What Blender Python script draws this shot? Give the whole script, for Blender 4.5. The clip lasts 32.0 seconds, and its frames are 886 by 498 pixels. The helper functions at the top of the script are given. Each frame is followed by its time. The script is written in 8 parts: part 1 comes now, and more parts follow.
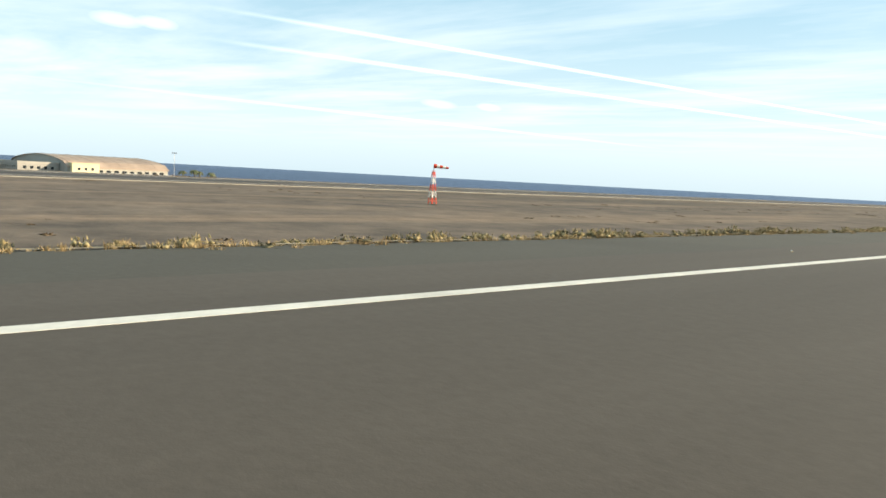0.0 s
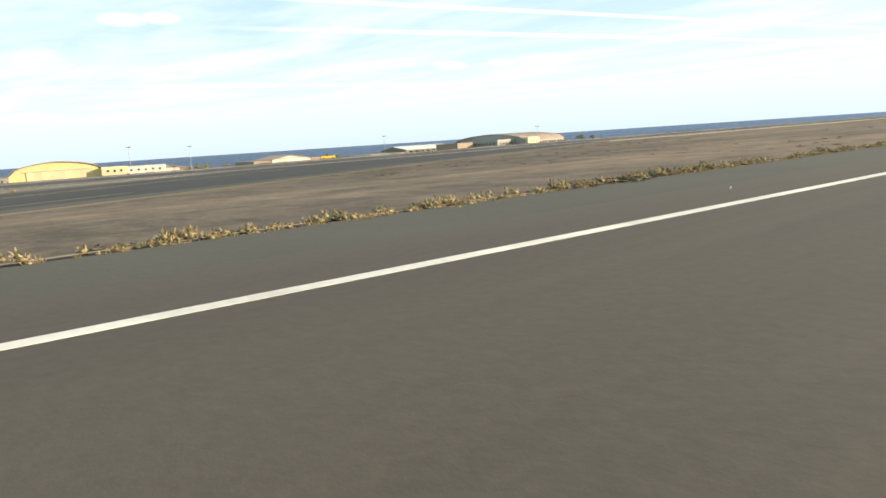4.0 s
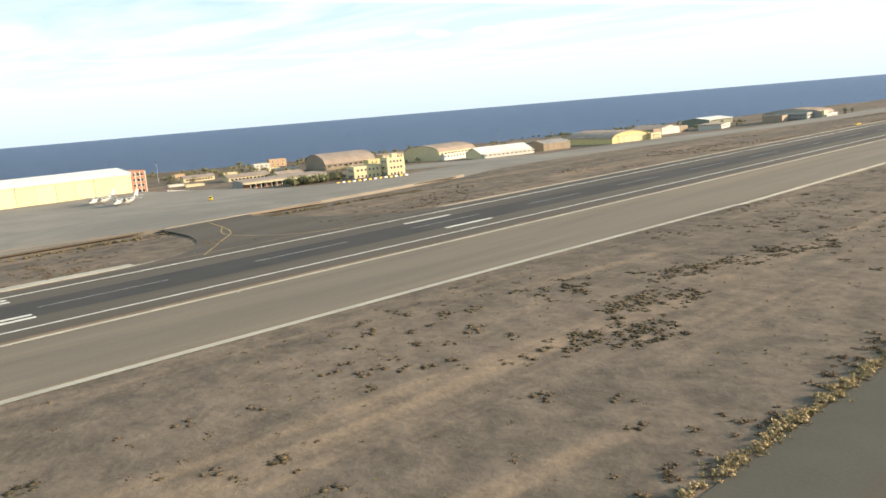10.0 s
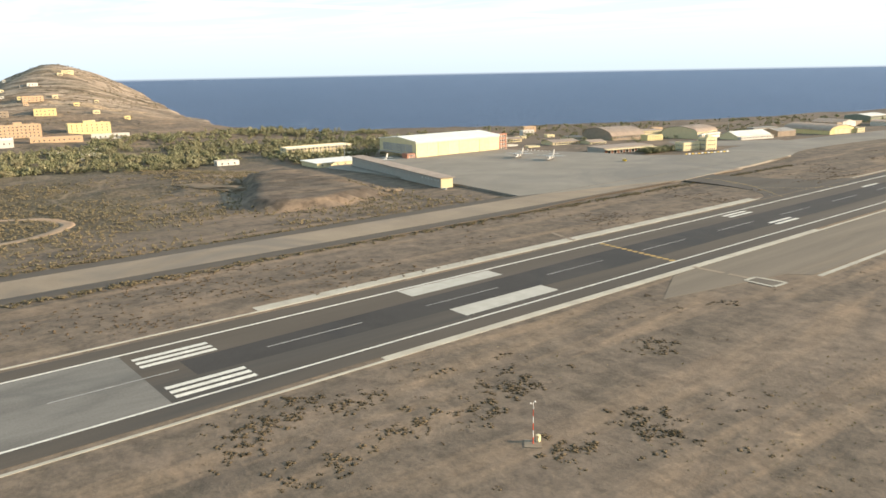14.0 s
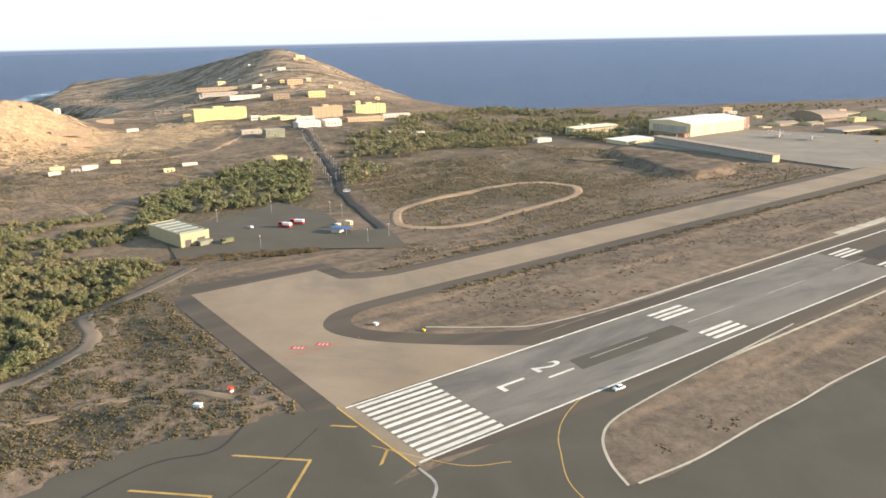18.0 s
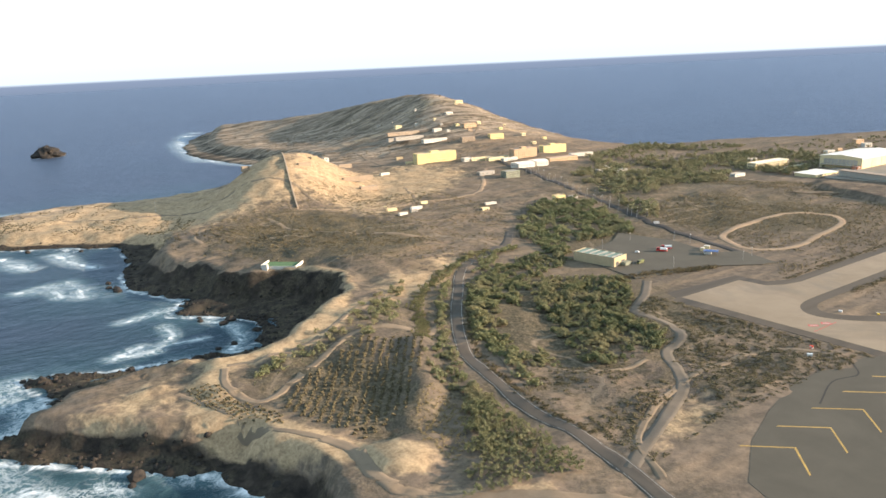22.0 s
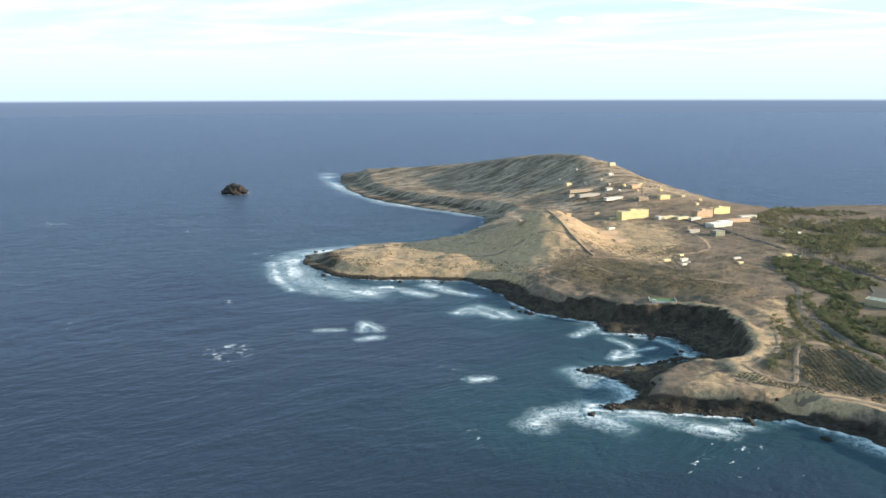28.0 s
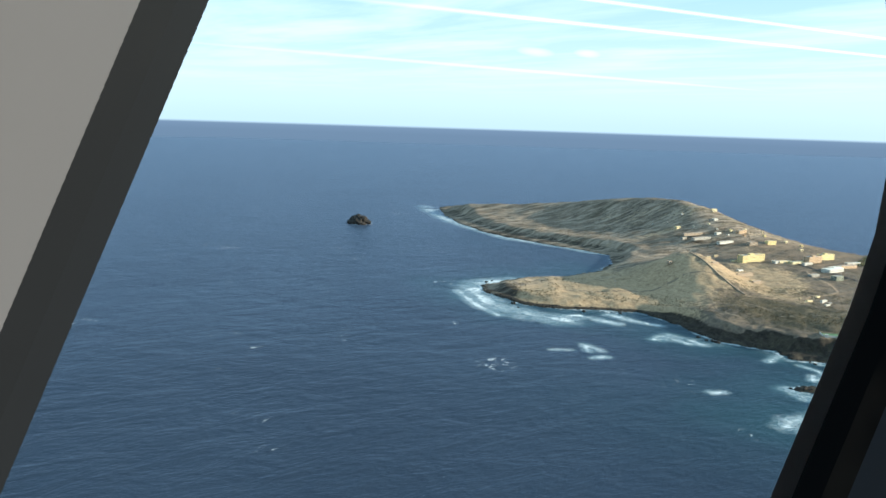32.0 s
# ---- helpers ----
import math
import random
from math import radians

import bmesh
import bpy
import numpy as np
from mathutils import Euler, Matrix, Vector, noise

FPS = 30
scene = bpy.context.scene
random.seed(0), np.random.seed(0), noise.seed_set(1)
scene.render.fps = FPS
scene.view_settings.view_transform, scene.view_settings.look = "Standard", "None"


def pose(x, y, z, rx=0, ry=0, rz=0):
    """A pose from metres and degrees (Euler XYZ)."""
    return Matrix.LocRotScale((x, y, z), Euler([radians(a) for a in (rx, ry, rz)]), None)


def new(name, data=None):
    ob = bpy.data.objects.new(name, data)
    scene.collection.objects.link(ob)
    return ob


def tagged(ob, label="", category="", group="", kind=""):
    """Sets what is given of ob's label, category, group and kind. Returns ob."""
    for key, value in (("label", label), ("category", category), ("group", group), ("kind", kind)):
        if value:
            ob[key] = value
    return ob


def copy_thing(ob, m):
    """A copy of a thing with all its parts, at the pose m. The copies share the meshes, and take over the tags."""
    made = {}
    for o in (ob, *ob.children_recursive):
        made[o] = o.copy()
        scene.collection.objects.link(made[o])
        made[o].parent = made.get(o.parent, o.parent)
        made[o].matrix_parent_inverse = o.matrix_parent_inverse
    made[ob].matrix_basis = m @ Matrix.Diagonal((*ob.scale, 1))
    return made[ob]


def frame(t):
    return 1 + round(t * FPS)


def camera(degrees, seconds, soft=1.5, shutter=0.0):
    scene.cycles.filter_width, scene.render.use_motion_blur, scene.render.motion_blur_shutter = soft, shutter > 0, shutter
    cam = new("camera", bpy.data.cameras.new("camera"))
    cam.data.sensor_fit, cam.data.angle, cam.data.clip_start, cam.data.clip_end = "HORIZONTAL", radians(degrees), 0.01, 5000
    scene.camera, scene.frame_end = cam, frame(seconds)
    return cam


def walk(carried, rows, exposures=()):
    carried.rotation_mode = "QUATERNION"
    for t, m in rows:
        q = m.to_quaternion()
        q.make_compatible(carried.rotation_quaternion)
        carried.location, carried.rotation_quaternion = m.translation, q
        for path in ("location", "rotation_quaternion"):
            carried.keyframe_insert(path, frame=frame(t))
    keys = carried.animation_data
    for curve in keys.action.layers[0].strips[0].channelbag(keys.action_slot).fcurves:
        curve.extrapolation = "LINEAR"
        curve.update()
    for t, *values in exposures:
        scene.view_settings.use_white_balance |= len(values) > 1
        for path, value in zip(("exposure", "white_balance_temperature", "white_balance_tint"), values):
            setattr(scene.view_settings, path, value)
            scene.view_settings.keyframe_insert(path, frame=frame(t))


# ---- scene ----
# The place is built at 0.4 of its size; all numbers below are true metres, scaled in V() and part().
K, Y0 = 0.4, 3700.0
cam = camera(59.6, 32.0, soft=1.6)
# seconds, x (to starboard), y (along the runway), z, yaw, pitch, roll
PATH = [
    (0, -0.01, 2422.05, 4.55, -132.19, -5.35, 3.04),
    (0.5, -0.07, 2456.33, 4.55, -131.25, -4.97, 2.65),
    (1, -0.13, 2490.80, 4.54, -131.17, -6.03, 2.47),
    (1.5, -0.18, 2525.65, 4.53, -130.94, -5.94, 2.59),
    (2, -0.23, 2561.09, 4.52, -131.31, -6.66, 1.40),
    (2.5, -0.26, 2597.24, 4.52, -130.65, -6.59, 0.15),
    (4.5, -0.41, 2746.36, 4.70, -129.97, -8.55, -4.24),
    (5, -0.44, 2784.34, 5.12, -129.88, -8.84, -3.91),
    (5.5, -0.44, 2822.85, 6.00, -129.44, -8.79, -4.71),
    (6, -0.38, 2862.10, 7.16, -129.15, -9.09, -5.05),
    (6.5, -0.23, 2902.23, 8.67, -128.84, -9.72, -5.61),
    (7, -0.00, 2943.17, 10.97, -128.59, -11.01, -5.27),
    (7.5, 0.30, 2984.81, 13.90, -128.32, -11.97, -4.73),
    (8, 0.68, 3027.00, 17.90, -128.38, -11.85, -4.95),
    (8.5, 1.13, 3069.67, 23.10, -128.40, -11.16, -5.45),
    (9, 1.64, 3112.92, 28.70, -128.44, -11.28, -5.38),
    (9.5, 2.20, 3156.86, 34.56, -129.04, -12.49, -3.81),
    (10, 2.81, 3201.65, 40.03, -130.73, -10.34, -4.78),
    (10.5, 3.46, 3247.27, 45.37, -131.03, -9.59, -4.78),
    (11, 4.15, 3293.11, 50.55, -130.54, -8.96, -5.48),
    (11.5, 4.90, 3338.43, 55.56, -130.73, -10.89, -4.33),
    (12, 5.73, 3382.47, 60.39, -130.89, -12.67, -2.83),
    (12.5, 6.64, 3424.77, 65.03, -130.17, -13.77, -1.23),
    (13, 7.63, 3465.99, 69.55, -129.61, -14.05, 0.45),
    (13.5, 8.68, 3507.09, 74.00, -129.28, -13.99, 0.63),
    (14, 9.77, 3549.00, 78.43, -129.06, -13.09, -1.11),
    (14.5, 10.91, 3592.40, 82.91, -128.90, -11.03, -2.78),
    (16.5, 16.37, 3769.60, 102.01, -127.27, -14.04, -2.01),
    (17, 18.04, 3812.43, 107.31, -126.86, -13.95, -2.30),
    (17.5, 19.81, 3854.99, 112.98, -126.43, -14.55, -1.32),
    (18, 21.63, 3897.66, 119.09, -126.12, -15.35, -1.15),
    (18.5, 23.49, 3940.74, 125.71, -125.87, -15.51, -1.56),
    (19, 25.37, 3984.03, 132.73, -125.58, -15.44, -1.73),
    (19.5, 27.27, 4027.22, 139.99, -125.24, -15.11, -2.72),
    (20, 29.18, 4070.00, 147.37, -124.97, -14.78, -2.20),
    (20.5, 31.09, 4112.18, 154.75, -124.89, -14.72, -2.55),
    (21, 32.99, 4154.07, 162.18, -124.90, -14.58, -2.76),
    (21.5, 34.85, 4196.10, 169.73, -124.80, -14.09, -2.67),
    (22, 36.65, 4238.71, 177.49, -124.73, -13.69, -2.71),
    (22.5, 38.39, 4282.18, 185.50, -124.74, -13.43, -2.58),
    (23, 40.06, 4326.30, 193.66, -124.75, -13.03, -2.37),
    (23.5, 41.68, 4370.69, 201.83, -124.82, -12.64, -2.19),
    (24, 43.26, 4414.99, 209.88, -124.80, -11.93, -1.94),
    (24.5, 44.82, 4458.95, 217.70, -125.01, -11.51, -1.53),
    (25, 46.35, 4502.65, 225.27, -125.16, -11.23, -1.70),
    (25.5, 47.85, 4546.32, 232.58, -125.28, -11.01, -1.71),
    (27.5, 53.52, 4723.83, 259.59, -125.93, -11.68, -0.65),
    (28, 54.86, 4769.20, 265.92, -125.97, -11.23, -0.15),
    (28.5, 56.19, 4815.00, 272.15, -125.89, -11.14, 0.49),
    (29, 57.50, 4861.16, 278.26, -126.18, -10.52, 1.49),
    (29.5, 58.80, 4907.62, 284.26, -126.57, -9.95, 1.72),
    (30, 60.08, 4954.32, 290.12, -126.72, -8.94, 2.40),
    (30.5, 61.36, 5001.20, 295.84, -126.95, -8.55, 2.34),
    (31, 62.62, 5048.21, 301.46, -126.70, -7.98, 2.94),
    (31.5, 63.89, 5095.30, 307.00, -125.99, -8.80, 2.39),
    (32, 65.15, 5142.43, 312.50, -125.13, -9.23, 1.79),
]
walk(cam, [(t, pose(x * K, (y - Y0) * K, z * K, 90 + p, 0, w) @ pose(0, 0, 0, 0, 0, r)) for t, x, y, z, w, p, r in PATH],
     [(0, 0.45, 6300, 8), (2.5, 0.5, 6380, 9), (5, 0.55, 6450, 11), (9, 0.56, 6400, 12), (14, 0.56, 6400, 13), (18, 0.7, 6450, 18), (22, 0.74, 6350, 17), (25, 0.68, 6100, 14), (28, 0.57, 5900, 11), (30, 0.52, 5650, 6), (32, 0.46, 5450, 2)])

# ---- light ----
SUN = Vector((-0.66, -0.75, 0.25)).normalized()
world = bpy.data.worlds.new("world")
scene.world = world
world.use_nodes = True


def wire(tree, kind, inputs=(), **props):
    """A node with its properties and its inputs (values or sockets, by number or name)."""
    n = tree.nodes.new(kind)
    if "sky_type" in props:
        n.sky_type = props["sky_type"]
    if "sun_disc" in props:
        n.sun_disc = props["sun_disc"]
    if "sun_elevation" in props:
        n.sun_elevation = props["sun_elevation"]
    if "sun_rotation" in props:
        n.sun_rotation = props["sun_rotation"]
    if "air_density" in props:
        n.air_density = props["air_density"]
    if "dust_density" in props:
        n.dust_density = props["dust_density"]
    if "ozone_density" in props:
        n.ozone_density = props["ozone_density"]
    if "data_type" in props:
        n.data_type = props["data_type"]
    if "blend_type" in props:
        n.blend_type = props["blend_type"]
    if "operation" in props:
        n.operation = props["operation"]
    if "use_clamp" in props:
        n.use_clamp = props["use_clamp"]
    if "attribute_name" in props:
        n.attribute_name = props["attribute_name"]
    for key, value in dict(inputs).items():
        if isinstance(value, bpy.types.NodeSocket):
            tree.links.new(value, n.inputs[key])
        else:
            n.inputs[key].default_value = value
    return n


def ramp(tree, fac, stops):
    n = wire(tree, "ShaderNodeValToRGB", {0: fac})
    while len(n.color_ramp.elements) < len(stops):
        n.color_ramp.elements.new(0.5)
    for e, (at, c) in zip(n.color_ramp.elements, stops):
        e.position, e.color = at, (*c, 1) if len(c) == 3 else c
    return n.outputs[0]


def mixc(tree, fac, a, b, blend="MIX"):
    n = wire(tree, "ShaderNodeMix", data_type="RGBA", blend_type=blend)
    for key, value in ((0, fac), (6, a), (7, b)):
        if isinstance(value, bpy.types.NodeSocket):
            tree.links.new(value, n.inputs[key])
        else:
            n.inputs[key].default_value = value if key == 0 else (*value, 1)
    return n.outputs[2]


def maths(tree, op, a, b=0.0, clamp=False):
    return wire(tree, "ShaderNodeMath", {0: a, 1: b}, operation=op, use_clamp=clamp).outputs[0]


wt = world.node_tree
wt.nodes.clear()
sky = wire(wt, "ShaderNodeTexSky", sky_type="NISHITA", sun_disc=False, sun_elevation=math.asin(SUN.z),
           sun_rotation=math.atan2(SUN.x, SUN.y), air_density=1.0, dust_density=1.6, ozone_density=1.2)
way = wire(wt, "ShaderNodeTexCoord").outputs["Generated"]
sep = wire(wt, "ShaderNodeSeparateXYZ", {0: way})
up = sep.outputs[2]
# high thin cloud: streaks drawn on a plane overhead
over = maths(wt, "MAXIMUM", up, 0.02)
cx = maths(wt, "DIVIDE", sep.outputs[0], over)
cy = maths(wt, "DIVIDE", sep.outputs[1], over)
plane = wire(wt, "ShaderNodeCombineXYZ", {0: maths(wt, "MULTIPLY", cx, 0.22), 1: maths(wt, "MULTIPLY", cy, 0.5)}).outputs[0]
veil = wire(wt, "ShaderNodeTexNoise", {"Vector": plane, "Scale": 1.3, "Detail": 7.0, "Roughness": 0.6, "Distortion": 0.3}).outputs[0]
veil = ramp(wt, veil, [(0.42, (0, 0, 0)), (0.66, (1, 1, 1))])
low = ramp(wt, up, [(0.0, (0.85, 0.85, 0.85)), (0.05, (1.0, 1.0, 1.0)), (0.12, (0.6, 0.6, 0.6)), (0.26, (0.05, 0.05, 0.05))])
veil = maths(wt, "MULTIPLY", veil, ramp(wt, up, [(0.03, (0, 0, 0)), (0.10, (1, 1, 1))]))
cloud = maths(wt, "ADD", maths(wt, "MULTIPLY", veil, 0.42), maths(wt, "MULTIPLY", low, 0.62), True)
sky_col = wire(wt, "ShaderNodeVectorMath", {0: sky.outputs[0], 3: 0.12}, operation="SCALE").outputs[0]
sky_col = mixc(wt, 0.55, sky_col, (0.36, 0.65, 0.79))
sky_col = mixc(wt, cloud, sky_col, (0.84, 0.89, 0.90))
# two condensation trails
for slope, height, width in ((-0.021, 0.215, 0.0042), (-0.020, 0.173, 0.0042)):
    side = maths(wt, "DIVIDE", sep.outputs[1], maths(wt, "MAXIMUM", sep.outputs[0], 0.05))
    off = maths(wt, "ABSOLUTE", maths(wt, "SUBTRACT", maths(wt, "SUBTRACT", maths(wt, "DIVIDE", up, maths(wt, "MAXIMUM", sep.outputs[0], 0.05)), height), maths(wt, "MULTIPLY", maths(wt, "ADD", side, 0.8), slope)))
    trail = maths(wt, "SUBTRACT", 1.0, maths(wt, "DIVIDE", off, width), True)
    trail = maths(wt, "MULTIPLY", trail, ramp(wt, maths(wt, "MULTIPLY", side, -0.5), [(0.22, (0, 0, 0)), (0.42, (1, 1, 1))]))
    sky_col = mixc(wt, maths(wt, "MULTIPLY", trail, 0.8), sky_col, (1.25, 1.25, 1.25))
for at_side, at_height, wide, tall in ((-0.88, 0.122, 0.045, 0.008), (-1.0, 0.128, 0.035, 0.008), (-0.345, 0.171, 0.035, 0.010), (-0.395, 0.175, 0.03, 0.009), (-0.9, 0.09, 0.7, 0.003)):
    dx = maths(wt, "DIVIDE", maths(wt, "SUBTRACT", side, at_side), wide)
    dy = maths(wt, "DIVIDE", maths(wt, "SUBTRACT", maths(wt, "DIVIDE", up, maths(wt, "MAXIMUM", sep.outputs[0], 0.05)), at_height), tall)
    puff = maths(wt, "SUBTRACT", 1.0, maths(wt, "ADD", maths(wt, "MULTIPLY", dx, dx), maths(wt, "MULTIPLY", dy, dy)), True)
    sky_col = mixc(wt, maths(wt, "MULTIPLY", puff, 0.55), sky_col, (1.05, 1.05, 1.08))
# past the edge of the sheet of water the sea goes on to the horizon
# haze painted into the colour: the far sea pales towards the horizon
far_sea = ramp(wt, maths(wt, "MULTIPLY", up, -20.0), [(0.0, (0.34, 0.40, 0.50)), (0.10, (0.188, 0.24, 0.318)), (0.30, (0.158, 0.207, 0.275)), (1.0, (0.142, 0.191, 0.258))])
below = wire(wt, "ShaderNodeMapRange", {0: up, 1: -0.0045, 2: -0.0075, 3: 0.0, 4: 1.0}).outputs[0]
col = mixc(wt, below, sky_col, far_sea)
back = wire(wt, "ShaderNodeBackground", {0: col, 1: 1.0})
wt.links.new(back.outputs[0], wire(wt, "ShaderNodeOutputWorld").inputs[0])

sun = new("sun", bpy.data.lights.new("sun", "SUN"))
sun.data.energy, sun.data.angle, sun.data.color = 7.4, radians(0.6), (1.0, 0.83, 0.60)
sun.matrix_world = SUN.to_track_quat("Z", "Y").to_matrix().to_4x4()

# ---- materials ----
def material(name, rough=0.8, metal=0.0):
    m = bpy.data.materials.new(name)
    m.use_nodes = True
    t = m.node_tree
    b = t.nodes["Principled BSDF"]
    b.inputs["Roughness"].default_value, b.inputs["Metallic"].default_value = rough, metal
    b.inputs["Specular IOR Level"].default_value = 0.25
    return m, t, b


def coords(t, scale=1.0):
    """World place in true metres, times scale."""
    p = wire(t, "ShaderNodeNewGeometry").outputs["Position"]
    return wire(t, "ShaderNodeVectorMath", {0: p, 3: scale / K}, operation="SCALE").outputs[0]


def speck(t, size, detail=5.0, rough=0.6, distort=0.0, stretch=None):
    """Noise whose largest blots are about size metres across."""
    v = coords(t, 1.0 / size)
    if stretch:
        v = wire(t, "ShaderNodeVectorMath", {0: v, 1: stretch}, operation="MULTIPLY").outputs[0]
    return wire(t, "ShaderNodeTexNoise", {"Vector": v, "Scale": 1.0, "Detail": detail, "Roughness": rough, "Distortion": distort}).outputs[0]


def bump(t, b, height, strength=0.3, metres=0.1):
    n = wire(t, "ShaderNodeBump", {"Strength": strength, "Distance": metres * K, "Height": height})
    t.links.new(n.outputs[0], b.inputs["Normal"])


def surface(name, dark, light, size, rough=0.85, fine=None, relief=0.2, metal=0.0, stain=None, stretch=None):
    """A weathered surface: blots of two sizes between two colours, stains and a fine relief."""
    m, t, b = material(name, rough, metal)
    big = speck(t, size, 6.0, 0.62, 0.4, stretch)
    small = speck(t, fine or size / 12, 4.0, 0.7)
    f = maths(t, "ADD", maths(t, "MULTIPLY", big, 0.65), maths(t, "MULTIPLY", small, 0.35))
    c = mixc(t, ramp(t, f, [(0.34, (0, 0, 0)), (0.66, (1, 1, 1))]), dark, light)
    if stain:
        s = ramp(t, speck(t, size * 2.3, 5.0, 0.65, 1.0, stretch), [(0.52, (0, 0, 0)), (0.68, (1, 1, 1))])
        c = mixc(t, maths(t, "MULTIPLY", s, 0.6), c, stain)
    own = wire(t, "ShaderNodeObjectInfo").outputs["Random"]
    c = mixc(t, 1.0, c, ramp(t, own, [(0, (0.9, 0.9, 0.9)), (1, (1.08, 1.06, 1.04))]), "MULTIPLY")
    t.links.new(c, b.inputs["Base Color"])
    bump(t, b, small, relief, max(0.02, (fine or size / 12) * 0.2))
    return m


def paint(name, colour, rough=0.5, worn=0.12, metal=0.0):
    lo = tuple(c * (1 - worn) for c in colour)
    return surface(name, lo, colour, 3.0, rough, 0.25, 0.06, metal)


ASPHALT = surface("asphalt", (0.072, 0.057, 0.042), (0.108, 0.087, 0.066), 40, 0.85, 0.5, 0.10, stain=(0.045, 0.043, 0.04), stretch=(3.0, 0.25, 1))
ASPHALT_DARK = surface("dark_asphalt", (0.036, 0.031, 0.027), (0.060, 0.052, 0.045), 30, 0.85, 0.5, 0.25, stain=(0.03, 0.03, 0.03))
ASPHALT_GREEN = surface("weathered_asphalt", (0.075, 0.066, 0.050), (0.106, 0.093, 0.071), 30, 0.9, 0.5, 0.25)
CONCRETE = surface("concrete_paving", (0.205, 0.156, 0.108), (0.295, 0.230, 0.162), 35, 0.9, 0.6, 0.15, stain=(0.15, 0.13, 0.11))
CONCRETE_GREY = surface("grey_concrete", (0.120, 0.107, 0.091), (0.225, 0.204, 0.174), 24, 0.9, 0.6, 0.15, stain=(0.085, 0.082, 0.075), stretch=(2.0, 0.5, 1))
APRON = surface("apron_concrete", (0.19, 0.162, 0.128), (0.275, 0.238, 0.19), 45, 0.9, 0.6, 0.15, stain=(0.15, 0.135, 0.12))
LINE_WHITE = surface("white_road_paint", (0.52, 0.48, 0.41), (0.76, 0.71, 0.61), 4, 0.7, 0.4, 0.1)
LINE_WORN = surface("worn_white_paint", (0.24, 0.225, 0.20), (0.46, 0.44, 0.40), 6, 0.75, 0.4, 0.1, stain=(0.2, 0.19, 0.17))
LINE_AGED = surface("aged_white_paint", (0.36, 0.33, 0.275), (0.47, 0.435, 0.37), 5, 0.75, 0.4, 0.1)
LINE_YELLOW = surface("yellow_road_paint", (0.32, 0.20, 0.06), (0.52, 0.34, 0.10), 5, 0.7, 0.4, 0.1)
LINE_RED = surface("red_road_paint", (0.42, 0.05, 0.05), (0.55, 0.08, 0.08), 5, 0.7, 0.4, 0.1)
OLD_PAVING = surface("bleached_old_paving", (0.145, 0.118, 0.088), (0.225, 0.178, 0.130), 34, 0.95, 0.6, 0.25, stain=(0.27, 0.20, 0.135), stretch=(3.5, 0.2, 1))
STRIP_PALE = surface("pale_gravel_strip", (0.34, 0.30, 0.235), (0.50, 0.45, 0.36), 10, 0.95, 0.4, 0.3)
ROAD_GREY = surface("road_asphalt", (0.060, 0.050, 0.041), (0.094, 0.080, 0.064), 12, 0.85, 0.5, 0.15)
DUSTY = surface("dusty_asphalt", (0.10, 0.083, 0.064), (0.155, 0.128, 0.10), 14, 0.95, 0.5, 0.3)
TAN_TRACK = surface("tan_track", (0.24, 0.165, 0.105), (0.36, 0.255, 0.165), 10, 0.95, 0.5, 0.3)
DIRT_ROAD = surface("dirt_track", (0.16, 0.12, 0.083), (0.25, 0.187, 0.128), 14, 0.95, 0.5, 0.3)
ROCK = surface("volcanic_rock", (0.017, 0.015, 0.014), (0.050, 0.041, 0.033), 9, 0.95, 0.8, 0.8)
RUBBER = surface("rubber", (0.012, 0.012, 0.012), (0.03, 0.03, 0.03), 0.2, 0.7, 0.02, 0.1)


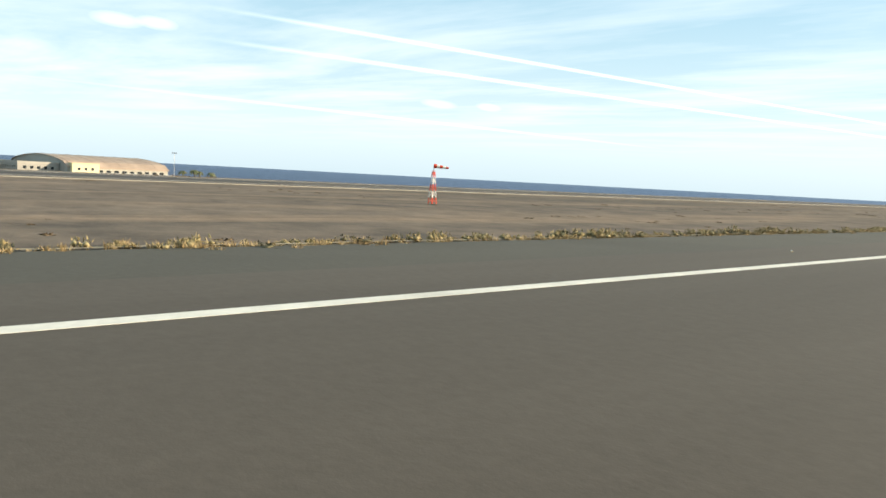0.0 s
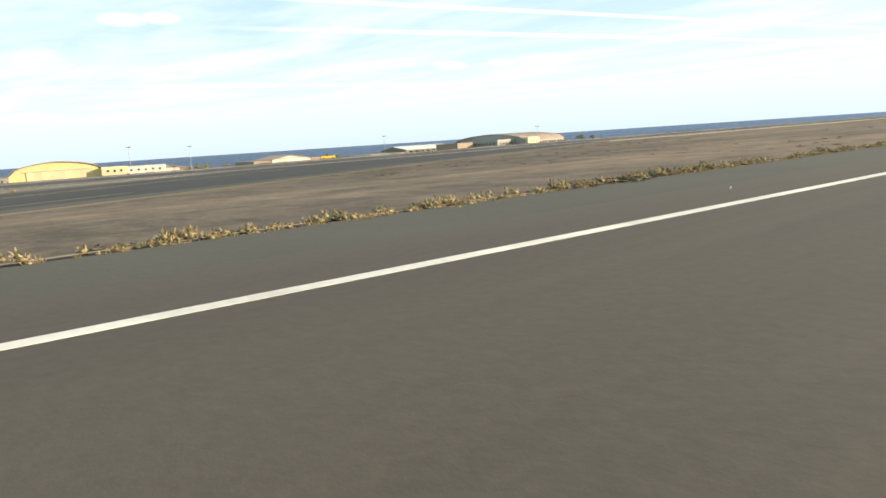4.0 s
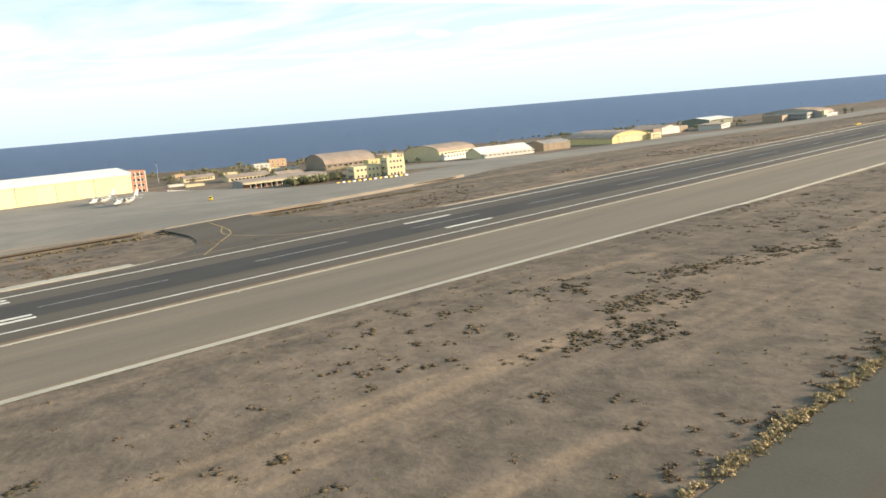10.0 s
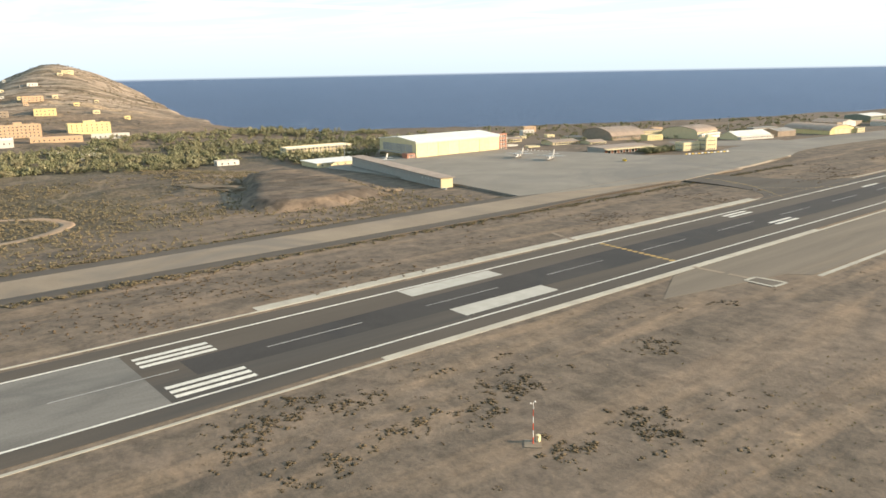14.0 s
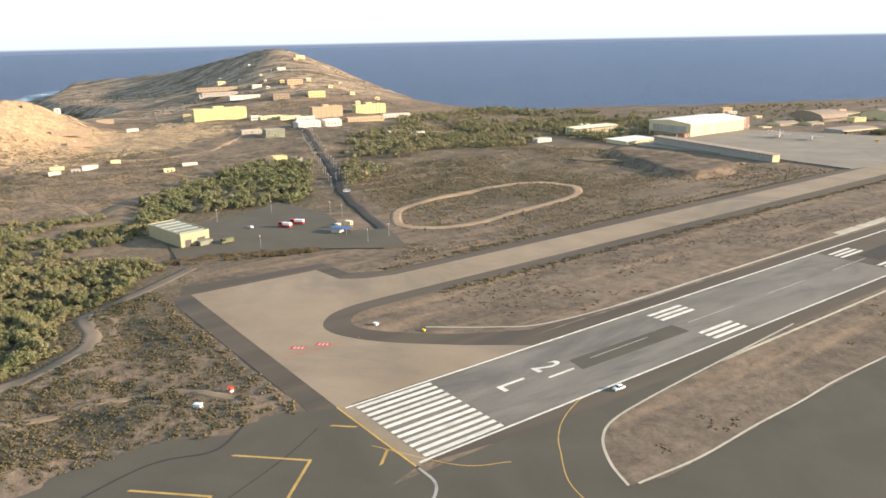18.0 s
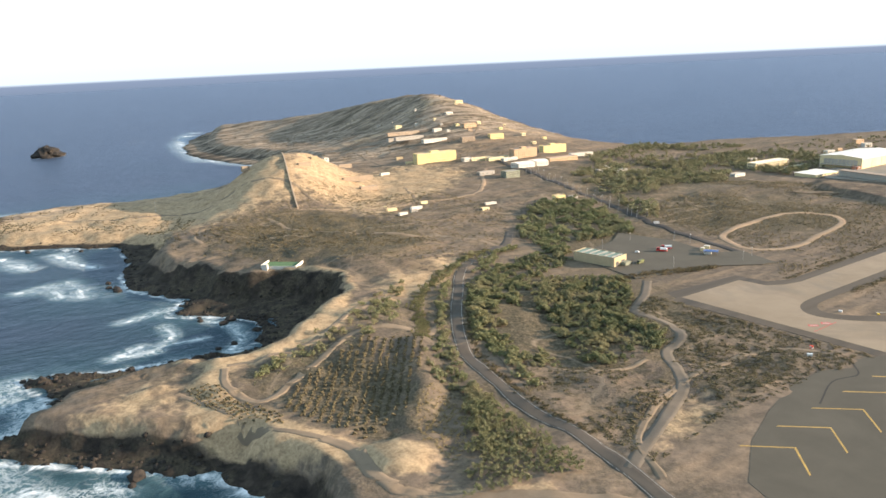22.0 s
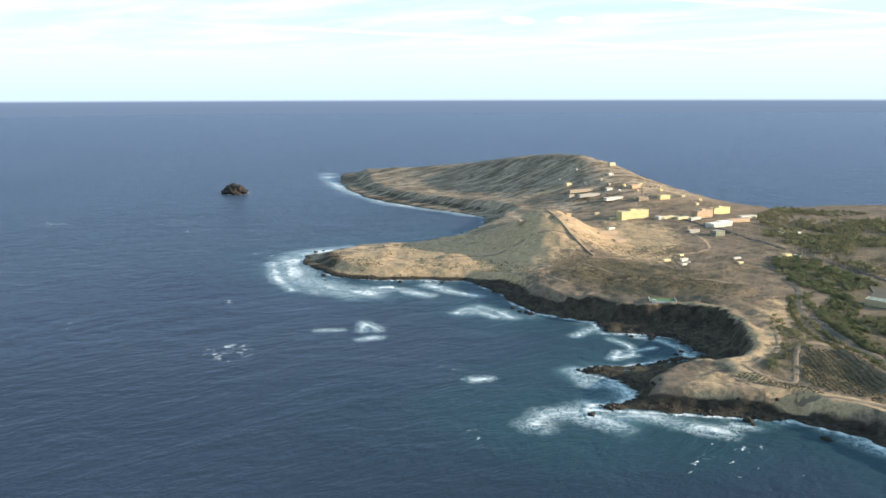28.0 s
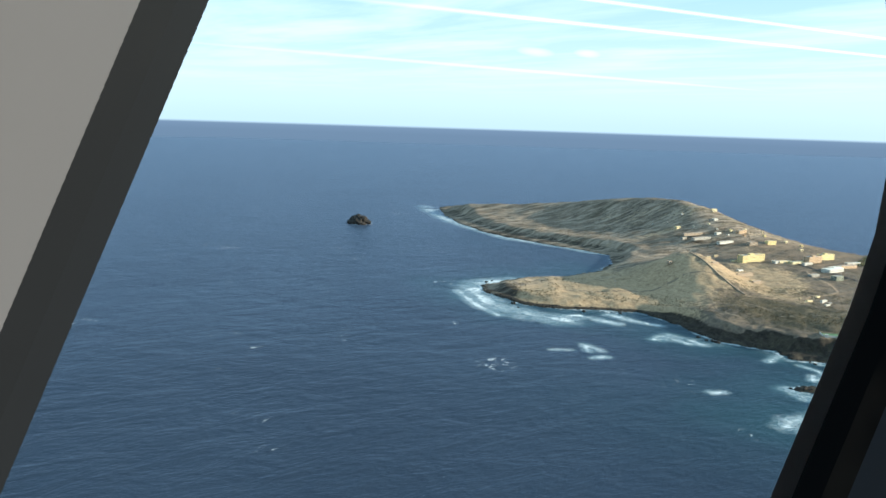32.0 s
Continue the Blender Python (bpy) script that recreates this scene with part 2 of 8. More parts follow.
def ground_material():
    """Dry volcanic soil: tan, grey-brown, dark rock and scrub, where the mask of each is strong."""
    m, t, b = material("dry_ground", 0.97)
    b.inputs["Specular IOR Level"].default_value = 0.1
    mask = wire(t, "ShaderNodeAttribute", attribute_name="zone")
    z = wire(t, "ShaderNodeSeparateColor", {0: mask.outputs["Color"]})
    big, mid, fine = speck(t, 90, 8.0, 0.62, 0.6, (2.2, 0.6, 1)), speck(t, 11, 7.0, 0.65), speck(t, 1.6, 5.0, 0.7)
    blot = maths(t, "ADD", maths(t, "MULTIPLY", big, 0.5), maths(t, "MULTIPLY", mid, 0.5))
    soil = mixc(t, ramp(t, blot, [(0.36, (0, 0, 0)), (0.62, (1, 1, 1))]), (0.095, 0.077, 0.060), (0.205, 0.153, 0.112))
    rust = ramp(t, speck(t, 46, 7.0, 0.62, 0.6, (3.0, 0.35, 1)), [(0.50, (0, 0, 0)), (0.66, (1, 1, 1))])
    soil = mixc(t, maths(t, "MULTIPLY", rust, 0.8), soil, (0.275, 0.192, 0.127))
    pale = mixc(t, ramp(t, maths(t, "ADD", maths(t, "MULTIPLY", mid, 0.6), maths(t, "MULTIPLY", fine, 0.4)), [(0.35, (0, 0, 0)), (0.65, (1, 1, 1))]), (0.265, 0.182, 0.110), (0.50, 0.358, 0.212))
    rock = mixc(t, ramp(t, mid, [(0.38, (0, 0, 0)), (0.68, (1, 1, 1))]), (0.022, 0.018, 0.016), (0.062, 0.049, 0.038))
    scrub = mixc(t, ramp(t, fine, [(0.38, (0, 0, 0)), (0.64, (1, 1, 1))]), (0.050, 0.044, 0.028), (0.165, 0.130, 0.083))
    edge = maths(t, "MULTIPLY", maths(t, "SUBTRACT", mid, 0.5), 1.3)
    clods = ramp(t, maths(t, "ADD", maths(t, "MULTIPLY", speck(t, 5.5, 6.0, 0.7, 0.5), 0.6), maths(t, "MULTIPLY", fine, 0.4)), [(0.34, (0.74, 0.74, 0.74)), (0.5, (1.0, 1.0, 1.0)), (0.66, (1.25, 1.23, 1.2))])

    def where(channel, lo=0.35, hi=0.65):
        return ramp(t, maths(t, "ADD", z.outputs[channel], edge), [(lo, (0, 0, 0)), (hi, (1, 1, 1))])

    c = mixc(t, where(0), soil, pale)
    c = mixc(t, maths(t, "MULTIPLY", where(2), 0.85), c, scrub)
    c = mixc(t, where(1), c, rock)
    streaks = ramp(t, speck(t, 34, 9.0, 0.68, 1.6), [(0.44, (0, 0, 0)), (0.56, (1, 1, 1))])
    c = mixc(t, maths(t, "MULTIPLY", streaks, maths(t, "MULTIPLY", mask.outputs["Alpha"], 0.78)), c, scrub)
    dots = ramp(t, speck(t, 4.2, 3.0, 0.5), [(0.55, (0, 0, 0)), (0.62, (1, 1, 1))])
    c = mixc(t, maths(t, "MULTIPLY", dots, maths(t, "MULTIPLY", mask.outputs["Alpha"], 0.7)), c, (0.05, 0.045, 0.028))
    paths = maths(t, "ABSOLUTE", maths(t, "SUBTRACT", speck(t, 140, 2.0, 0.4, 0.8), 0.5))
    paths = ramp(t, paths, [(0.0, (1, 1, 1)), (0.006, (0.6, 0.6, 0.6)), (0.012, (0, 0, 0))])
    c = mixc(t, maths(t, "MULTIPLY", maths(t, "MULTIPLY", paths, mask.outputs["Alpha"]), maths(t, "MULTIPLY", maths(t, "SUBTRACT", 1.0, where(1)), 0.75)), c, (0.27, 0.205, 0.145))
    far_slope = wire(t, "ShaderNodeMapRange", {0: wire(t, "ShaderNodeSeparateXYZ", {0: coords(t)}).outputs[0], 1: 1180.0, 2: 1300.0, 3: 0.0, 4: 1.0}).outputs[0]
    turned = wire(t, "ShaderNodeVectorRotate", {"Vector": coords(t, 1.0 / 15), "Angle": 0.35})
    turned = wire(t, "ShaderNodeVectorMath", {0: turned.outputs[0], 1: (1.0, 0.17, 0.4)}, operation="MULTIPLY").outputs[0]
    scar = wire(t, "ShaderNodeTexNoise", {"Vector": turned, "Scale": 1.0, "Detail": 7.0, "Roughness": 0.68, "Distortion": 0.7}).outputs[0]
    c = mixc(t, maths(t, "MULTIPLY", ramp(t, scar, [(0.45, (0, 0, 0)), (0.60, (1, 1, 1))]), maths(t, "MULTIPLY", far_slope, 0.7)), c, (0.43, 0.335, 0.245))
    c = mixc(t, maths(t, "MULTIPLY", ramp(t, scar, [(0.38, (1, 1, 1)), (0.46, (0, 0, 0))]), maths(t, "MULTIPLY", far_slope, 0.5)), c, (0.085, 0.066, 0.047))
    c = mixc(t, 1.0, c, clods, "MULTIPLY")
    t.links.new(c, b.inputs["Base Color"])
    h = maths(t, "ADD", maths(t, "MULTIPLY", mid, 1.0), maths(t, "MULTIPLY", fine, 0.3))
    bump(t, b, h, maths(t, "ADD", maths(t, "MULTIPLY", mask.outputs["Alpha"], 0.7), 0.12), 2.2)
    return m


def water_material():
    """Deep blue sea with swell, teal shoals and white surf where the mask is strong."""
    m, t, b = material("sea_water", 0.16)
    mask = wire(t, "ShaderNodeAttribute", attribute_name="shore")
    z = wire(t, "ShaderNodeSeparateColor", {0: mask.outputs["Color"]})
    swell = speck(t, 42, 7.0, 0.62, 0.4, (1.0, 0.55, 1))
    chop = speck(t, 9, 6.0, 0.7, 0.2, (1.0, 0.6, 1))
    broad = speck(t, 420, 4.0, 0.5, 0.3)
    deep = mixc(t, ramp(t, broad, [(0.35, (0, 0, 0)), (0.65, (1, 1, 1))]), (0.020, 0.029, 0.046), (0.028, 0.040, 0.061))
    c = mixc(t, maths(t, "MULTIPLY", z.outputs[1], 0.85), deep, (0.021, 0.052, 0.062))
    churn = speck(t, 15, 10.0, 0.74, 1.4)
    surf = maths(t, "ADD", maths(t, "MULTIPLY", z.outputs[0], 0.92), maths(t, "MULTIPLY", maths(t, "SUBTRACT", churn, 0.5), 2.2))
    foam = ramp(t, surf, [(0.46, (0, 0, 0)), (0.72, (0.55, 0.55, 0.55)), (0.98, (1, 1, 1))])
    thread = maths(t, "ABSOLUTE", maths(t, "SUBTRACT", speck(t, 8, 9.0, 0.72, 0.9), 0.5))
    thread = ramp(t, thread, [(0.0, (1, 1, 1)), (0.05, (0, 0, 0))])
    lace = ramp(t, maths(t, "ADD", z.outputs[2], maths(t, "SUBTRACT", speck(t, 45, 4.0, 0.6), 0.5)), [(0.45, (0, 0, 0)), (0.95, (0.6, 0.6, 0.6))])
    foam = maths(t, "MAXIMUM", foam, maths(t, "MULTIPLY", thread, lace))
    caps = ramp(t, maths(t, "MULTIPLY", speck(t, 7, 4.0, 0.7, 0.5, (1.0, 0.5, 1)), speck(t, 120, 3.0)), [(0.415, (0, 0, 0)), (0.455, (0.85, 0.85, 0.85))])
    foam = maths(t, "MAXIMUM", foam, caps)
    milk = maths(t, "MULTIPLY", ramp(t, maths(t, "ADD", z.outputs[2], maths(t, "MULTIPLY", maths(t, "SUBTRACT", speck(t, 60, 5.0, 0.6), 0.5), 1.2)), [(0.35, (0, 0, 0)), (0.95, (1, 1, 1))]), 0.42)
    c = mixc(t, milk, c, (0.16, 0.27, 0.29))
    c = mixc(t, foam, c, (0.80, 0.82, 0.82))
    waves = wire(t, "ShaderNodeBump", {"Strength": 0.9, "Distance": 4.5 * K, "Height": maths(t, "ADD", swell, maths(t, "MULTIPLY", chop, 0.3))}).outputs[0]
    body = wire(t, "ShaderNodeBsdfDiffuse", {"Color": c, "Normal": waves})
    shine = wire(t, "ShaderNodeBsdfGlossy", {"Color": (0.69, 0.77, 0.94, 1), "Roughness": 0.28, "Normal": waves})
    gloss = maths(t, "MULTIPLY", wire(t, "ShaderNodeFresnel", {"IOR": 1.33, "Normal": waves}).outputs[0], 0.46)
    gloss = maths(t, "MULTIPLY", gloss, maths(t, "SUBTRACT", 1.0, foam))
    mix = wire(t, "ShaderNodeMixShader", {0: gloss, 1: body.outputs[0], 2: shine.outputs[0]})
    t.links.new(mix.outputs[0], t.nodes["Material Output"].inputs[0])
    t.nodes.remove(b)
    return m


GROUND, WATER = ground_material(), water_material()

# ---- helpers for building ----
def V(x, y, z=0.0):
    return Vector((x * K, (y - Y0) * K, z * K))


def part(name, bm, mat, parent=None, label=""):
    """Links a bmesh, in true metres about its thing's base, as one mesh object."""
    me = bpy.data.meshes.new(name)
    bmesh.ops.recalc_face_normals(bm, faces=bm.faces)
    bm.to_mesh(me)
    bm.free()
    me.transform(Matrix.Scale(K, 4))
    me.materials.append(mat)
    ob = new(name, me)
    ob.parent = parent
    return tagged(ob, label)


def thing(name, x, y, z=0.0, turn=0.0, label="", category="", group="", kind=""):
    ob = new(name)
    ob.matrix_basis = Matrix.Translation(V(x, y, z)) @ Matrix.Rotation(radians(turn), 4, "Z")
    return tagged(ob, label, category, group, kind)


def box(bm, x0, y0, z0, x1, y1, z1):
    v = [bm.verts.new((x, y, z)) for z in (z0, z1) for x, y in ((x0, y0), (x1, y0), (x1, y1), (x0, y1))]
    for f in ((3, 2, 1, 0), (4, 5, 6, 7), (0, 1, 5, 4), (1, 2, 6, 5), (2, 3, 7, 6), (3, 0, 4, 7)):
        bm.faces.new([v[i] for i in f])
    return v


def prism(bm, outline, a, b, axis="y"):
    """An outline in a plane, drawn out from a to b along an axis: (x, z) along y, (y, z) along x, (x, y) along z."""
    put = {"y": lambda p, s: (p[0], s, p[1]), "x": lambda p, s: (s, p[0], p[1]), "z": lambda p, s: (p[0], p[1], s)}[axis]
    lo, hi = [bm.verts.new(put(p, a)) for p in outline], [bm.verts.new(put(p, b)) for p in outline]
    n = len(outline)
    bm.faces.new(lo[::-1])
    bm.faces.new(hi)
    for i in range(n):
        bm.faces.new((lo[i], lo[(i + 1) % n], hi[(i + 1) % n], hi[i]))


def boxed(name, dims, mat, parent, label=""):
    bm = bmesh.new()
    box(bm, *dims)
    return part(name, bm, mat, parent, label)


# ---- the land ----
SEA = -20.0
north_coast = [(-9000, 4500), (-400, 4260), (120, 4150), (341, 4119), (395, 4133), (429, 4167), (485, 4222), (522, 4262), (512, 4232), (514, 4203),
               (556, 4186), (596, 4197), (599, 4183), (577, 4149), (563, 4096), (554, 4062), (562, 4043), (586, 4025), (613, 4023), (645, 4040),
               (676, 4077), (713, 4052), (783, 4079), (844, 4074), (896, 4051), (992, 4047), (1041, 4100), (1075, 4150), (1138, 4195), (1257, 4193)]
peninsula_coast = [(1315, 4162), (1337, 4047), (1305, 3954), (1312, 3823), (1380, 3690), (1471, 3615), (1559, 3623), (1727, 3650), (1929, 3660),
                   (2156, 3608), (2400, 3500), (2600, 3380), (2640, 3200), (2450, 3020), (2100, 2880), (1700, 2860), (1480, 2930), (1371, 2996), (1233, 3010)]
east_coast = [(1137, 2925), (1059, 2727), (960, 2600), (880, 2450), (800, 2300), (720, 1937), (640, 1575), (560, 1000), (400, 0), (250, -4000), (-9000, -9000)]
COAST = np.array(north_coast + peninsula_coast + east_coast, float)


def shore_distance(x, y, ring=COAST):
    """Metres to the coast, positive on land."""
    d = np.full(x.shape, 1e9)
    inside = np.zeros(x.shape, bool)
    for (ax, ay), (bx, by) in zip(ring, np.roll(ring, -1, 0)):
        ex, ey = bx - ax, by - ay
        s = np.clip(((x - ax) * ex + (y - ay) * ey) / (ex * ex + ey * ey), 0, 1)
        d = np.minimum(d, np.hypot(x - ax - s * ex, y - ay - s * ey))
        inside ^= ((ay > y) != (by > y)) & (x < ex * (y - ay) / (ey if ey else 1e-9) + ax)
    return np.where(inside, d, -d)


def lumps(x, y, size, seed=0, octaves=4):
    """Smooth value noise between -1 and 1 in numpy."""
    out, amp, total = np.zeros(x.shape), 1.0, 0.0
    for o in range(octaves):
        u, v = x / size * 2**o + 17.3 * seed, y / size * 2**o - 9.1 * seed
        iu, iv = np.floor(u), np.floor(v)
        fu, fv = u - iu, v - iv
        fu, fv = fu * fu * (3 - 2 * fu), fv * fv * (3 - 2 * fv)

        def h(a, b):
            q = np.sin(a * 127.1 + b * 311.7 + seed * 74.7 + o * 19.1) * 43758.5453
            return 2 * (q - np.floor(q)) - 1

        row0, row1 = h(iu, iv) * (1 - fu) + h(iu + 1, iv) * fu, h(iu, iv + 1) * (1 - fu) + h(iu + 1, iv + 1) * fu
        out += amp * (row0 * (1 - fv) + row1 * fv)
        total += amp
        amp *= 0.5
    return out / total


def hill(x, y, cx, cy, along, across, angle, power=1.0):
    """A bell of height 1, drawn out along an angle in degrees."""
    c, s = math.cos(radians(angle)), math.sin(radians(angle))
    u, v = ((x - cx) * c + (y - cy) * s) / along, (-(x - cx) * s + (y - cy) * c) / across
    return np.exp(-((u * u + v * v) ** power))


def step(a, b, x):
    s = np.clip((x - a) / (b - a), 0, 1)
    return s * s * (3 - 2 * s)


# the dark cove: its upper rim, then back along the water
RIM = [(713, 4030), (676, 4006), (650, 3974), (600, 3955), (560, 3968), (535, 3998), (493, 4046), (485, 4078), (490, 4098), (512, 4113), (516, 4140), (509, 4177)]
COVE = np.array(RIM + [(556, 4186), (599, 4183), (577, 4149), (563, 4096), (554, 4062), (562, 4043), (586, 4025), (613, 4023), (645, 4040), (676, 4077), (713, 4052)], float)


def line_distance(x, y, line):
    """Metres to a line of the plan."""
    d = np.full(x.shape, 1e9)
    for (ax, ay), (bx, by) in zip(line, line[1:]):
        ex, ey = bx - ax, by - ay
        s = np.clip(((x - ax) * ex + (y - ay) * ey) / (ex * ex + ey * ey), 0, 1)
        d = np.minimum(d, np.hypot(x - ax - s * ex, y - ay - s * ey))
    return d


PLATFORM = np.array([(557, 3297), (500, 3322), (462, 3342), (440, 3352), (420, 3342), (410, 3312), (432, 3262), (520, 3240), (600, 3236)], float)


def height(x, y):
    d = shore_distance(x, y)
    rough = lumps(x, y, 60, 1)
    airfield = np.maximum.reduce([(1 - step(400, 560, x)) * (1 - step(3792, 3830, y)), (1 - step(238, 262, x)) * (1 - step(3965, 4015, y)),
                                  (1 - step(700, 900, x)) * (1 - step(3230, 3330, y)), np.clip(1.6 * hill(x, y, 470, 3710, 105, 75, 40), 0, 1)])
    fall = 0.016 + 0.012 * step(2900, 2640, y) + 0.017 * step(2600, 2400, y)
    z = np.maximum(-fall * np.maximum(x - 262, 0), -9.5) * (1 - step(3230, 3500, y))
    z += 97 * hill(x, y, 1541, 3204, 327, 172, -12, 0.83) + 52 * hill(x, y, 1891, 3170, 353, 150, 18) + 19 * hill(x, y, 2257, 3340, 331, 92, 35)
    z += 46 * hill(x, y, 1085, 3775, 150, 80, -35, 1.1) + 12 * hill(x, y, 1120, 3850, 150, 90, 60)
    z += 13 * hill(x, y, 640, 3900, 170, 110, -30) + 8 * hill(x, y, 860, 3960, 150, 90, 0) + 4 * hill(x, y, 1000, 3560, 260, 200, 0)
    z += 7 * hill(x, y, 470, 4020, 90, 60, 20) + 6 * hill(x, y, 620, 3350, 90, 60, 40)
    z += (8 - z) * 0.85 * hill(x, y, 1050, 3400, 130, 95, 50, 1.6)
    z += 4.5 * hill(x, y, 318, 4070, 20, 13, 0) - 5 * hill(x, y, 345, 4060, 26, 9, 70) + 3 * hill(x, y, 505, 3990, 30, 9, 125)
    # the low cape beyond the ridge, the earth platform by the long shed, the bank above the planted rows
    cape_part = step(880, 1000, x) * step(3835, 3965, y + 0.5 * (x - 1085)) * (1 - step(1400, 1500, x))
    z += (-8.5 - z) * cape_part + 3.0 * hill(x, y, 1085, 3985, 34, 34, 0, 4)
    z += 6.0 * step(-1, 4, shore_distance(x, y, PLATFORM))
    z += 5.5 * np.exp(-(line_distance(x, y, [(424, 3994), (401, 4008), (368, 4024), (346, 4048)]) / 9.0) ** 2)
    gully = lumps(x * 0.95 - y * 0.3, (y * 0.95 + x * 0.3) * 0.14, 30, 3) * step(1230, 1330, x) + 0.6 * lumps(x, y, 30, 4)
    z += (1 - airfield) * (3.0 * rough + 2.6 * lumps(x, y, 20, 2, 3) - 2.2 * np.abs(lumps(x, y, 46, 22, 3))) * step(20, 60, d) + step(4, 30, z) * 1.3 * gully
    z += (1 - airfield) * (2.4 * np.abs(lumps(x, y, 34, 18, 3)) + 1.3 * lumps(x, y, 13, 19, 2)) * hill(x, y, 470, 4110, 120, 70, 110, 2)
    z += 0.7 * np.sin((y * 0.93 - x * 0.36) * 0.75 + 2 * lumps(x, y, 60, 20)) * hill(x, y, 790, 3945, 120, 55, 20, 2)
    z -= 0.12
    z += 0.05 * lumps(x, y, 7, 5, 3)
    # cliffs to the north, a gentler shore elsewhere
    wide = 22 + 22 * step(640, 760, x) + 50 * step(1350, 1500, x) + 150 * step(3100, 2900, y) * step(900, 700, np.abs(x - 900))
    jag = d + 9 * lumps(x, y, 35, 7) + 3 * lumps(x, y, 11, 8, 3)
    t = np.clip(jag / wide, 0, 1)
    shelf = SEA + 2.2 + 1.8 * lumps(x, y, 14, 9)
    face = np.where(t < 0.38, 0.08 * t / 0.38, 0.08 + 0.92 * step(0.38, 0.95, t))
    land = shelf + (z - shelf) * face
    out = np.where(jag > 0, np.where(t < 1, land, z), SEA + np.maximum(jag * 0.35, -14))
    bite = np.where(shore_distance(x, y, COVE) > 0, line_distance(x, y, RIM) + 3 * lumps(x, y, 16, 13, 3), -1)
    floor = SEA + 1.5 + 0.10 * np.maximum(d, 0) + 1.8 * lumps(x, y, 12, 15, 3)
    fallen = floor + (np.maximum(z, 1.0) - floor) * (1 - step(0, 17, bite)) + 2 * lumps(x, y, 8, 16, 2) * step(0, 5, bite)
    out = np.where((bite > 0) & (d > 2), np.minimum(out, fallen), out)
    ledge = out / 3.1 + 0.8 * lumps(x, y, 34, 24, 3)
    foot_of = np.floor(ledge)
    ledged = (foot_of + step(0.62, 1.0, ledge - foot_of) - (ledge - out / 3.1)) * 3.1
    eroded = (1 - cape_part) * step(130, 70, d) * (1 - airfield) * (y > 3940) * (d > 0) * (x > 290)
    out = out + 0.9 * eroded * (ledged - out)
    lip = (bite <= 0) * np.exp(-((line_distance(x, y, RIM[2:9]) - 5) / 4) ** 2)
    return out + 1.6 * lip * (d > 20), d, airfield


def spaced(*runs):
    out = []
    for a, b, s in runs:
        out += list(np.arange(a, b, s))
    return np.array(out + [runs[-1][1]], float)


def sheet_mesh(name, gx, gy, z, mat, attribute, colours, smooth=True):
    X, Y = np.meshgrid(gx, gy)
    me = bpy.data.meshes.new(name)
    nx, ny = len(gx), len(gy)
    co = np.stack([X * K, (Y - Y0) * K, z * K], -1).reshape(-1, 3)
    i = (np.arange(ny - 1)[:, None] * nx + np.arange(nx - 1)[None]).ravel()
    quads = np.stack([i, i + 1, i + nx + 1, i + nx], -1)
    me.vertices.add(len(co))
    me.vertices.foreach_set("co", co.ravel())
    me.loops.add(quads.size)
    me.loops.foreach_set("vertex_index", quads.ravel())
    me.polygons.add(len(quads))
    me.polygons.foreach_set("loop_start", np.arange(0, quads.size, 4))
    me.update(calc_edges=True)
    me.polygons.foreach_set("use_smooth", np.full(len(quads), smooth))
    at = me.color_attributes.new(attribute, "FLOAT_COLOR", "POINT")
    at.data.foreach_set("color", np.stack(colours, -1).reshape(-1, 4).ravel())
    me.materials.append(mat)
    return new(name, me)


gx = spaced((-12000, -2000, 2500), (-2000, -100, 380), (-100, 230, 14), (230, 800, 5), (800, 1400, 6.5), (1400, 2700, 14), (2700, 3000, 60))
gy = spaced((-12000, 0, 3000), (0, 2200, 200), (2200, 3300, 14), (3300, 3780, 7), (3780, 4300, 4.5), (4300, 4500, 25))
X, Y = np.meshgrid(gx, gy)
Z, D, FLAT = height(X, Y)
gyz, gxz = np.gradient(Z, gy, gx)
steep = np.hypot(gxz, gyz)
n40, n120 = lumps(X, Y, 40, 11), lumps(X, Y, 130, 12)
sandy = np.maximum.reduce([
    0.85 * hill(X, Y, 1080, 3830, 260, 150, 40), 1.0 * hill(X, Y, 1150, 4030, 220, 150, 80, 2), 0.8 * hill(X, Y, 1010, 3760, 170, 80, -20), 0.45 * hill(X, Y, 330, 4038, 34, 14, 140), 1.0 * hill(X, Y, 1110, 3930, 250, 190, 0, 2), 1.0 * hill(X, Y, 545, 3905, 72, 22, 122, 2), 0.95 * hill(X, Y, 880, 3780, 130, 60, -30),
    0.72 * hill(X, Y, 468, 4150, 42, 24, 110), 0.6 * hill(X, Y, 425, 4122, 70, 15, 38), 0.95 * hill(X, Y, 500, 4010, 60, 10, 122), 0.85 * hill(X, Y, 560, 3905, 75, 26, 118),
    np.exp(-(line_distance(X, Y, RIM[2:10]) / 9) ** 2), 0.7 * hill(X, Y, 318, 4072, 16, 12, 0), 0.6 * hill(X, Y, 270, 4058, 60, 10, 50), 0.55 * hill(X, Y, 259, 3945, 42, 12, 112, 2),
    0.5 * hill(X, Y, 1600, 3300, 600, 330, 20), 0.95 * hill(X, Y, 985, 3660, 190, 95, -55, 1.5), 0.8 * hill(X, Y, 1080, 3560, 120, 70, -30)])
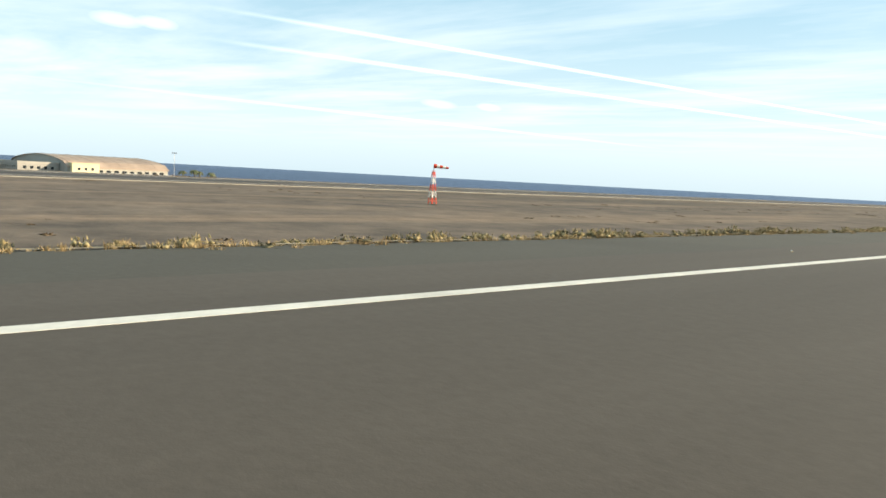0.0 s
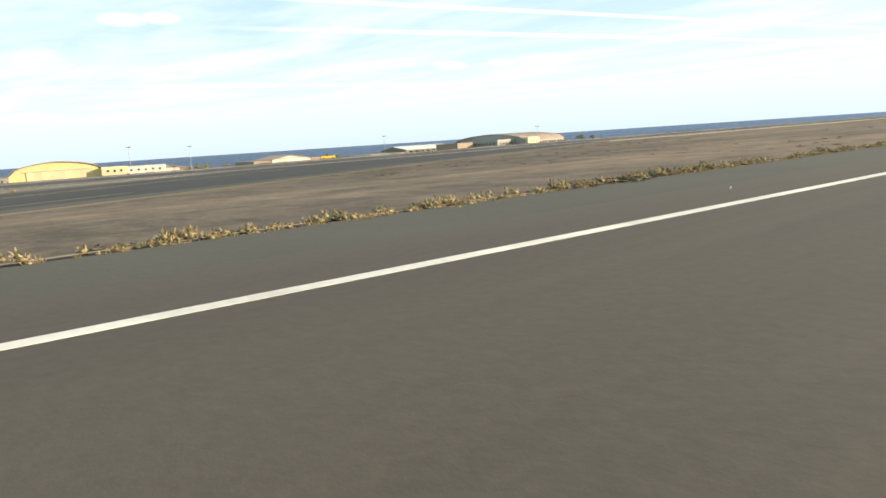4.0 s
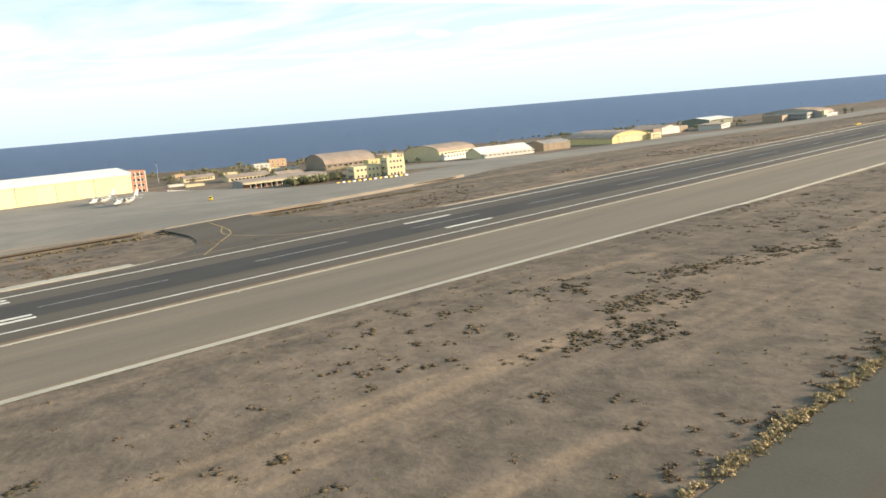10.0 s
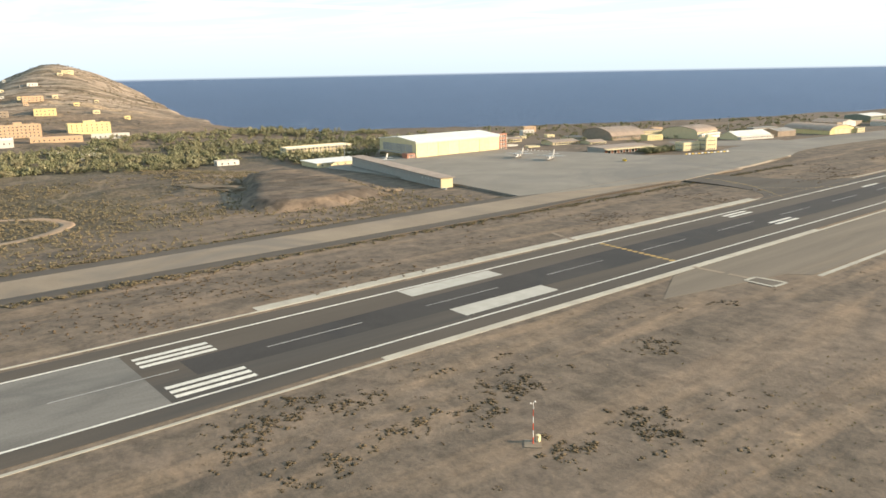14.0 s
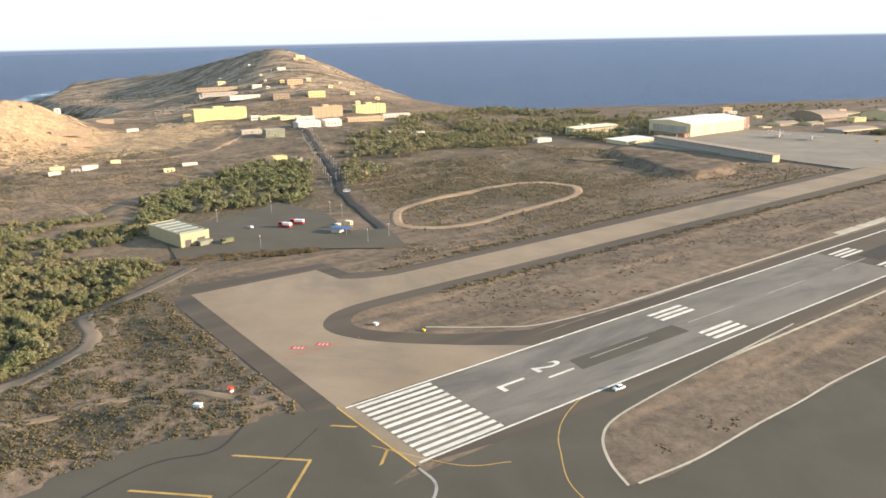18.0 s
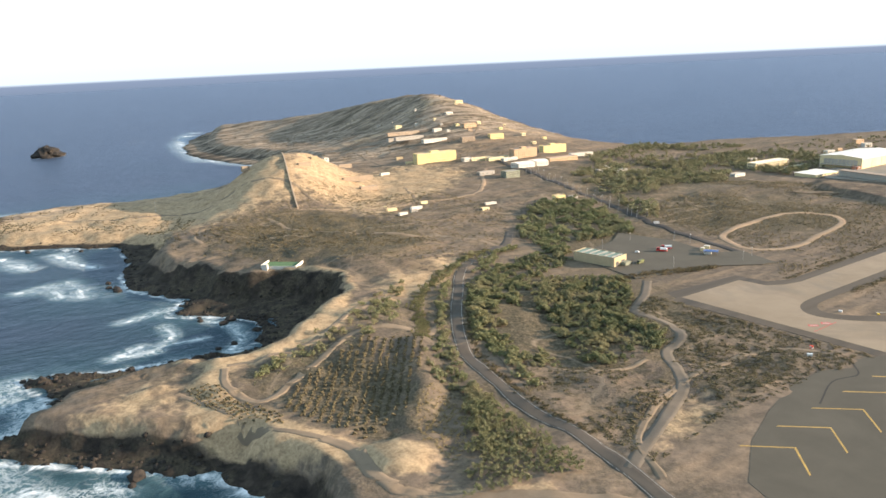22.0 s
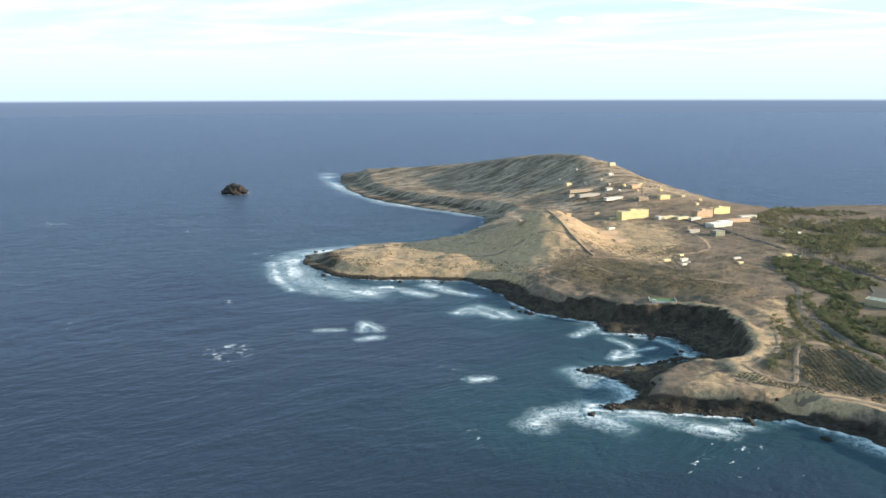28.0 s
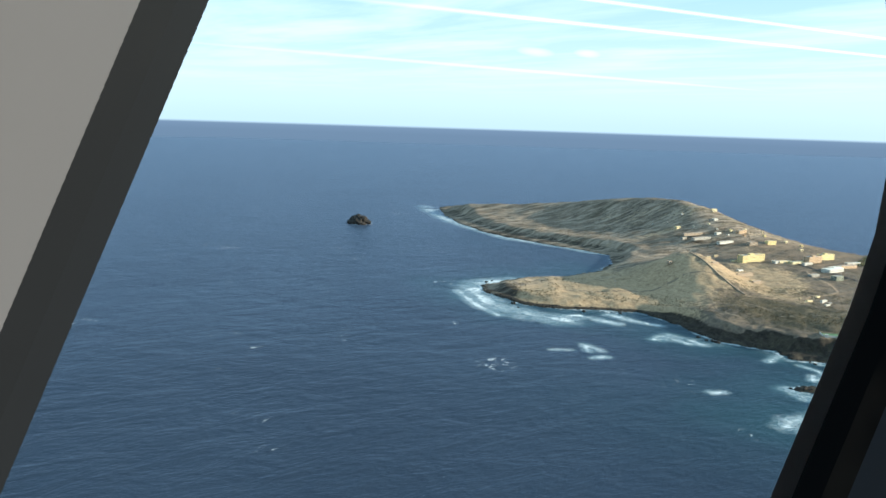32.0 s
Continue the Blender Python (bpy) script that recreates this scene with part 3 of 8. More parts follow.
# bleached ground between the runways
sandy = np.maximum(sandy, 0.3 * hill(X, Y, 60, 3300, 400, 12, 80))
sandy = np.clip(sandy * (0.92 + 0.35 * n40) + 0.16 * n120 + 0.25 * step(0.25, 0.6, steep) * (X < 1300), 0, 1)
rocky = np.clip(np.maximum.reduce([step(17, 6, D), step(-6, -12, Z + 9 * step(900, 1000, X) * (X < 1400)), step(0.55, 0.95, steep) * (X < 780) * (Y > 3950) * (X > 580)]) + 0.1 * n40, 0, 1) * (Y > 3000)
COVED = shore_distance(X, Y, COVE) > 0
# pale sandstone rim round the cove and along the lower headland
BELT = np.clip(1.15 * np.exp(-(line_distance(X, Y, [(600, 3962), (545, 3990), (490, 4020), (473, 4058), (482, 4098), (456, 4116), (416, 4124), (371, 4102), (312, 4072)]) / 13) ** 2) + 0.25 * n40, 0, 1)
rocky = np.maximum(rocky, 0.95 * hill(X, Y, 1245, 4175, 70, 45, -20, 2))
rocky = np.maximum(rocky, 0.40 * hill(X, Y, 345, 3895, 110, 75, 140, 2) + 0.12 * n40)
rocky = np.maximum(rocky, np.where(shore_distance(X, Y, PLATFORM) > -2, 0.42, 0.0))
rocky = np.where(COVED & (line_distance(X, Y, RIM) > 2.5), np.maximum(rocky, 0.95), rocky)
sandy = np.where(COVED, 0.3 * sandy, np.maximum(sandy, BELT))
rocky = np.where(COVED, rocky, rocky * (1 - 0.8 * BELT * step(3, 10, D)))
rocky = np.maximum(rocky, 0.42 * hill(X, Y, 625, 3945, 55, 26, 100) + 0.45 * hill(X, Y, 720, 4000, 60, 26, -30) + 0.5 * hill(X, Y, 560, 3890, 60, 25, 20))
PLATEAU = np.clip(1.5 * hill(X, Y, 760, 3880, 150, 75, -5, 1.5), 0, 1)
sandy = sandy * (1 - 0.85 * PLATEAU)
scrubby = np.clip(np.maximum.reduce([
    0.9 * PLATEAU, 0.95 * hill(X, Y, 420, 3870, 110, 60, 140, 2),
    0.85 * hill(X, Y, 430, 3870, 150, 110, 30), 0.75 * hill(X, Y, 560, 3700, 180, 90, -40), 0.9 * hill(X, Y, 540, 3480, 170, 140, 0),
    0.9 * hill(X, Y, 790, 3330, 260, 160, -60), 0.75 * hill(X, Y, 400, 4060, 130, 70, 0), 0.9 * hill(X, Y, 790, 3920, 180, 80, -10),
    0.6 * hill(X, Y, 340, 3600, 300, 40, 95), 0.5 * hill(X, Y, 700, 2700, 300, 120, 80)]) + 0.2 * n40, 0, 1) * (1 - 0.8 * sandy)
bushes = np.clip(0.5 + 0.5 * n120 + 0.5 * scrubby - 0.35 * sandy, 0.12, 1) * (1 - 0.75 * FLAT)
rills = lumps(X * 0.95 - Y * 0.3, (Y * 0.95 + X * 0.3) * 0.14, 36, 14)
sandy = np.clip(sandy + np.where(X > 1230, 0.55 * rills - 0.16, 0), 0, 1)
scrubby = np.clip(scrubby + np.where(X > 1230, 0.12 - 0.75 * rills, 0) * step(1230, 1330, X) * 0.9, 0, 1)
ground = tagged(sheet_mesh("ground", gx, gy, Z, GROUND, "zone", [sandy, rocky, scrubby, bushes]), "dry volcanic coastal land with tan slopes and dark rock", "ground", kind="structure")

# the sea, fine inshore, out to the edge of sight
sx = spaced((-12200, -200, 1500), (-200, 250, 15), (250, 1000, 4.5), (1000, 1400, 7), (1400, 2800, 20), (2800, 12200, 1175))
sy = spaced((-12200, 2400, 1600), (2400, 3500, 60), (3500, 3980, 20), (3980, 4340, 4.5), (4340, 5000, 15), (5000, 6000, 60), (6000, 16000, 1250))
X, Y = np.meshgrid(sx, sy)
SD = -shore_distance(X, Y)
near = lumps(X, Y, 90, 21)
surf = np.clip(0.86 - np.abs(SD - 3) / (9 + 10 * np.clip(near, -0.4, 1)), 0, 1) * step(3300, 3500, Y)
# breaking waves: the line of each crest and how far the foam spreads behind it
far_waves = [([(1319, 4058), (1342, 4138), (1278, 4209), (1166, 4250), (1068, 4235), (1013, 4208)], 26), ([(1300, 4233), (1190, 4276), (1099, 4291)], 10), ([(1007, 4188), (1010, 4156), (951, 4146)], 9),
             ([(1005, 4111), (950, 4103), (907, 4089)], 9), ([(854, 4169), (843, 4146), (861, 4123), (826, 4119), (793, 4121)], 9), ([(859, 4309), (888, 4289), (851, 4291)], 7),
             ([(830, 4330), (824, 4307)], 6), ([(891, 4352), (877, 4330)], 6), ([(645, 4303), (638, 4288)], 6), ([(1039, 4191), (1029, 4162), (971, 4157)], 8), ([(857, 4163), (863, 4141), (807, 4137)], 7)]
near_waves = [([(687, 4114), (691, 4090), (698, 4075)], 6), ([(653, 4088), (622, 4090), (598, 4111), (602, 4127)], 5), ([(642, 4056), (611, 4044), (581, 4050), (558, 4070)], 5), ([(606, 4096), (602, 4072)], 4),
              ([(601, 4201), (566, 4216), (559, 4199), (530, 4199)], 9), ([(530, 4199), (512, 4218), (514, 4245), (528, 4256)], 9), ([(604, 4138), (616, 4117)], 6)]
spit_waves = [([(527, 4324), (537, 4303), (526, 4281), (508, 4273), (483, 4269)], 13), ([(492, 4252), (476, 4230), (449, 4221), (421, 4205)], 11), ([(450, 4184), (428, 4162), (403, 4147), (384, 4124)], 8),
              ([(368, 4126), (348, 4125), (320, 4130)], 9), ([(422, 4187), (408, 4176)], 6), ([(2656, 3426), (2400, 3540), (2157, 3612), (1829, 3672), (1666, 3636), (1504, 3612)], 20)]
lace = np.clip(1 - SD / 60, 0, 1) * step(3700, 3900, Y) * (0.5 + 0.5 * near)
for line, spread in far_waves + near_waves + spit_waves:
    off = np.abs(line_distance(X, Y, line) + 0.55 * spread * lumps(X, Y, 22, 31, 3))
    surf = np.maximum(surf, np.exp(-(off / (0.62 * spread)) ** 2) * np.clip(0.82 + 0.45 * lumps(X, Y, 40, 32, 2), 0, 1))
    lace = np.maximum(lace, np.exp(-(off / (spread * 2.0)) ** 2))
ring_off = np.abs(np.hypot(X - 2290, (Y - 3917) * 1.15) - 40)
surf = np.maximum(surf, 0.9 * np.exp(-(ring_off / 13) ** 2))
surf *= SD > -14
shoal = np.clip(1 - SD / 190 + 0.4 * near, 0, 1) * step(3700, 3900, Y) + 0.35 * hill(X, Y, 500, 4380, 260, 120, 20)
one = np.ones(X.shape)
sea = tagged(sheet_mesh("sea", sx, sy, np.full(X.shape, SEA), WATER, "shore", [surf, np.clip(shoal, 0, 1), np.clip(lace, 0, 1), one]), "dark blue ocean with white surf along the rocks", "water", kind="structure")


def ground_z(x, y):
    """The height of the land at a place."""
    i, j = min(max(int(np.searchsorted(gx, x)) - 1, 0), len(gx) - 2), min(max(int(np.searchsorted(gy, y)) - 1, 0), len(gy) - 2)
    u, v = (x - gx[i]) / (gx[i + 1] - gx[i]), (y - gy[j]) / (gy[j + 1] - gy[j])
    return float((Z[j, i] * (1 - u) + Z[j, i + 1] * u) * (1 - v) + (Z[j + 1, i] * (1 - u) + Z[j + 1, i + 1] * u) * v)


# ---- paving ----
def slab(name, outline, mat, lift=0.0, label="", category="", parent=None, tilt=0.0, deep=0.5, kind="structure"):
    """Level paving with an outline in the plan and a skirt below; tilt: fall per metre east of x = 300."""
    bm = bmesh.new()
    put = lambda x, y, dz: (x, y - Y0, lift + dz - tilt * max(x - 300, 0))  # noqa: E731
    top = [bm.verts.new(put(x, y, 0)) for x, y in outline]
    low = [bm.verts.new(put(x, y, -deep)) for x, y in outline]
    bm.faces.new(top)
    for i in range(len(top)):
        j = (i + 1) % len(top)
        bm.faces.new((top[j], top[i], low[i], low[j]))
    bm.normal_update()
    bmesh.ops.triangulate(bm, faces=[f for f in bm.faces if len(f.verts) > 4])
    ob = part(name, bm, mat, parent)
    return tagged(ob, label, category, kind=kind) if parent is None else ob


def mark(name, outline, mat, parent, lift=0.012, tilt=0.0):
    return slab(name, outline, mat, lift, parent=parent, tilt=tilt, deep=0.01)


def bar(name, x0, y0, x1, y1, mat, parent, lift=0.012):
    return mark(name, [(x0, y0), (x1, y0), (x1, y1), (x0, y1)], mat, parent, lift)


def curve_points(pts, n=8):
    """A smooth line through points of the plan."""
    p = [Vector((*a, 0)) for a in pts]
    p = [2 * p[0] - p[1]] + p + [2 * p[-1] - p[-2]]
    out = []
    for i in range(1, len(p) - 2):
        for k in range(n):
            t = k / n
            q = 0.5 * (2 * p[i] + (p[i + 1] - p[i - 1]) * t + (2 * p[i - 1] - 5 * p[i] + 4 * p[i + 1] - p[i + 2]) * t * t
                       + (3 * p[i] - p[i - 1] - 3 * p[i + 1] + p[i + 2]) * t**3)
            out.append((q.x, q.y))
    return out + [pts[-1]]


def offset(line, w):
    out = []
    for i, (x, y) in enumerate(line):
        (ax, ay), (bx, by) = line[max(i - 1, 0)], line[min(i + 1, len(line) - 1)]
        n = math.hypot(bx - ax, by - ay) or 1
        out.append((x - (by - ay) / n * w, y + (bx - ax) / n * w))
    return out


def stripe(name, pts, width, mat, parent, lift=0.012, n=8):
    line = curve_points(pts, n) if n else pts
    a, b = offset(line, width / 2), offset(line, -width / 2)
    bm = bmesh.new()
    va, vb = [[bm.verts.new((x, y - Y0, lift)) for x, y in s] for s in (a, b)]
    for i in range(len(va) - 1):
        bm.faces.new((va[i], vb[i], vb[i + 1], va[i + 1]))
    return part(name, bm, mat, parent)


def road(name, pts, width, mat, label, lift=0.3, n=10, wobble=0.0):
    """A way that follows the land: a strip five points wide with its edges let into the ground."""
    line = curve_points(pts, n)
    bm = bmesh.new()
    rows = []
    lift = min(lift, 0.16 + 0.25 * (lift > 0.55)) if width > 1 else 0.23
    wob = [1 + wobble * math.sin(i * 1.7) * math.sin(i * 0.63) for i in range(len(line))]
    cols = []
    for s in (-0.56, -0.5, -0.2, 0.2, 0.5, 0.56):
        cols.append([(x, y) for (x, y) in offset(line, s * width)])
    for i in range(len(line)):
        places = [Vector(line[i]).lerp(Vector(cols[k][i]), wob[i]) for k in range(6)]
        rows.append([bm.verts.new((q.x, q.y - Y0, ground_z(q.x, q.y) + lift - (0.5 if k in (0, 5) and width > 1 else 0))) for k, q in enumerate(places)])
    for a, b in zip(rows, rows[1:]):
        for k in range(5):
            bm.faces.new((a[k], a[k + 1], b[k + 1], b[k]))
    ob = part(name, bm, mat)
    for f in ob.data.polygons:
        f.use_smooth = True
    return tagged(ob, label, "road", kind="structure")


def writing(name, text, at, size, turn, stretch, mat, parent, lift=0.02):
    """Painted letters lying flat, their middle at a place of the plan."""
    cu = bpy.data.curves.new(name, "FONT")
    cu.body, cu.align_x, cu.align_y, cu.size, cu.offset = text, "CENTER", "CENTER", 1.0, 0.012
    ob = new(name, cu)
    me = bpy.data.meshes.new_from_object(ob.evaluated_get(bpy.context.evaluated_depsgraph_get()))
    bpy.data.objects.remove(ob)
    me.transform(Matrix.Translation(V(at[0], at[1], lift)) @ Matrix.Rotation(radians(turn), 4, "Z") @ Matrix.Diagonal((size * stretch * K, size * K, 1, 1)))
    me.materials.clear()
    me.materials.append(mat)
    ob = new(name, me)
    ob.parent = parent
    return ob


own = slab("runway_1", [(-34, 300), (30, 300), (30, 3420), (34, 3600), (-34, 3600)], ASPHALT, 0.0, "brown-grey asphalt take-off runway with white edge lines", "runway")
shoulder = slab("pavement_1", [(30, 300), (40, 300), (40, 2420), (40, 2780), (40, 2990), (41, 3100), (43, 3420), (90, 3500), (141, 3595), (140, 3690), (139, 3735),
                               (143, 3748), (154, 3743), (165, 3734), (172, 3720), (174, 3696), (176, 3664), (181, 3600), (183, 3762), (183, 3800), (0, 3800), (0, 3600), (30, 3600)], ASPHALT_GREEN, -0.004, "greenish weathered asphalt runway shoulder", "pavement")
for pts in ([(13, 2462), (12, 2450), (11, 2437)], [(11.5, 2449), (11, 2442)], [(16, 2580), (15, 2566)], [(9, 2350), (8, 2330)]):
    stripe("tyre_scuff", pts, 0.5, CONCRETE_GREY, own, 0.006, 0)
for x in (-22.5, 21.6):
    bar("edge_line", x, 300, x + 0.9, 3560, LINE_WHITE, own, 0.018)
for i in range(24):
    bar("centre_line", -0.45, 2200 + 50 * i, 0.45, 2230 + 50 * i, LINE_WHITE, own)

second = slab("runway_2", [(180, 300), (240, 300), (240, 3600), (240, 3700), (233, 3786), (187, 3786), (180, 3740)], ASPHALT, 0.0, "dark asphalt runway with rubber marks and white markings", "runway")
for x in (187.7, 231.2):
    bar("edge_line", x, 300, x + 0.9, 3786, LINE_WHITE, second, 0.016)
rubber = [(209 + s * 6.5, y) for s, y in ((-1, 2300), (1, 2300), (1.5, 2900), (1.6, 3300), (1, 3478), (-1, 3478), (-1.6, 3300), (-1.5, 2900))]
mark("rubber_track", rubber, ASPHALT_DARK, second, 0.004)
slab("concrete_end", [(188.6, 3490), (231, 3490), (231, 3783), (188.6, 3783)], CONCRETE_GREY, 0.006, parent=second, deep=0.2)
mark("tyre_streak", [(203, 3640), (212, 3640), (213, 3700), (204, 3702)], ASPHALT_GREEN, second, 0.008)
for i in range(22):
    y = 3659 - 59.5 * i
    bar("centre_line", 209.3, y, 209.75, y + 33, LINE_WORN, second)
for i in range(12):
    x = 189.6 + 3.45 * i + (0.8 if i > 5 else 0)
    bar("threshold_stripe", x, 3752.5, x + 1.85, 3783, LINE_WHITE, second)
for y, xs in ((3617, (191.2, 194.6, 198.0, 217.3, 220.7, 224.1)), (3466, (191.2, 194.6, 198.0, 217.3, 220.7, 224.1)), (3159.5, (197.6, 201.2, 223.2, 226.8)), (3009.5, (197.0, 219.5))):
    for x in xs:
        bar("touchdown_bar", x, y, x + 1.9, y + 22, LINE_WHITE, second)
for x in (192.2, 221.6):
    bar("aiming_block", x, 3347.5, x + 8.9, 3391.5, LINE_AGED, second)
mark("threshold_band", [(187, 3783.2), (233, 3783.2), (233, 3787.5), (187, 3787.5)], CONCRETE, second, 0.01)
bar("threshold_border", 186, 3787.6, 234, 3788.4, LINE_YELLOW, second, 0.012)
writing("painted_number", "2", (214.3, 3711), 18, 180, 0.55, LINE_WHITE, second)
writing("painted_number", "1", (206.6, 3711), 18, 180, 0.55, LINE_WHITE, second)
writing("painted_letter", "L", (210.4, 3731), 18, 180, 0.6, LINE_WHITE, second)
for i in range(13):
    bm = bmesh.new()
    bmesh.ops.create_circle(bm, cap_ends=True, radius=1.3, segments=14, matrix=Matrix.Translation((190 + 3.3 * i, 3281.5 - 0.11 * i * 3 - Y0, 0.015)))
    part("cable_disc", bm, LINE_YELLOW, second)

# pale edges of the second runway
for name, x0, x1, y0, y1 in (("edge_strip", 176.6, 177.8, 300, 3700), ("edge_strip", 242.6, 243.8, 300, 3640), ("edge_strip", 177.9, 181.6, 3180, 3434), ("edge_strip", 243.9, 248.5, 3120, 3440),
                             ("edge_strip", 130.5, 132.6, 2822, 2960)):
    slab(name, [(x0, y0), (x1, y0), (x1, y1), (x0, y1)], STRIP_PALE, -0.02, "pale gravel strip along the runway edge", "pavement")
tagged(stripe("edge_strip", [(132, 2958), (136, 3060), (138, 3160), (138.5, 3262)], 2.1, STRIP_PALE, None, 0.0), "pale painted strip on the dry ground", "pavement", kind="structure")
for pts in ([(243, 3281), (250, 3280)], [(252, 3279), (262, 3276)], [(165, 3284), (178, 3284.5)], [(154, 3284), (163, 3284)]):
    tagged(stripe("cable_path", pts, 2.2, CONCRETE, None, 0.02, 0), "worn concrete path of the arrester cable", "pavement", kind="structure")
slab("cable_pit", [(142.5, 3280.5), (153, 3281.5), (153.5, 3287.5), (143, 3288)], DUSTY, 0.03, "dusty concrete pit of the arrester cable", "pavement")
for pts in ([(142, 3280), (153.5, 3281)], [(142.5, 3288.5), (154, 3288)], [(142, 3280), (142.5, 3288.5)], [(153.5, 3281), (154, 3288)]):
    tagged(stripe("pit_kerb", pts, 1.4, STRIP_PALE, None, 0.05, 0), "concrete kerb round the cable pit", "kerb", kind="structure")

slab("old_paving", [(138.8, 2640), (176.4, 2560), (176.4, 3300), (160, 3330), (148, 3268), (140.5, 3262), (139.6, 3160), (137.2, 3060), (133.6, 2958), (133.4, 2822)], OLD_PAVING, -0.03, "bleached old paving between the runways", "pavement")
tagged(stripe("island_kerb", [(181, 3600), (178, 3645), (176, 3675), (174, 3700), (171, 3722), (165, 3734), (154, 3743), (143, 3748)], 0.9, STRIP_PALE, None, 0.02), "pale kerb round the dry island", "kerb", kind="structure")
tagged(stripe("island_kerb", [(142, 3745), (140, 3720), (141, 3690), (141, 3665), (142, 3640), (141, 3600)], 0.9, STRIP_PALE, None, 0.02), "pale kerb round the dry island", "kerb", kind="structure")
# stopway with yellow chevrons
stop = slab("stopway", [(187, 3787), (233, 3788), (246, 3812), (238, 3823), (248, 3840), (247, 3872), (238, 3905), (225, 3940), (205, 3972), (172, 3985), (120, 3960), (60, 3880), (0, 3830), (0, 3800), (183, 3799)],
            ASPHALT_GREEN, -0.002, "grey-green asphalt stopway with yellow chevrons", "pavement")
for y in (3780, 3810, 3840, 3870, 3900, 3930):
    for s in (-1, 1):
        a, b = (9 if y == 3780 else 0), (15 if y == 3780 else 17)
        mark("chevron_arm", [(209 + s * a, y + a), (209 + s * b, y + b), (209 + s * b, y + b + 1.3), (209 + s * a, y + a + 1.3)], LINE_YELLOW, stop, 0.014)
tagged(stripe("pale_edge", [(187, 3788), (176, 3789), (168, 3797), (163, 3804)], 0.9, LINE_WORN, None, 0.012), "pale worn concrete edge", "pavement", kind="structure")
for pts in ([(188, 3712), (187, 3722), (181, 3735), (174, 3744), (167, 3750), (155, 3759), (143, 3763)], [(205, 3792), (180, 3778), (172, 3765)]):
    stripe("taxi_line", pts, 0.35, LINE_YELLOW, stop, 0.014)
stripe("tar_seam", [(245, 3815), (238, 3822), (232, 3832), (236, 3850), (226, 3880)], 1.0, ASPHALT_DARK, stop, 0.006)
stripe("tar_seam", [(225, 3800), (214, 3818), (200, 3850), (190, 3880)], 0.5, ASPHALT_DARK, stop, 0.006)

# turning pad and parallel taxiway
slab("taxiway_border", [(399, 3797), (228, 3797), (233, 3786), (240, 3700), (243, 3640)] + curve_points([(246, 3690), (262, 3717), (280, 3736), (293, 3744), (303, 3743), (310, 3734), (312, 3718)], 5) + [(312, 3240), (319.5, 3170), (321, 3042), (330, 2990), (336, 2900),
                        (348.5, 2900), (348.5, 3190), (352, 3207), (357, 3225), (357, 3690), (366, 3708), (392, 3710)], ASPHALT, -0.02, "dark asphalt border of the taxiway", "pavement")
taxi = slab("taxiway_1", [(384, 3786), (233, 3788), (232, 3700)] + curve_points([(250, 3722), (272, 3744), (290, 3755), (304, 3756), (315, 3747), (320, 3733), (321, 3715)], 5) + [(321.5, 3000), (347.5, 3000), (348, 3690), (352, 3706), (360, 3717), (382, 3719)],
            CONCRETE, 0.008, "tan concrete turning pad and taxiway", "taxiway")
for x, y in ((289.5, 3775.0), (286.5, 3765.5)):
    mark("red_sign", [(x + p * 0.68 - q * 0.73, y + p * 0.73 + q * 0.68) for p, q in ((-3.0, -1.7), (3.0, -1.7), (3.0, 1.7), (-3.0, 1.7))], LINE_RED, taxi, 0.026)
    for k in (-1.8, -0.2, 1.4):
        mark("white_bar", [(x + p * 0.68 - q * 0.73, y + p * 0.73 + q * 0.68) for p, q in ((k - 0.5, -1.0), (k + 0.5, -1.0), (k + 0.5, 1.0), (k - 0.5, 1.0))], LINE_AGED, taxi, 0.034)
stripe("stop_line", [(283, 3785), (283.4, 3758.6)], 0.4, LINE_RED, taxi, 0.022, 0)
tagged(stripe("island_line", [(243, 3560), (242.6, 3630), (247, 3680), (258, 3700), (276, 3722)], 1.2, STRIP_PALE, None, 0.0), "pale line round the dry island", "pavement", kind="structure")

# rapid exit between the runways
slab("taxiway_shoulder", [(23, 2990), (40.5, 2990), (39, 2972), (40, 2950), (43, 2932), (48, 2910), (55, 2880), (62, 2854), (71, 2832), (96, 2795), (126, 2742), (156, 2680), (180, 2622), (180, 2470), (120, 2615), (80, 2708), (52, 2766), (40, 2786), (23, 2800)],
     ASPHALT_GREEN, 0.005, "grey shoulder along the exit taxiway", "pavement")
EXIT = [(23, 2941), (38, 2942), (40, 2929), (46, 2905), (52, 2877), (66, 2839), (73, 2819), (92, 2790), (121, 2738), (150, 2677), (180, 2606), (180, 2480), (130, 2608), (86, 2710), (57, 2766), (47, 2787), (42, 2796), (38, 2806), (34, 2817), (23, 2832)]
exit_way = slab("taxiway_2", EXIT, ASPHALT_DARK, 0.011, "dark asphalt exit taxiway with yellow lines", "taxiway")
lead_in = [(23.3, 2985), (23.6, 2968), (26, 2946), (29, 2931), (32.3, 2910), (38, 2890), (44, 2863), (51, 2845), (69, 2809), (108, 2740), (150, 2648)]
stripe("taxi_line", curve_points(lead_in, 8), 0.5, LINE_YELLOW, exit_way, 0.021, 0)
for pts in ([(4, 2903), (11, 2891.5), (16, 2884), (21, 2875.5), (27, 2864.5), (40, 2843), (58, 2812), (76, 2781), (98, 2743), (121, 2703), (160, 2620)],
            [(110, 2672), (88, 2722), (69, 2761), (58, 2786), (51, 2804), (45, 2815), (37, 2828), (33, 2832), (29, 2832), (23, 2824)]):
    stripe("taxi_line", pts, 0.42, LINE_YELLOW, exit_way, 0.021)
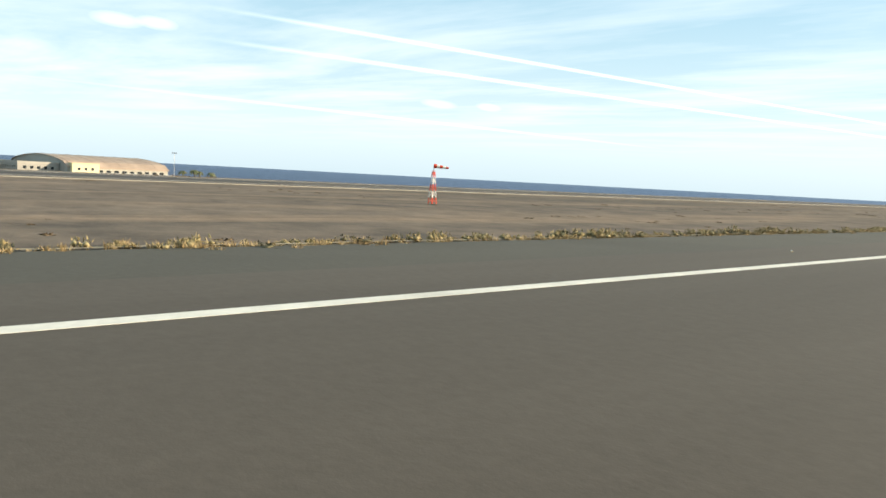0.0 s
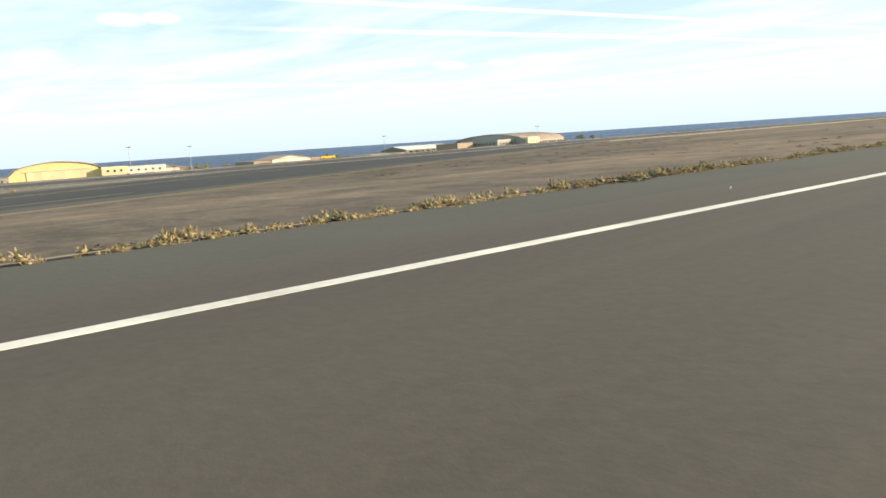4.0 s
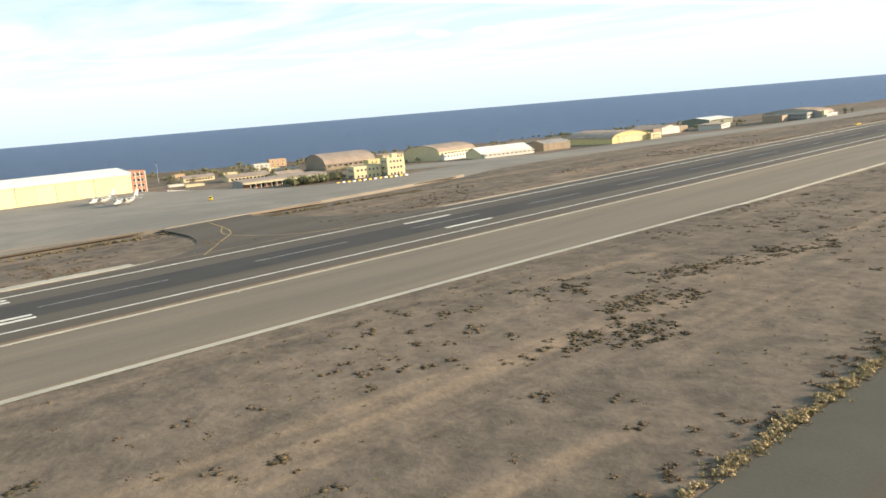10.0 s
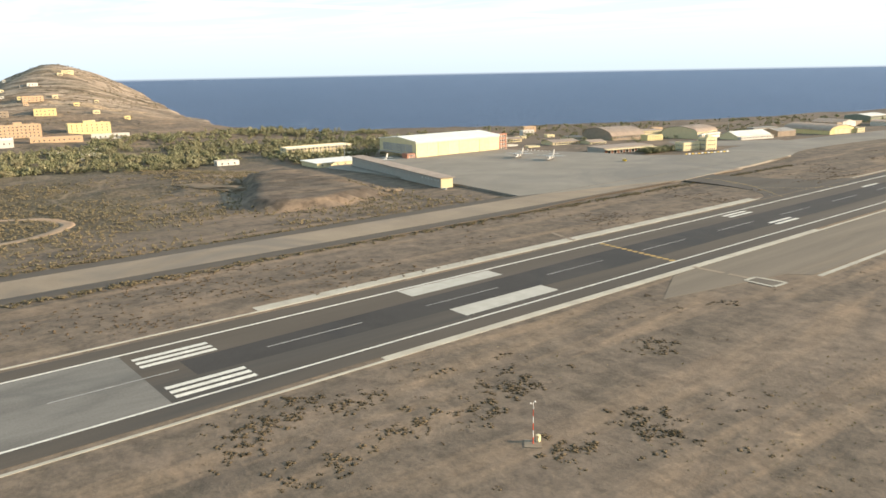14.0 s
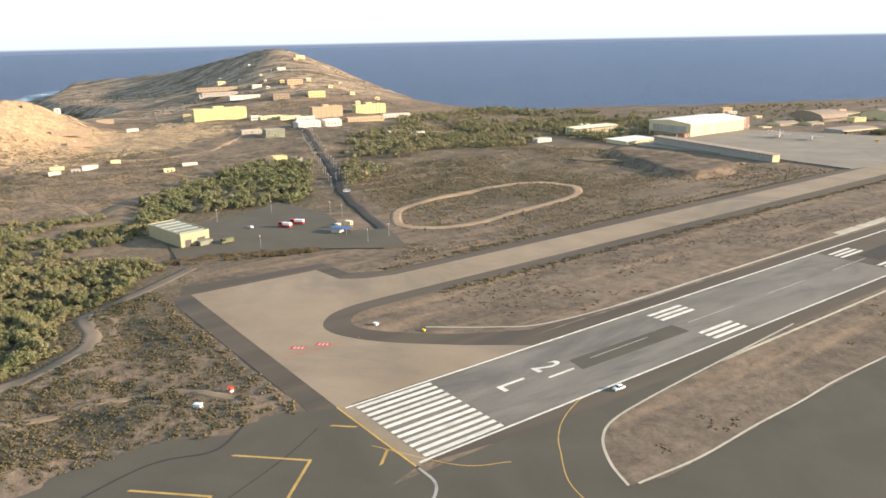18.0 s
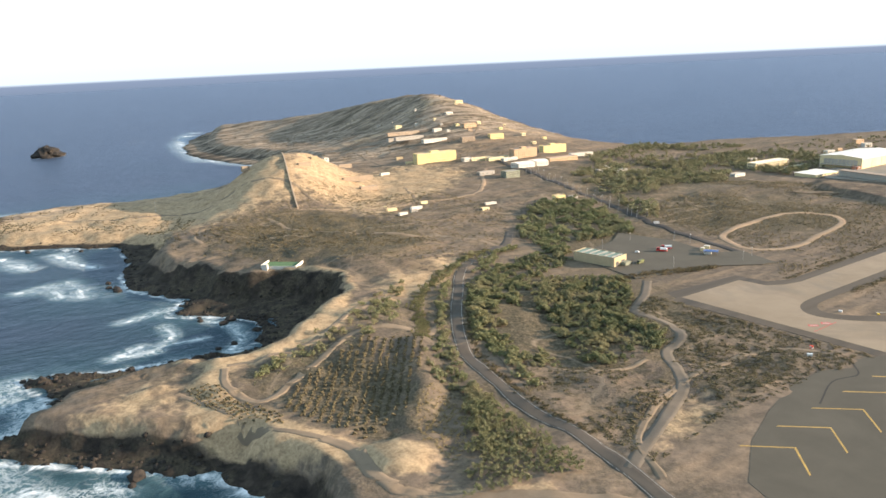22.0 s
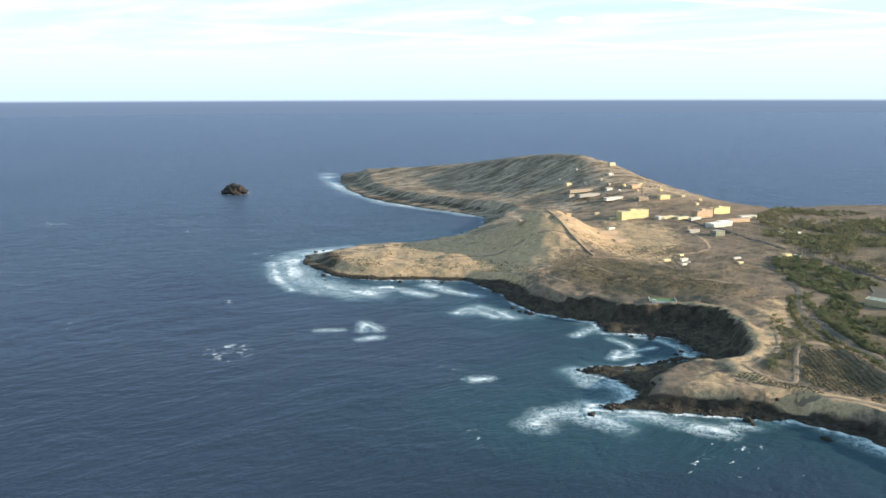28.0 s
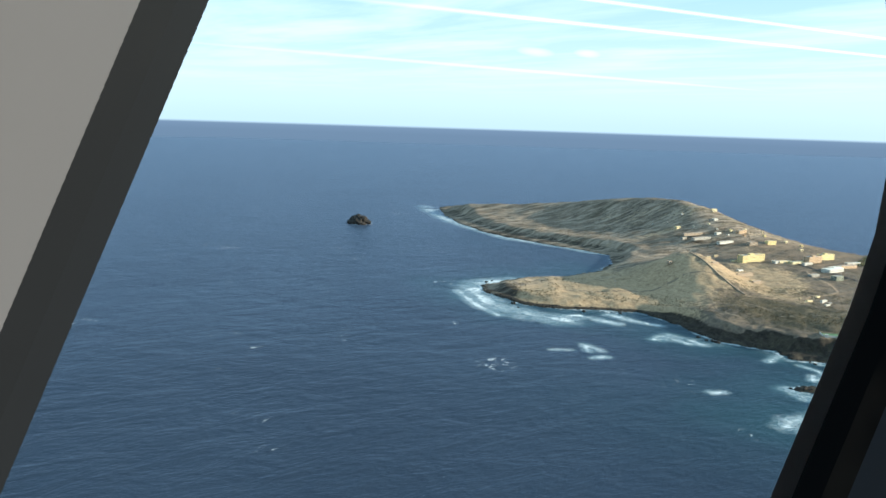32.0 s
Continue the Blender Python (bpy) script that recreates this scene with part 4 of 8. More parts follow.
turn = math.degrees(math.atan2(-7.5, -10))
a = radians(turn)
ux, uy = Vector((math.cos(a), math.sin(a))), Vector((-math.sin(a), math.cos(a)))
mid = Vector((53, 2821))
mark("red_panel", [tuple(mid + ux * p + uy * q) for p, q in ((-7.2, -2.4), (7.2, -2.4), (7.2, 2.4), (-7.2, 2.4))], LINE_RED, exit_way, 0.026)
writing("no_entry_letters", "NO ENTRY", tuple(mid), 3.2, turn, 0.95, LINE_WHITE, exit_way, 0.036)
link = slab("taxiway_3", curve_points([(241, 3132), (246, 3106), (262, 3092), (286, 3084), (318, 3082)], 6) + curve_points([(322, 3042), (298, 3040), (276, 3031), (254, 3018), (241, 2990)], 6), ASPHALT, -0.006, "dark asphalt taxiway entry", "taxiway")
for pts in ([(230, 3030), (245, 3062), (272, 3075), (298, 3065)], [(238, 3100), (258, 3085), (280, 3070), (316, 3062)]):
    stripe("taxi_line", pts, 0.4, LINE_YELLOW, link, 0.01)

apron = slab("apron", [(318, 3080), (338, 3150), (349, 3209), (425, 3196), (600, 3200), (640, 3150), (640, 2990), (560, 2985), (500, 2965), (440, 2960), (400, 2925), (390, 2890), (340, 2890), (330, 2960)],
             APRON, 0.75, "pale tan concrete parking apron", "pavement", tilt=0.016, deep=1.5)
road("south_apron", [(372, 2905), (392, 2840), (396, 2760), (392, 2680), (380, 2600), (372, 2500), (358, 2400), (345, 2300), (335, 2150)], 66, APRON, "pale concrete apron before the hangars", 0.3)
road("hangar_apron", [(500, 2830), (470, 2800), (440, 2770), (415, 2740)], 70, APRON, "pale concrete apron between hangars", 0.28)
# roads and tracks
slab("car_park", [(480, 3766), (439, 3773), (420, 3700), (395, 3668), (391, 3655), (433, 3640), (445, 3662), (501, 3650), (560, 3660), (540, 3690), (528, 3740), (500, 3766)], ASPHALT_GREEN, 0.75, "grey asphalt yard round the fire house", "pavement", deep=2.5)
road("coast_road", [(205, 4012), (237, 4003), (276, 3997), (318, 3996), (343, 3990), (389, 3980), (420, 3963), (462, 3935), (500, 3905), (545, 3868), (580, 3810), (601, 3772), (640, 3735)], 9, ROAD_GREY, "grey asphalt coast road with white edge lines", 0.5)
for side in (-3.7, 3.7):
    road("coast_road_line", offset(curve_points([(205, 4012), (237, 4003), (276, 3997), (318, 3996), (343, 3990), (389, 3980), (420, 3963), (462, 3935), (500, 3905), (545, 3868), (580, 3810)], 4), side), 0.2, LINE_WORN, "white line along the coast road", 0.62, 3)
road("avenue", [(395, 3660), (430, 3645), (500, 3622), (567, 3600), (637, 3567), (727, 3530), (830, 3490), (924, 3452), (1010, 3425), (1090, 3390)], 8, ASPHALT_DARK, "straight asphalt avenue lined with poles", 0.6)
road("service_road", [(430, 3770), (407, 3800), (388, 3833), (355, 3838), (330, 3856), (322, 3880), (300, 3898), (284, 3914), (262, 3960), (244, 4000)], 7, DUSTY, "dusty grey service track", 0.35, wobble=0.1)
road("perimeter_track", [(230, 3996), (262, 3975), (285, 3922), (291, 3870), (285, 3830), (264, 3812)], 4, DIRT_ROAD, "rutted dirt track", 0.3, wobble=0.15)
oval = [(440, 3628), (462, 3616), (484, 3597), (493, 3566), (497, 3521), (495, 3477), (484, 3453), (466, 3446), (450, 3451), (433, 3471), (424, 3504), (419, 3540), (411, 3579), (414, 3608), (426, 3624), (440, 3628)]
road("oval_track", oval, 7, TAN_TRACK, "oval dirt running track", 0.35)
for pts, w in (([(471, 4101), (452, 4108), (436, 4107), (419, 4099), (430, 4075), (452, 4037), (464, 4004), (450, 3985), (436, 3979), (444, 3963)], 5),
               ([(501, 3939), (520, 3960), (500, 3995), (474, 4035), (470, 4070), (474, 4098)], 4),
               ([(360, 4092), (340, 4086), (308, 4090), (284, 4080), (260, 4054), (236, 4028), (222, 4014)], 7), ([(461, 4133), (430, 4122), (399, 4115), (360, 4092)], 4), ([(580, 3782), (640, 3800), (710, 3867), (800, 3900), (880, 3900)], 6), ([(883, 3975), (850, 3998), (815, 4000)], 5),
               ([(960, 3660), (870, 3700), (800, 3757), (746, 3685), (680, 3640)], 5), ([(917, 3816), (1000, 3830), (1079, 3940), (1100, 4000), (1180, 4080)], 5),
               ([(445, 3356), (520, 3330), (600, 3290), (690, 3260)], 5), ([(1240, 3330), (1290, 3270), (1350, 3200), (1330, 3120), (1400, 3130), (1500, 3120), (1560, 3110)], 5),
               ([(1100, 3560), (1240, 3545), (1400, 3500)], 4)):
    road("dirt_track", pts, w, DIRT_ROAD, "pale dirt track over the headland", 0.45, wobble=0.12)
road("pale_track", [(900, 3850), (868, 3800), (848, 3760), (856, 3700), (850, 3650), (858, 3610), (905, 3560), (960, 3520), (1000, 3480)], 6, TAN_TRACK, "pale dirt track over the dry ground", 0.4, wobble=0.2)
road("verge_path", [(350, 3975), (372, 3966), (395, 3955), (345, 3948), (322, 3925), (320, 3900)], 3, DIRT_ROAD, "trodden path beside the coast road", 0.3, wobble=0.2)

# ---- buildings ----
CREAM = paint("cream_render", (0.70, 0.59, 0.35), 0.8, 0.18)
YELLOW_WALL = paint("yellow_render", (0.70, 0.57, 0.27), 0.8, 0.18)
WHITE_WALL = paint("white_render", (0.64, 0.60, 0.52), 0.8, 0.2)
PINK_WALL = paint("salmon_render", (0.52, 0.36, 0.22), 0.8, 0.18)
TAN_WALL = paint("tan_block_wall", (0.46, 0.37, 0.23), 0.85, 0.2)
GREY_WALL = paint("grey_render", (0.40, 0.37, 0.32), 0.85, 0.2)
BROWN_WALL = paint("brown_block_wall", (0.36, 0.28, 0.20), 0.85, 0.25)
GREEN_WALL = paint("dull_green_render", (0.25, 0.26, 0.19), 0.85, 0.2)
ROOF_TAN = surface("tan_sheet_roof", (0.27, 0.20, 0.15), (0.42, 0.32, 0.24), 8, 0.7, 0.5, 0.2)
ROOF_PALE = surface("pale_sheet_roof", (0.60, 0.56, 0.49), (0.78, 0.74, 0.66), 9, 0.6, 0.5, 0.15)
ROOF_GREY = surface("grey_flat_roof", (0.23, 0.21, 0.19), (0.36, 0.33, 0.29), 7, 0.9, 0.5, 0.2)
ROOF_GREEN = surface("green_glazed_roof", (0.12, 0.17, 0.13), (0.22, 0.27, 0.20), 3, 0.45, 0.4, 0.1)
BRICK = surface("red_brick", (0.34, 0.15, 0.09), (0.46, 0.22, 0.14), 3, 0.9, 0.3, 0.3)
GLASS_DARK = paint("dark_window_glass", (0.03, 0.035, 0.04), 0.12, 0.3)
DOOR_DARK = paint("dark_steel_door", (0.09, 0.085, 0.08), 0.6, 0.2)
METAL = paint("galvanised_steel", (0.42, 0.42, 0.42), 0.4, 0.2, 0.6)
DARK_METAL = paint("dark_steel", (0.06, 0.06, 0.06), 0.5, 0.2, 0.3)
KERB_YELLOW = paint("yellow_block_paint", (0.72, 0.50, 0.10), 0.7, 0.2)
KERB_WHITE = paint("white_block_paint", (0.75, 0.72, 0.66), 0.7, 0.2)


def faced_west(south, north):
    """A front given by its corners as they appear from the runway, set square to the west about its middle, at the same apparent width."""
    run, mid = Vector(north) - Vector(south), (Vector(north) + Vector(south)) / 2
    if abs(run.x) < 0.26 * run.length:
        return south, north
    sight = (mid - Vector((15, 3000 if mid.y < 3060 else 3850))).normalized()
    along_wall = Vector((0.25 if mid.y < 3060 else 0.10, 1.0)).normalized()
    half = along_wall * abs(run.cross(sight)) / abs(along_wall.cross(sight)) / 2
    return tuple(mid - half), tuple(mid + half)


def fronted(name, south, north, z, label, category, group=""):
    """A thing whose front runs from its south to its north corner; local y along the front, local x into the depth."""
    south, north = faced_west(south, north)
    dx, dy = north[0] - south[0], north[1] - south[1]
    ob = thing(name, south[0], south[1], z, math.degrees(math.atan2(-dx, dy)), label, category, group)
    return ob, math.hypot(dx, dy)


def pane_mesh(w, h):
    bm = bmesh.new()
    box(bm, -0.02, -w / 2, 0, 0.10, w / 2, h)
    return bm


def windows(house, wide, face, rows, base, storey, bays, w=1.2, h=1.4, sill=1.0, margin=1.5, depth=None, frame_mat=None):
    """Rows of windows on the front ("x", at x = face) or on the north end ("y", at y = face); each pane with a frame and a sill."""
    span = (wide if face is None or True else depth) - 2 * margin
    first = None
    for r in range(rows):
        for b in range(bays):
            u = margin + span * (b + 0.5) / bays
            m = Matrix.Translation(Vector((0, u, base + storey * r + sill)) * K)
            if face == "north":
                m = Matrix.Translation(Vector((u, wide_of[house.name], base + storey * r + sill)) * K) @ Matrix.Rotation(radians(-90), 4, "Z")
            if first is None:
                pane = part("window", pane_mesh(w, h), GLASS_DARK, house, "dark glazed window")
                bm = bmesh.new()
                for y0, y1, z0, z1 in ((-w / 2 - 0.12, -w / 2, -0.1, h + 0.1), (w / 2, w / 2 + 0.12, -0.1, h + 0.1), (-w / 2, w / 2, h, h + 0.1), (-w / 2 - 0.2, w / 2 + 0.2, -0.16, 0)):
                    box(bm, -0.14, y0, z0, 0.05, y1, z1)
                frame_ob = part("window_frame", bm, frame_mat or WHITE_WALL, pane)
                first = (pane, frame_ob)
                pane.matrix_basis = m
            else:
                pane = new("window", first[0].data)
                pane.parent, pane.matrix_basis = house, m
                f = new("window_frame", first[1].data)
                f.parent = pane


wide_of = {}


def block(name, south, north, depth, high, z, wall, label, category="building", storeys=1, bays=0, end_bays=0, roof=ROOF_GREY, parapet=0.5, overhang=0.0, door=None, group="", win=(1.2, 1.4)):
    """A flat-roofed building with parapet, storey bands, windows and doors."""
    ob, wide = fronted(name, south, north, z, label, category, group)
    wide_of[ob.name] = wide
    bm = bmesh.new()
    box(bm, 0, 0, -3, depth, wide, high)
    bmesh.ops.bevel(bm, geom=bm.edges[:], offset=0.06, segments=1, affect="EDGES")
    part("wall", bm, wall, ob)
    bm = bmesh.new()
    o = overhang
    box(bm, -o, -o, high, depth + o, wide + o, high + 0.25)
    if parapet and not overhang:
        for a in ((0, 0, depth, 0.25), (0, wide - 0.25, depth, wide), (0, 0.25, 0.25, wide - 0.25), (depth - 0.25, 0.25, depth, wide - 0.25)):
            box(bm, a[0], a[1], high + 0.25, a[2], a[3], high + 0.25 + parapet)
    part("roof", bm, wall if parapet and not overhang else roof, ob)
    if parapet and not overhang:
        boxed("roof_deck", (0.3, 0.3, high + 0.2, depth - 0.3, wide - 0.3, high + 0.31), roof, ob)
    st = high / storeys
    if bays:
        windows(ob, wide, "front", storeys, 0, st, bays, win[0], win[1], max(0.5, (st - win[1]) * 0.5))
    if end_bays:
        windows(ob, depth, "north", storeys, 0, st, end_bays, win[0], win[1], max(0.5, (st - win[1]) * 0.5))
    for n in range(1, storeys):
        boxed("storey_band", (-0.08, -0.08, st * n - 0.12, depth + 0.08, wide + 0.08, st * n + 0.08), wall, ob)
    if door:
        for y0, y1, h in door:
            boxed("door", (-0.12, y0, 0, 0.1, y1, h), DOOR_DARK, ob)
    return ob


def shed(name, south, north, depth, eave, ridge, z, wall, roof, label, along="x", arch=False, doors=0, door_mat=None, base_band=None, group="", lean=0.6, panes=0):
    """A hangar or shed with a pitched or arched roof; along: the local axis of its ridge."""
    ob, wide = fronted(name, south, north, z, label, "hangar" if ridge > 7.5 else "shed", group)
    span, run = (wide, depth) if along == "x" else (depth, wide)
    n = 14 if arch else 2

    def profile(grow=0.0, up=0.0):
        pts = []
        for i in range(n + 1):
            s = i / n
            h = math.sqrt(max(0, 1 - (2 * s - 1) ** 2)) * 0.85 + 0.15 * (1 - abs(2 * s - 1)) if arch else 1 - abs(2 * s - 1)
            pts.append((-grow + s * (span + 2 * grow), eave + (ridge - eave) * h + up))
        return pts

    bm = bmesh.new()
    prism(bm, [(0, -3)] + profile() + [(span, -3)], 0, run, along)
    part("wall", bm, wall, ob)
    bm = bmesh.new()
    prism(bm, profile(lean, 0.32) + profile(lean, 0.04)[::-1], -lean, run + lean, along)
    part("roof", bm, roof, ob)
    for i in range(int(run / 6) + 1):
        bm = bmesh.new()
        s0 = min(i * 6.0, run - 0.3)
        prism(bm, profile(lean, 0.42) + profile(lean, 0.30)[::-1], s0, s0 + 0.25, along)
        part("roof_rib", bm, roof, ob)
    if doors:
        lo, hi = wide * 0.18, wide * 0.82
        top = eave * 0.92 if along == "y" else eave + (ridge - eave) * 0.25
        for i in range(doors):
            a, b = lo + (hi - lo) * i / doors, lo + (hi - lo) * (i + 1) / doors
            boxed("door_leaf", (-0.22 - 0.06 * (i % 2), a + 0.04, 0, -0.02, b - 0.04, top), door_mat or wall, ob)
        boxed("door_rail", (-0.34, lo - 2, top, -0.01, hi + 2, top + 0.4), GREY_WALL, ob)
    if panes:
        windows(ob, wide, "front", 1, 0, eave, panes, wide / panes * 0.6, 1.3, eave - 2.1)
    if base_band:
        boxed("annex", (-5, 1, -2, -0.02, wide - 1, base_band), WHITE_WALL, ob)
        boxed("annex_roof", (-5.4, 0.6, base_band, -0.02, wide - 0.6, base_band + 0.25), ROOF_PALE, ob)
        windows_on_annex(ob, wide, base_band)
    return ob


def windows_on_annex(ob, wide, high):
    n = max(3, int(wide / 4))
    bm = bmesh.new()
    box(bm, -5.06, -0.8, high * 0.4, -4.9, 0.8, high * 0.8)
    first = part("window", bm, GLASS_DARK, ob)
    first.matrix_basis = Matrix.Translation((0, (wide / n * 0.5) * K, 0))
    for i in range(1, n):
        w = new("window", first.data)
        w.parent, w.matrix_basis = ob, Matrix.Translation((0, wide / n * (i + 0.5) * K, 0))


# the great hangar beside the apron
great, wide = fronted("hangar", (600, 2993), (604, 3098), -5.4, "large cream hangar with tall sliding doors and pale roof", "hangar")
bm = bmesh.new()
prism(bm, [(0, -1), (0, 16.2), (31, 19.2), (64, 16.2), (64, -1)], 0, wide, "y")
part("wall", bm, CREAM, great)
bm = bmesh.new()
prism(bm, [(-1.2, 16.25), (31, 19.3), (65.2, 16.25), (65.2, 16.8), (31, 19.9), (-1.2, 16.8)], -0.8, wide + 0.8, "y")
part("roof", bm, ROOF_PALE, great)
boxed("fascia", (-1.3, -0.9, 14.6, -0.15, wide + 0.9, 16.3), WHITE_WALL, great)
for i in range(8):
    y0 = wide * i / 8
    boxed("door_leaf", (-0.5 - 0.18 * (i % 2), y0 + 0.12, 0.1, -0.1 - 0.18 * (i % 2), y0 + wide / 8 - 0.12, 14.5), CREAM, great)
for i in range(9):
    boxed("side_panel", (6 + 5.8 * i, wide - 0.1, 5.4, 11.4 + 5.8 * i, wide + 0.12, 13.0), GREY_WALL, great)
boxed("side_canopy", (2, wide, 4.4, 60, wide + 6, 4.9), ROOF_GREY, great)
tower = block("brick_tower", (600, 2981), (600.4, 2992.4), 20, 16.5, -5.4, BRICK, "red brick stair tower with white concrete bands beside the hangar", "tower", 4, 3, win=(2.2, 1.8))
for y in (0, 3.8, 7.6, 11.2):
    boxed("pilaster", (-0.25, y, 0, -0.02, y + 0.5, 16.5), WHITE_WALL, tower)
annex = block("brick_annex", (603.5, 3099.5), (604, 3108.5), 9, 5.0, -5.4, BRICK, "low red brick annex with white bands at the hangar", "building", 2, 4, win=(1.2, 1.1))
for y in (0, 2.2, 4.4, 6.6):
    boxed("pilaster", (-0.2, y, 0, -0.02, y + 0.35, 5.0), WHITE_WALL, annex)

long_house = block("apron_shed", (425, 3202), (427, 3211.5), 172, 6.6, -2.2, GREY_WALL, "long grey flat-roofed shed with a cream end wall", "shed", roof=ROOF_TAN, overhang=1.6)
boxed("end_wall", (-0.25, 0.2, -1, -0.02, 9.4, 6.5), CREAM, long_house, "cream painted end wall")
for i in range(6):
    boxed("window", (3 + 5 * i, 9.65, 3.9, 4.6 + 5 * i, 9.8, 4.7), WHITE_WALL, long_house)
boxed("kerb_block", (-8, 9.0, -0.6, -3, 9.8, 0.3), WHITE_WALL, long_house)
block("low_shed", (600, 3163), (622, 3192), 34, 4.2, -5.5, CREAM, "low flat-roofed cream shed beyond the apron", "shed", bays=6, roof=ROOF_PALE, overhang=1.2)
res = block("residence", (698, 3120), (748, 3150), 16, 7.0, -5, CREAM, "long two-storey pale residence with a colonnade", "building", 2, 16, 4, roof=ROOF_PALE, win=(1.6, 1.8))
for i in range(int(wide_of[res.name] / 3.2) + 1):
    boxed("column", (-2.6, i * 3.2, 0, -2.2, i * 3.2 + 0.4, 6.6), WHITE_WALL, res)
boxed("gallery_roof", (-3, -0.2, 6.6, -0.02, wide_of[res.name] + 0.2, 6.95), ROOF_PALE, res)
boxed("garden_wall", (-26, -8, -1.5, -25.6, wide_of[res.name], 1.6), WHITE_WALL, res)

# the row of hangars and sheds along the southern apron
shed("hangar", (416, 2584), (431, 2622), 66, 4.2, 10.2, -4.6, YELLOW_WALL, ROOF_TAN, "cream arched hangar with a wide curved front", "x", True, doors=8, door_mat=CREAM)
block("annex", (411, 2573), (415.5, 2583.5), 14, 5.4, -4.8, CREAM, "two-storey cream annex beside the arched hangar", bays=3, storeys=2, win=(1.1, 1.0))
block("pale_house", (452, 2538), (462, 2560), 12, 5.8, -6, WHITE_WALL, "pale flat-roofed house behind the hangar", bays=6, storeys=2, win=(1.2, 1.0))
shed("shed", (486, 2512), (490, 2529), 20, 4.6, 6.6, -7.5, BROWN_WALL, ROOF_TAN, "small brown gabled shed with a white door", "x", doors=1, door_mat=WHITE_WALL)
shed("hangar", (488, 2418), (493, 2446), 46, 5.2, 8.0, -7.8, WHITE_WALL, ROOF_TAN, "white gabled hangar between brown side wings", "x", doors=4, door_mat=WHITE_WALL)
block("wing", (486.5, 2403), (488, 2417.5), 40, 5.0, -7.8, BROWN_WALL, "flat brown side wing of the gabled hangar", roof=ROOF_TAN, parapet=0)
block("wing", (493.5, 2446.5), (495, 2459), 40, 5.0, -7.8, BROWN_WALL, "flat brown side wing of the gabled hangar", roof=ROOF_TAN, parapet=0)
block("workshop", (462, 2353), (452, 2391), 26, 5.0, -8.6, WHITE_WALL, "low white workshop with a tan awning", bays=12, roof=ROOF_TAN, overhang=1.5, win=(1.6, 1.5))
shed("shed", (508, 2262), (512, 2312), 40, 6.0, 8.8, -8.5, GREEN_WALL, ROOF_PALE, "dark shed with bright skylights on its roof", "y", panes=8)
shed("hangar", (383, 2264), (376, 2313), 64, 6.2, 11.6, -6.4, GREY_WALL, ROOF_TAN, "arched grey hangar with a pale windowed front", "y", True, base_band=4.0, panes=12)
block("hangar_wing", (384, 2314.5), (383.4, 2332), 36, 7.6, -6.8, GREY_WALL, "grey two-storey wing with rows of windows", storeys=2, bays=5, end_bays=9, win=(1.6, 1.4), roof=ROOF_PALE)
block("front_block", (374, 2300), (373.6, 2312), 10, 7.8, -6.6, CREAM, "cream two-storey entrance block of the hangar", storeys=2, bays=3, end_bays=2, win=(1.2, 1.2))
block("dark_store", (402, 2338), (401.4, 2353), 22, 7.4, -7.2, BROWN_WALL, "plain brown store beside the hangar wing", bays=0, roof=ROOF_TAN)
block("hut", (390, 2006), (391, 2018), 9, 3.4, -7.0, WHITE_WALL, "small pale hut by the sea", "hut", bays=3, roof=ROOF_TAN, overhang=0.6)
shed("shed", (452, 2652), (470, 2672), 26, 6.0, 8.4, -5.2, BROWN_WALL, ROOF_GREY, "grey shed with an open brown front", "y", doors=3, door_mat=BROWN_WALL)
block("low_barrack", (495, 2600), (540, 2612), 12, 4.6, -6, GREY_WALL, "low grey barrack behind the hangars", bays=9, roof=ROOF_GREY, overhang=0.8)
shed("hangar", (455, 2698), (486, 2737), 26, 3.0, 7.8, -4.4, CREAM, ROOF_PALE, "low hangar with a broad pale roof", "y", base_band=2.4)
shed("hangar", (528, 2700), (524, 2748), 46, 6.4, 12.4, -5.4, CREAM, ROOF_TAN, "big gabled hangar with a tan roof", "y", True, base_band=4.0, panes=10)
block("side_building", (580, 2728), (592, 2760), 20, 7.5, -7, CREAM, "two-storey cream side building", storeys=2, bays=8, roof=ROOF_TAN, overhang=0.6)
shed("hangar", (566, 2786), (588, 2828), 58, 6.0, 14.4, -7, BROWN_WALL, ROOF_TAN, "arched brown hangar with a dark end", "y", True, panes=9)
block("gate_building", (543, 2786), (552, 2806), 12, 6.4, -6.5, YELLOW_WALL, "yellow two-storey gate building", storeys=2, bays=5, win=(1.2, 1.2))
apt = block("control_block", (424, 2866), (433, 2877), 12, 12.4, -4, CREAM, "three-storey cream block with small windows", storeys=3, bays=4, end_bays=4, win=(1.1, 1.4))
boxed("roof_cabin", (4, 3.5, 12.6, 8, 7.5, 15.4), CREAM, apt)
boxed("mast", (5.8, 5.4, 15.4, 6.0, 5.6, 19.5), METAL, apt)
block("office_block", (434, 2879), (445, 2897), 12, 8.4, -4, CREAM, "two-storey cream office block with small windows", storeys=2, bays=6, end_bays=4, win=(1.1, 1.4))
can = block("canopy_hall", (478, 2897), (490, 2957), 26, 6.0, -5, GREY_WALL, "long hall with a pale awning over red bays", bays=0, roof=ROOF_TAN, overhang=0.4)
for i in range(16):
    y = 1.5 + 3.7 * i
    boxed("bay_panel", (-0.3, y + 0.5, 0, -0.02, y + 3.1, 3.8), BRICK if i % 2 else GLASS_DARK, can)
    boxed("column", (-5, y, 0, -4.6, y + 0.35, 4.6), WHITE_WALL, can)
boxed("awning", (-5.6, 0, 4.6, -0.02, 61, 5.0), CREAM, can)
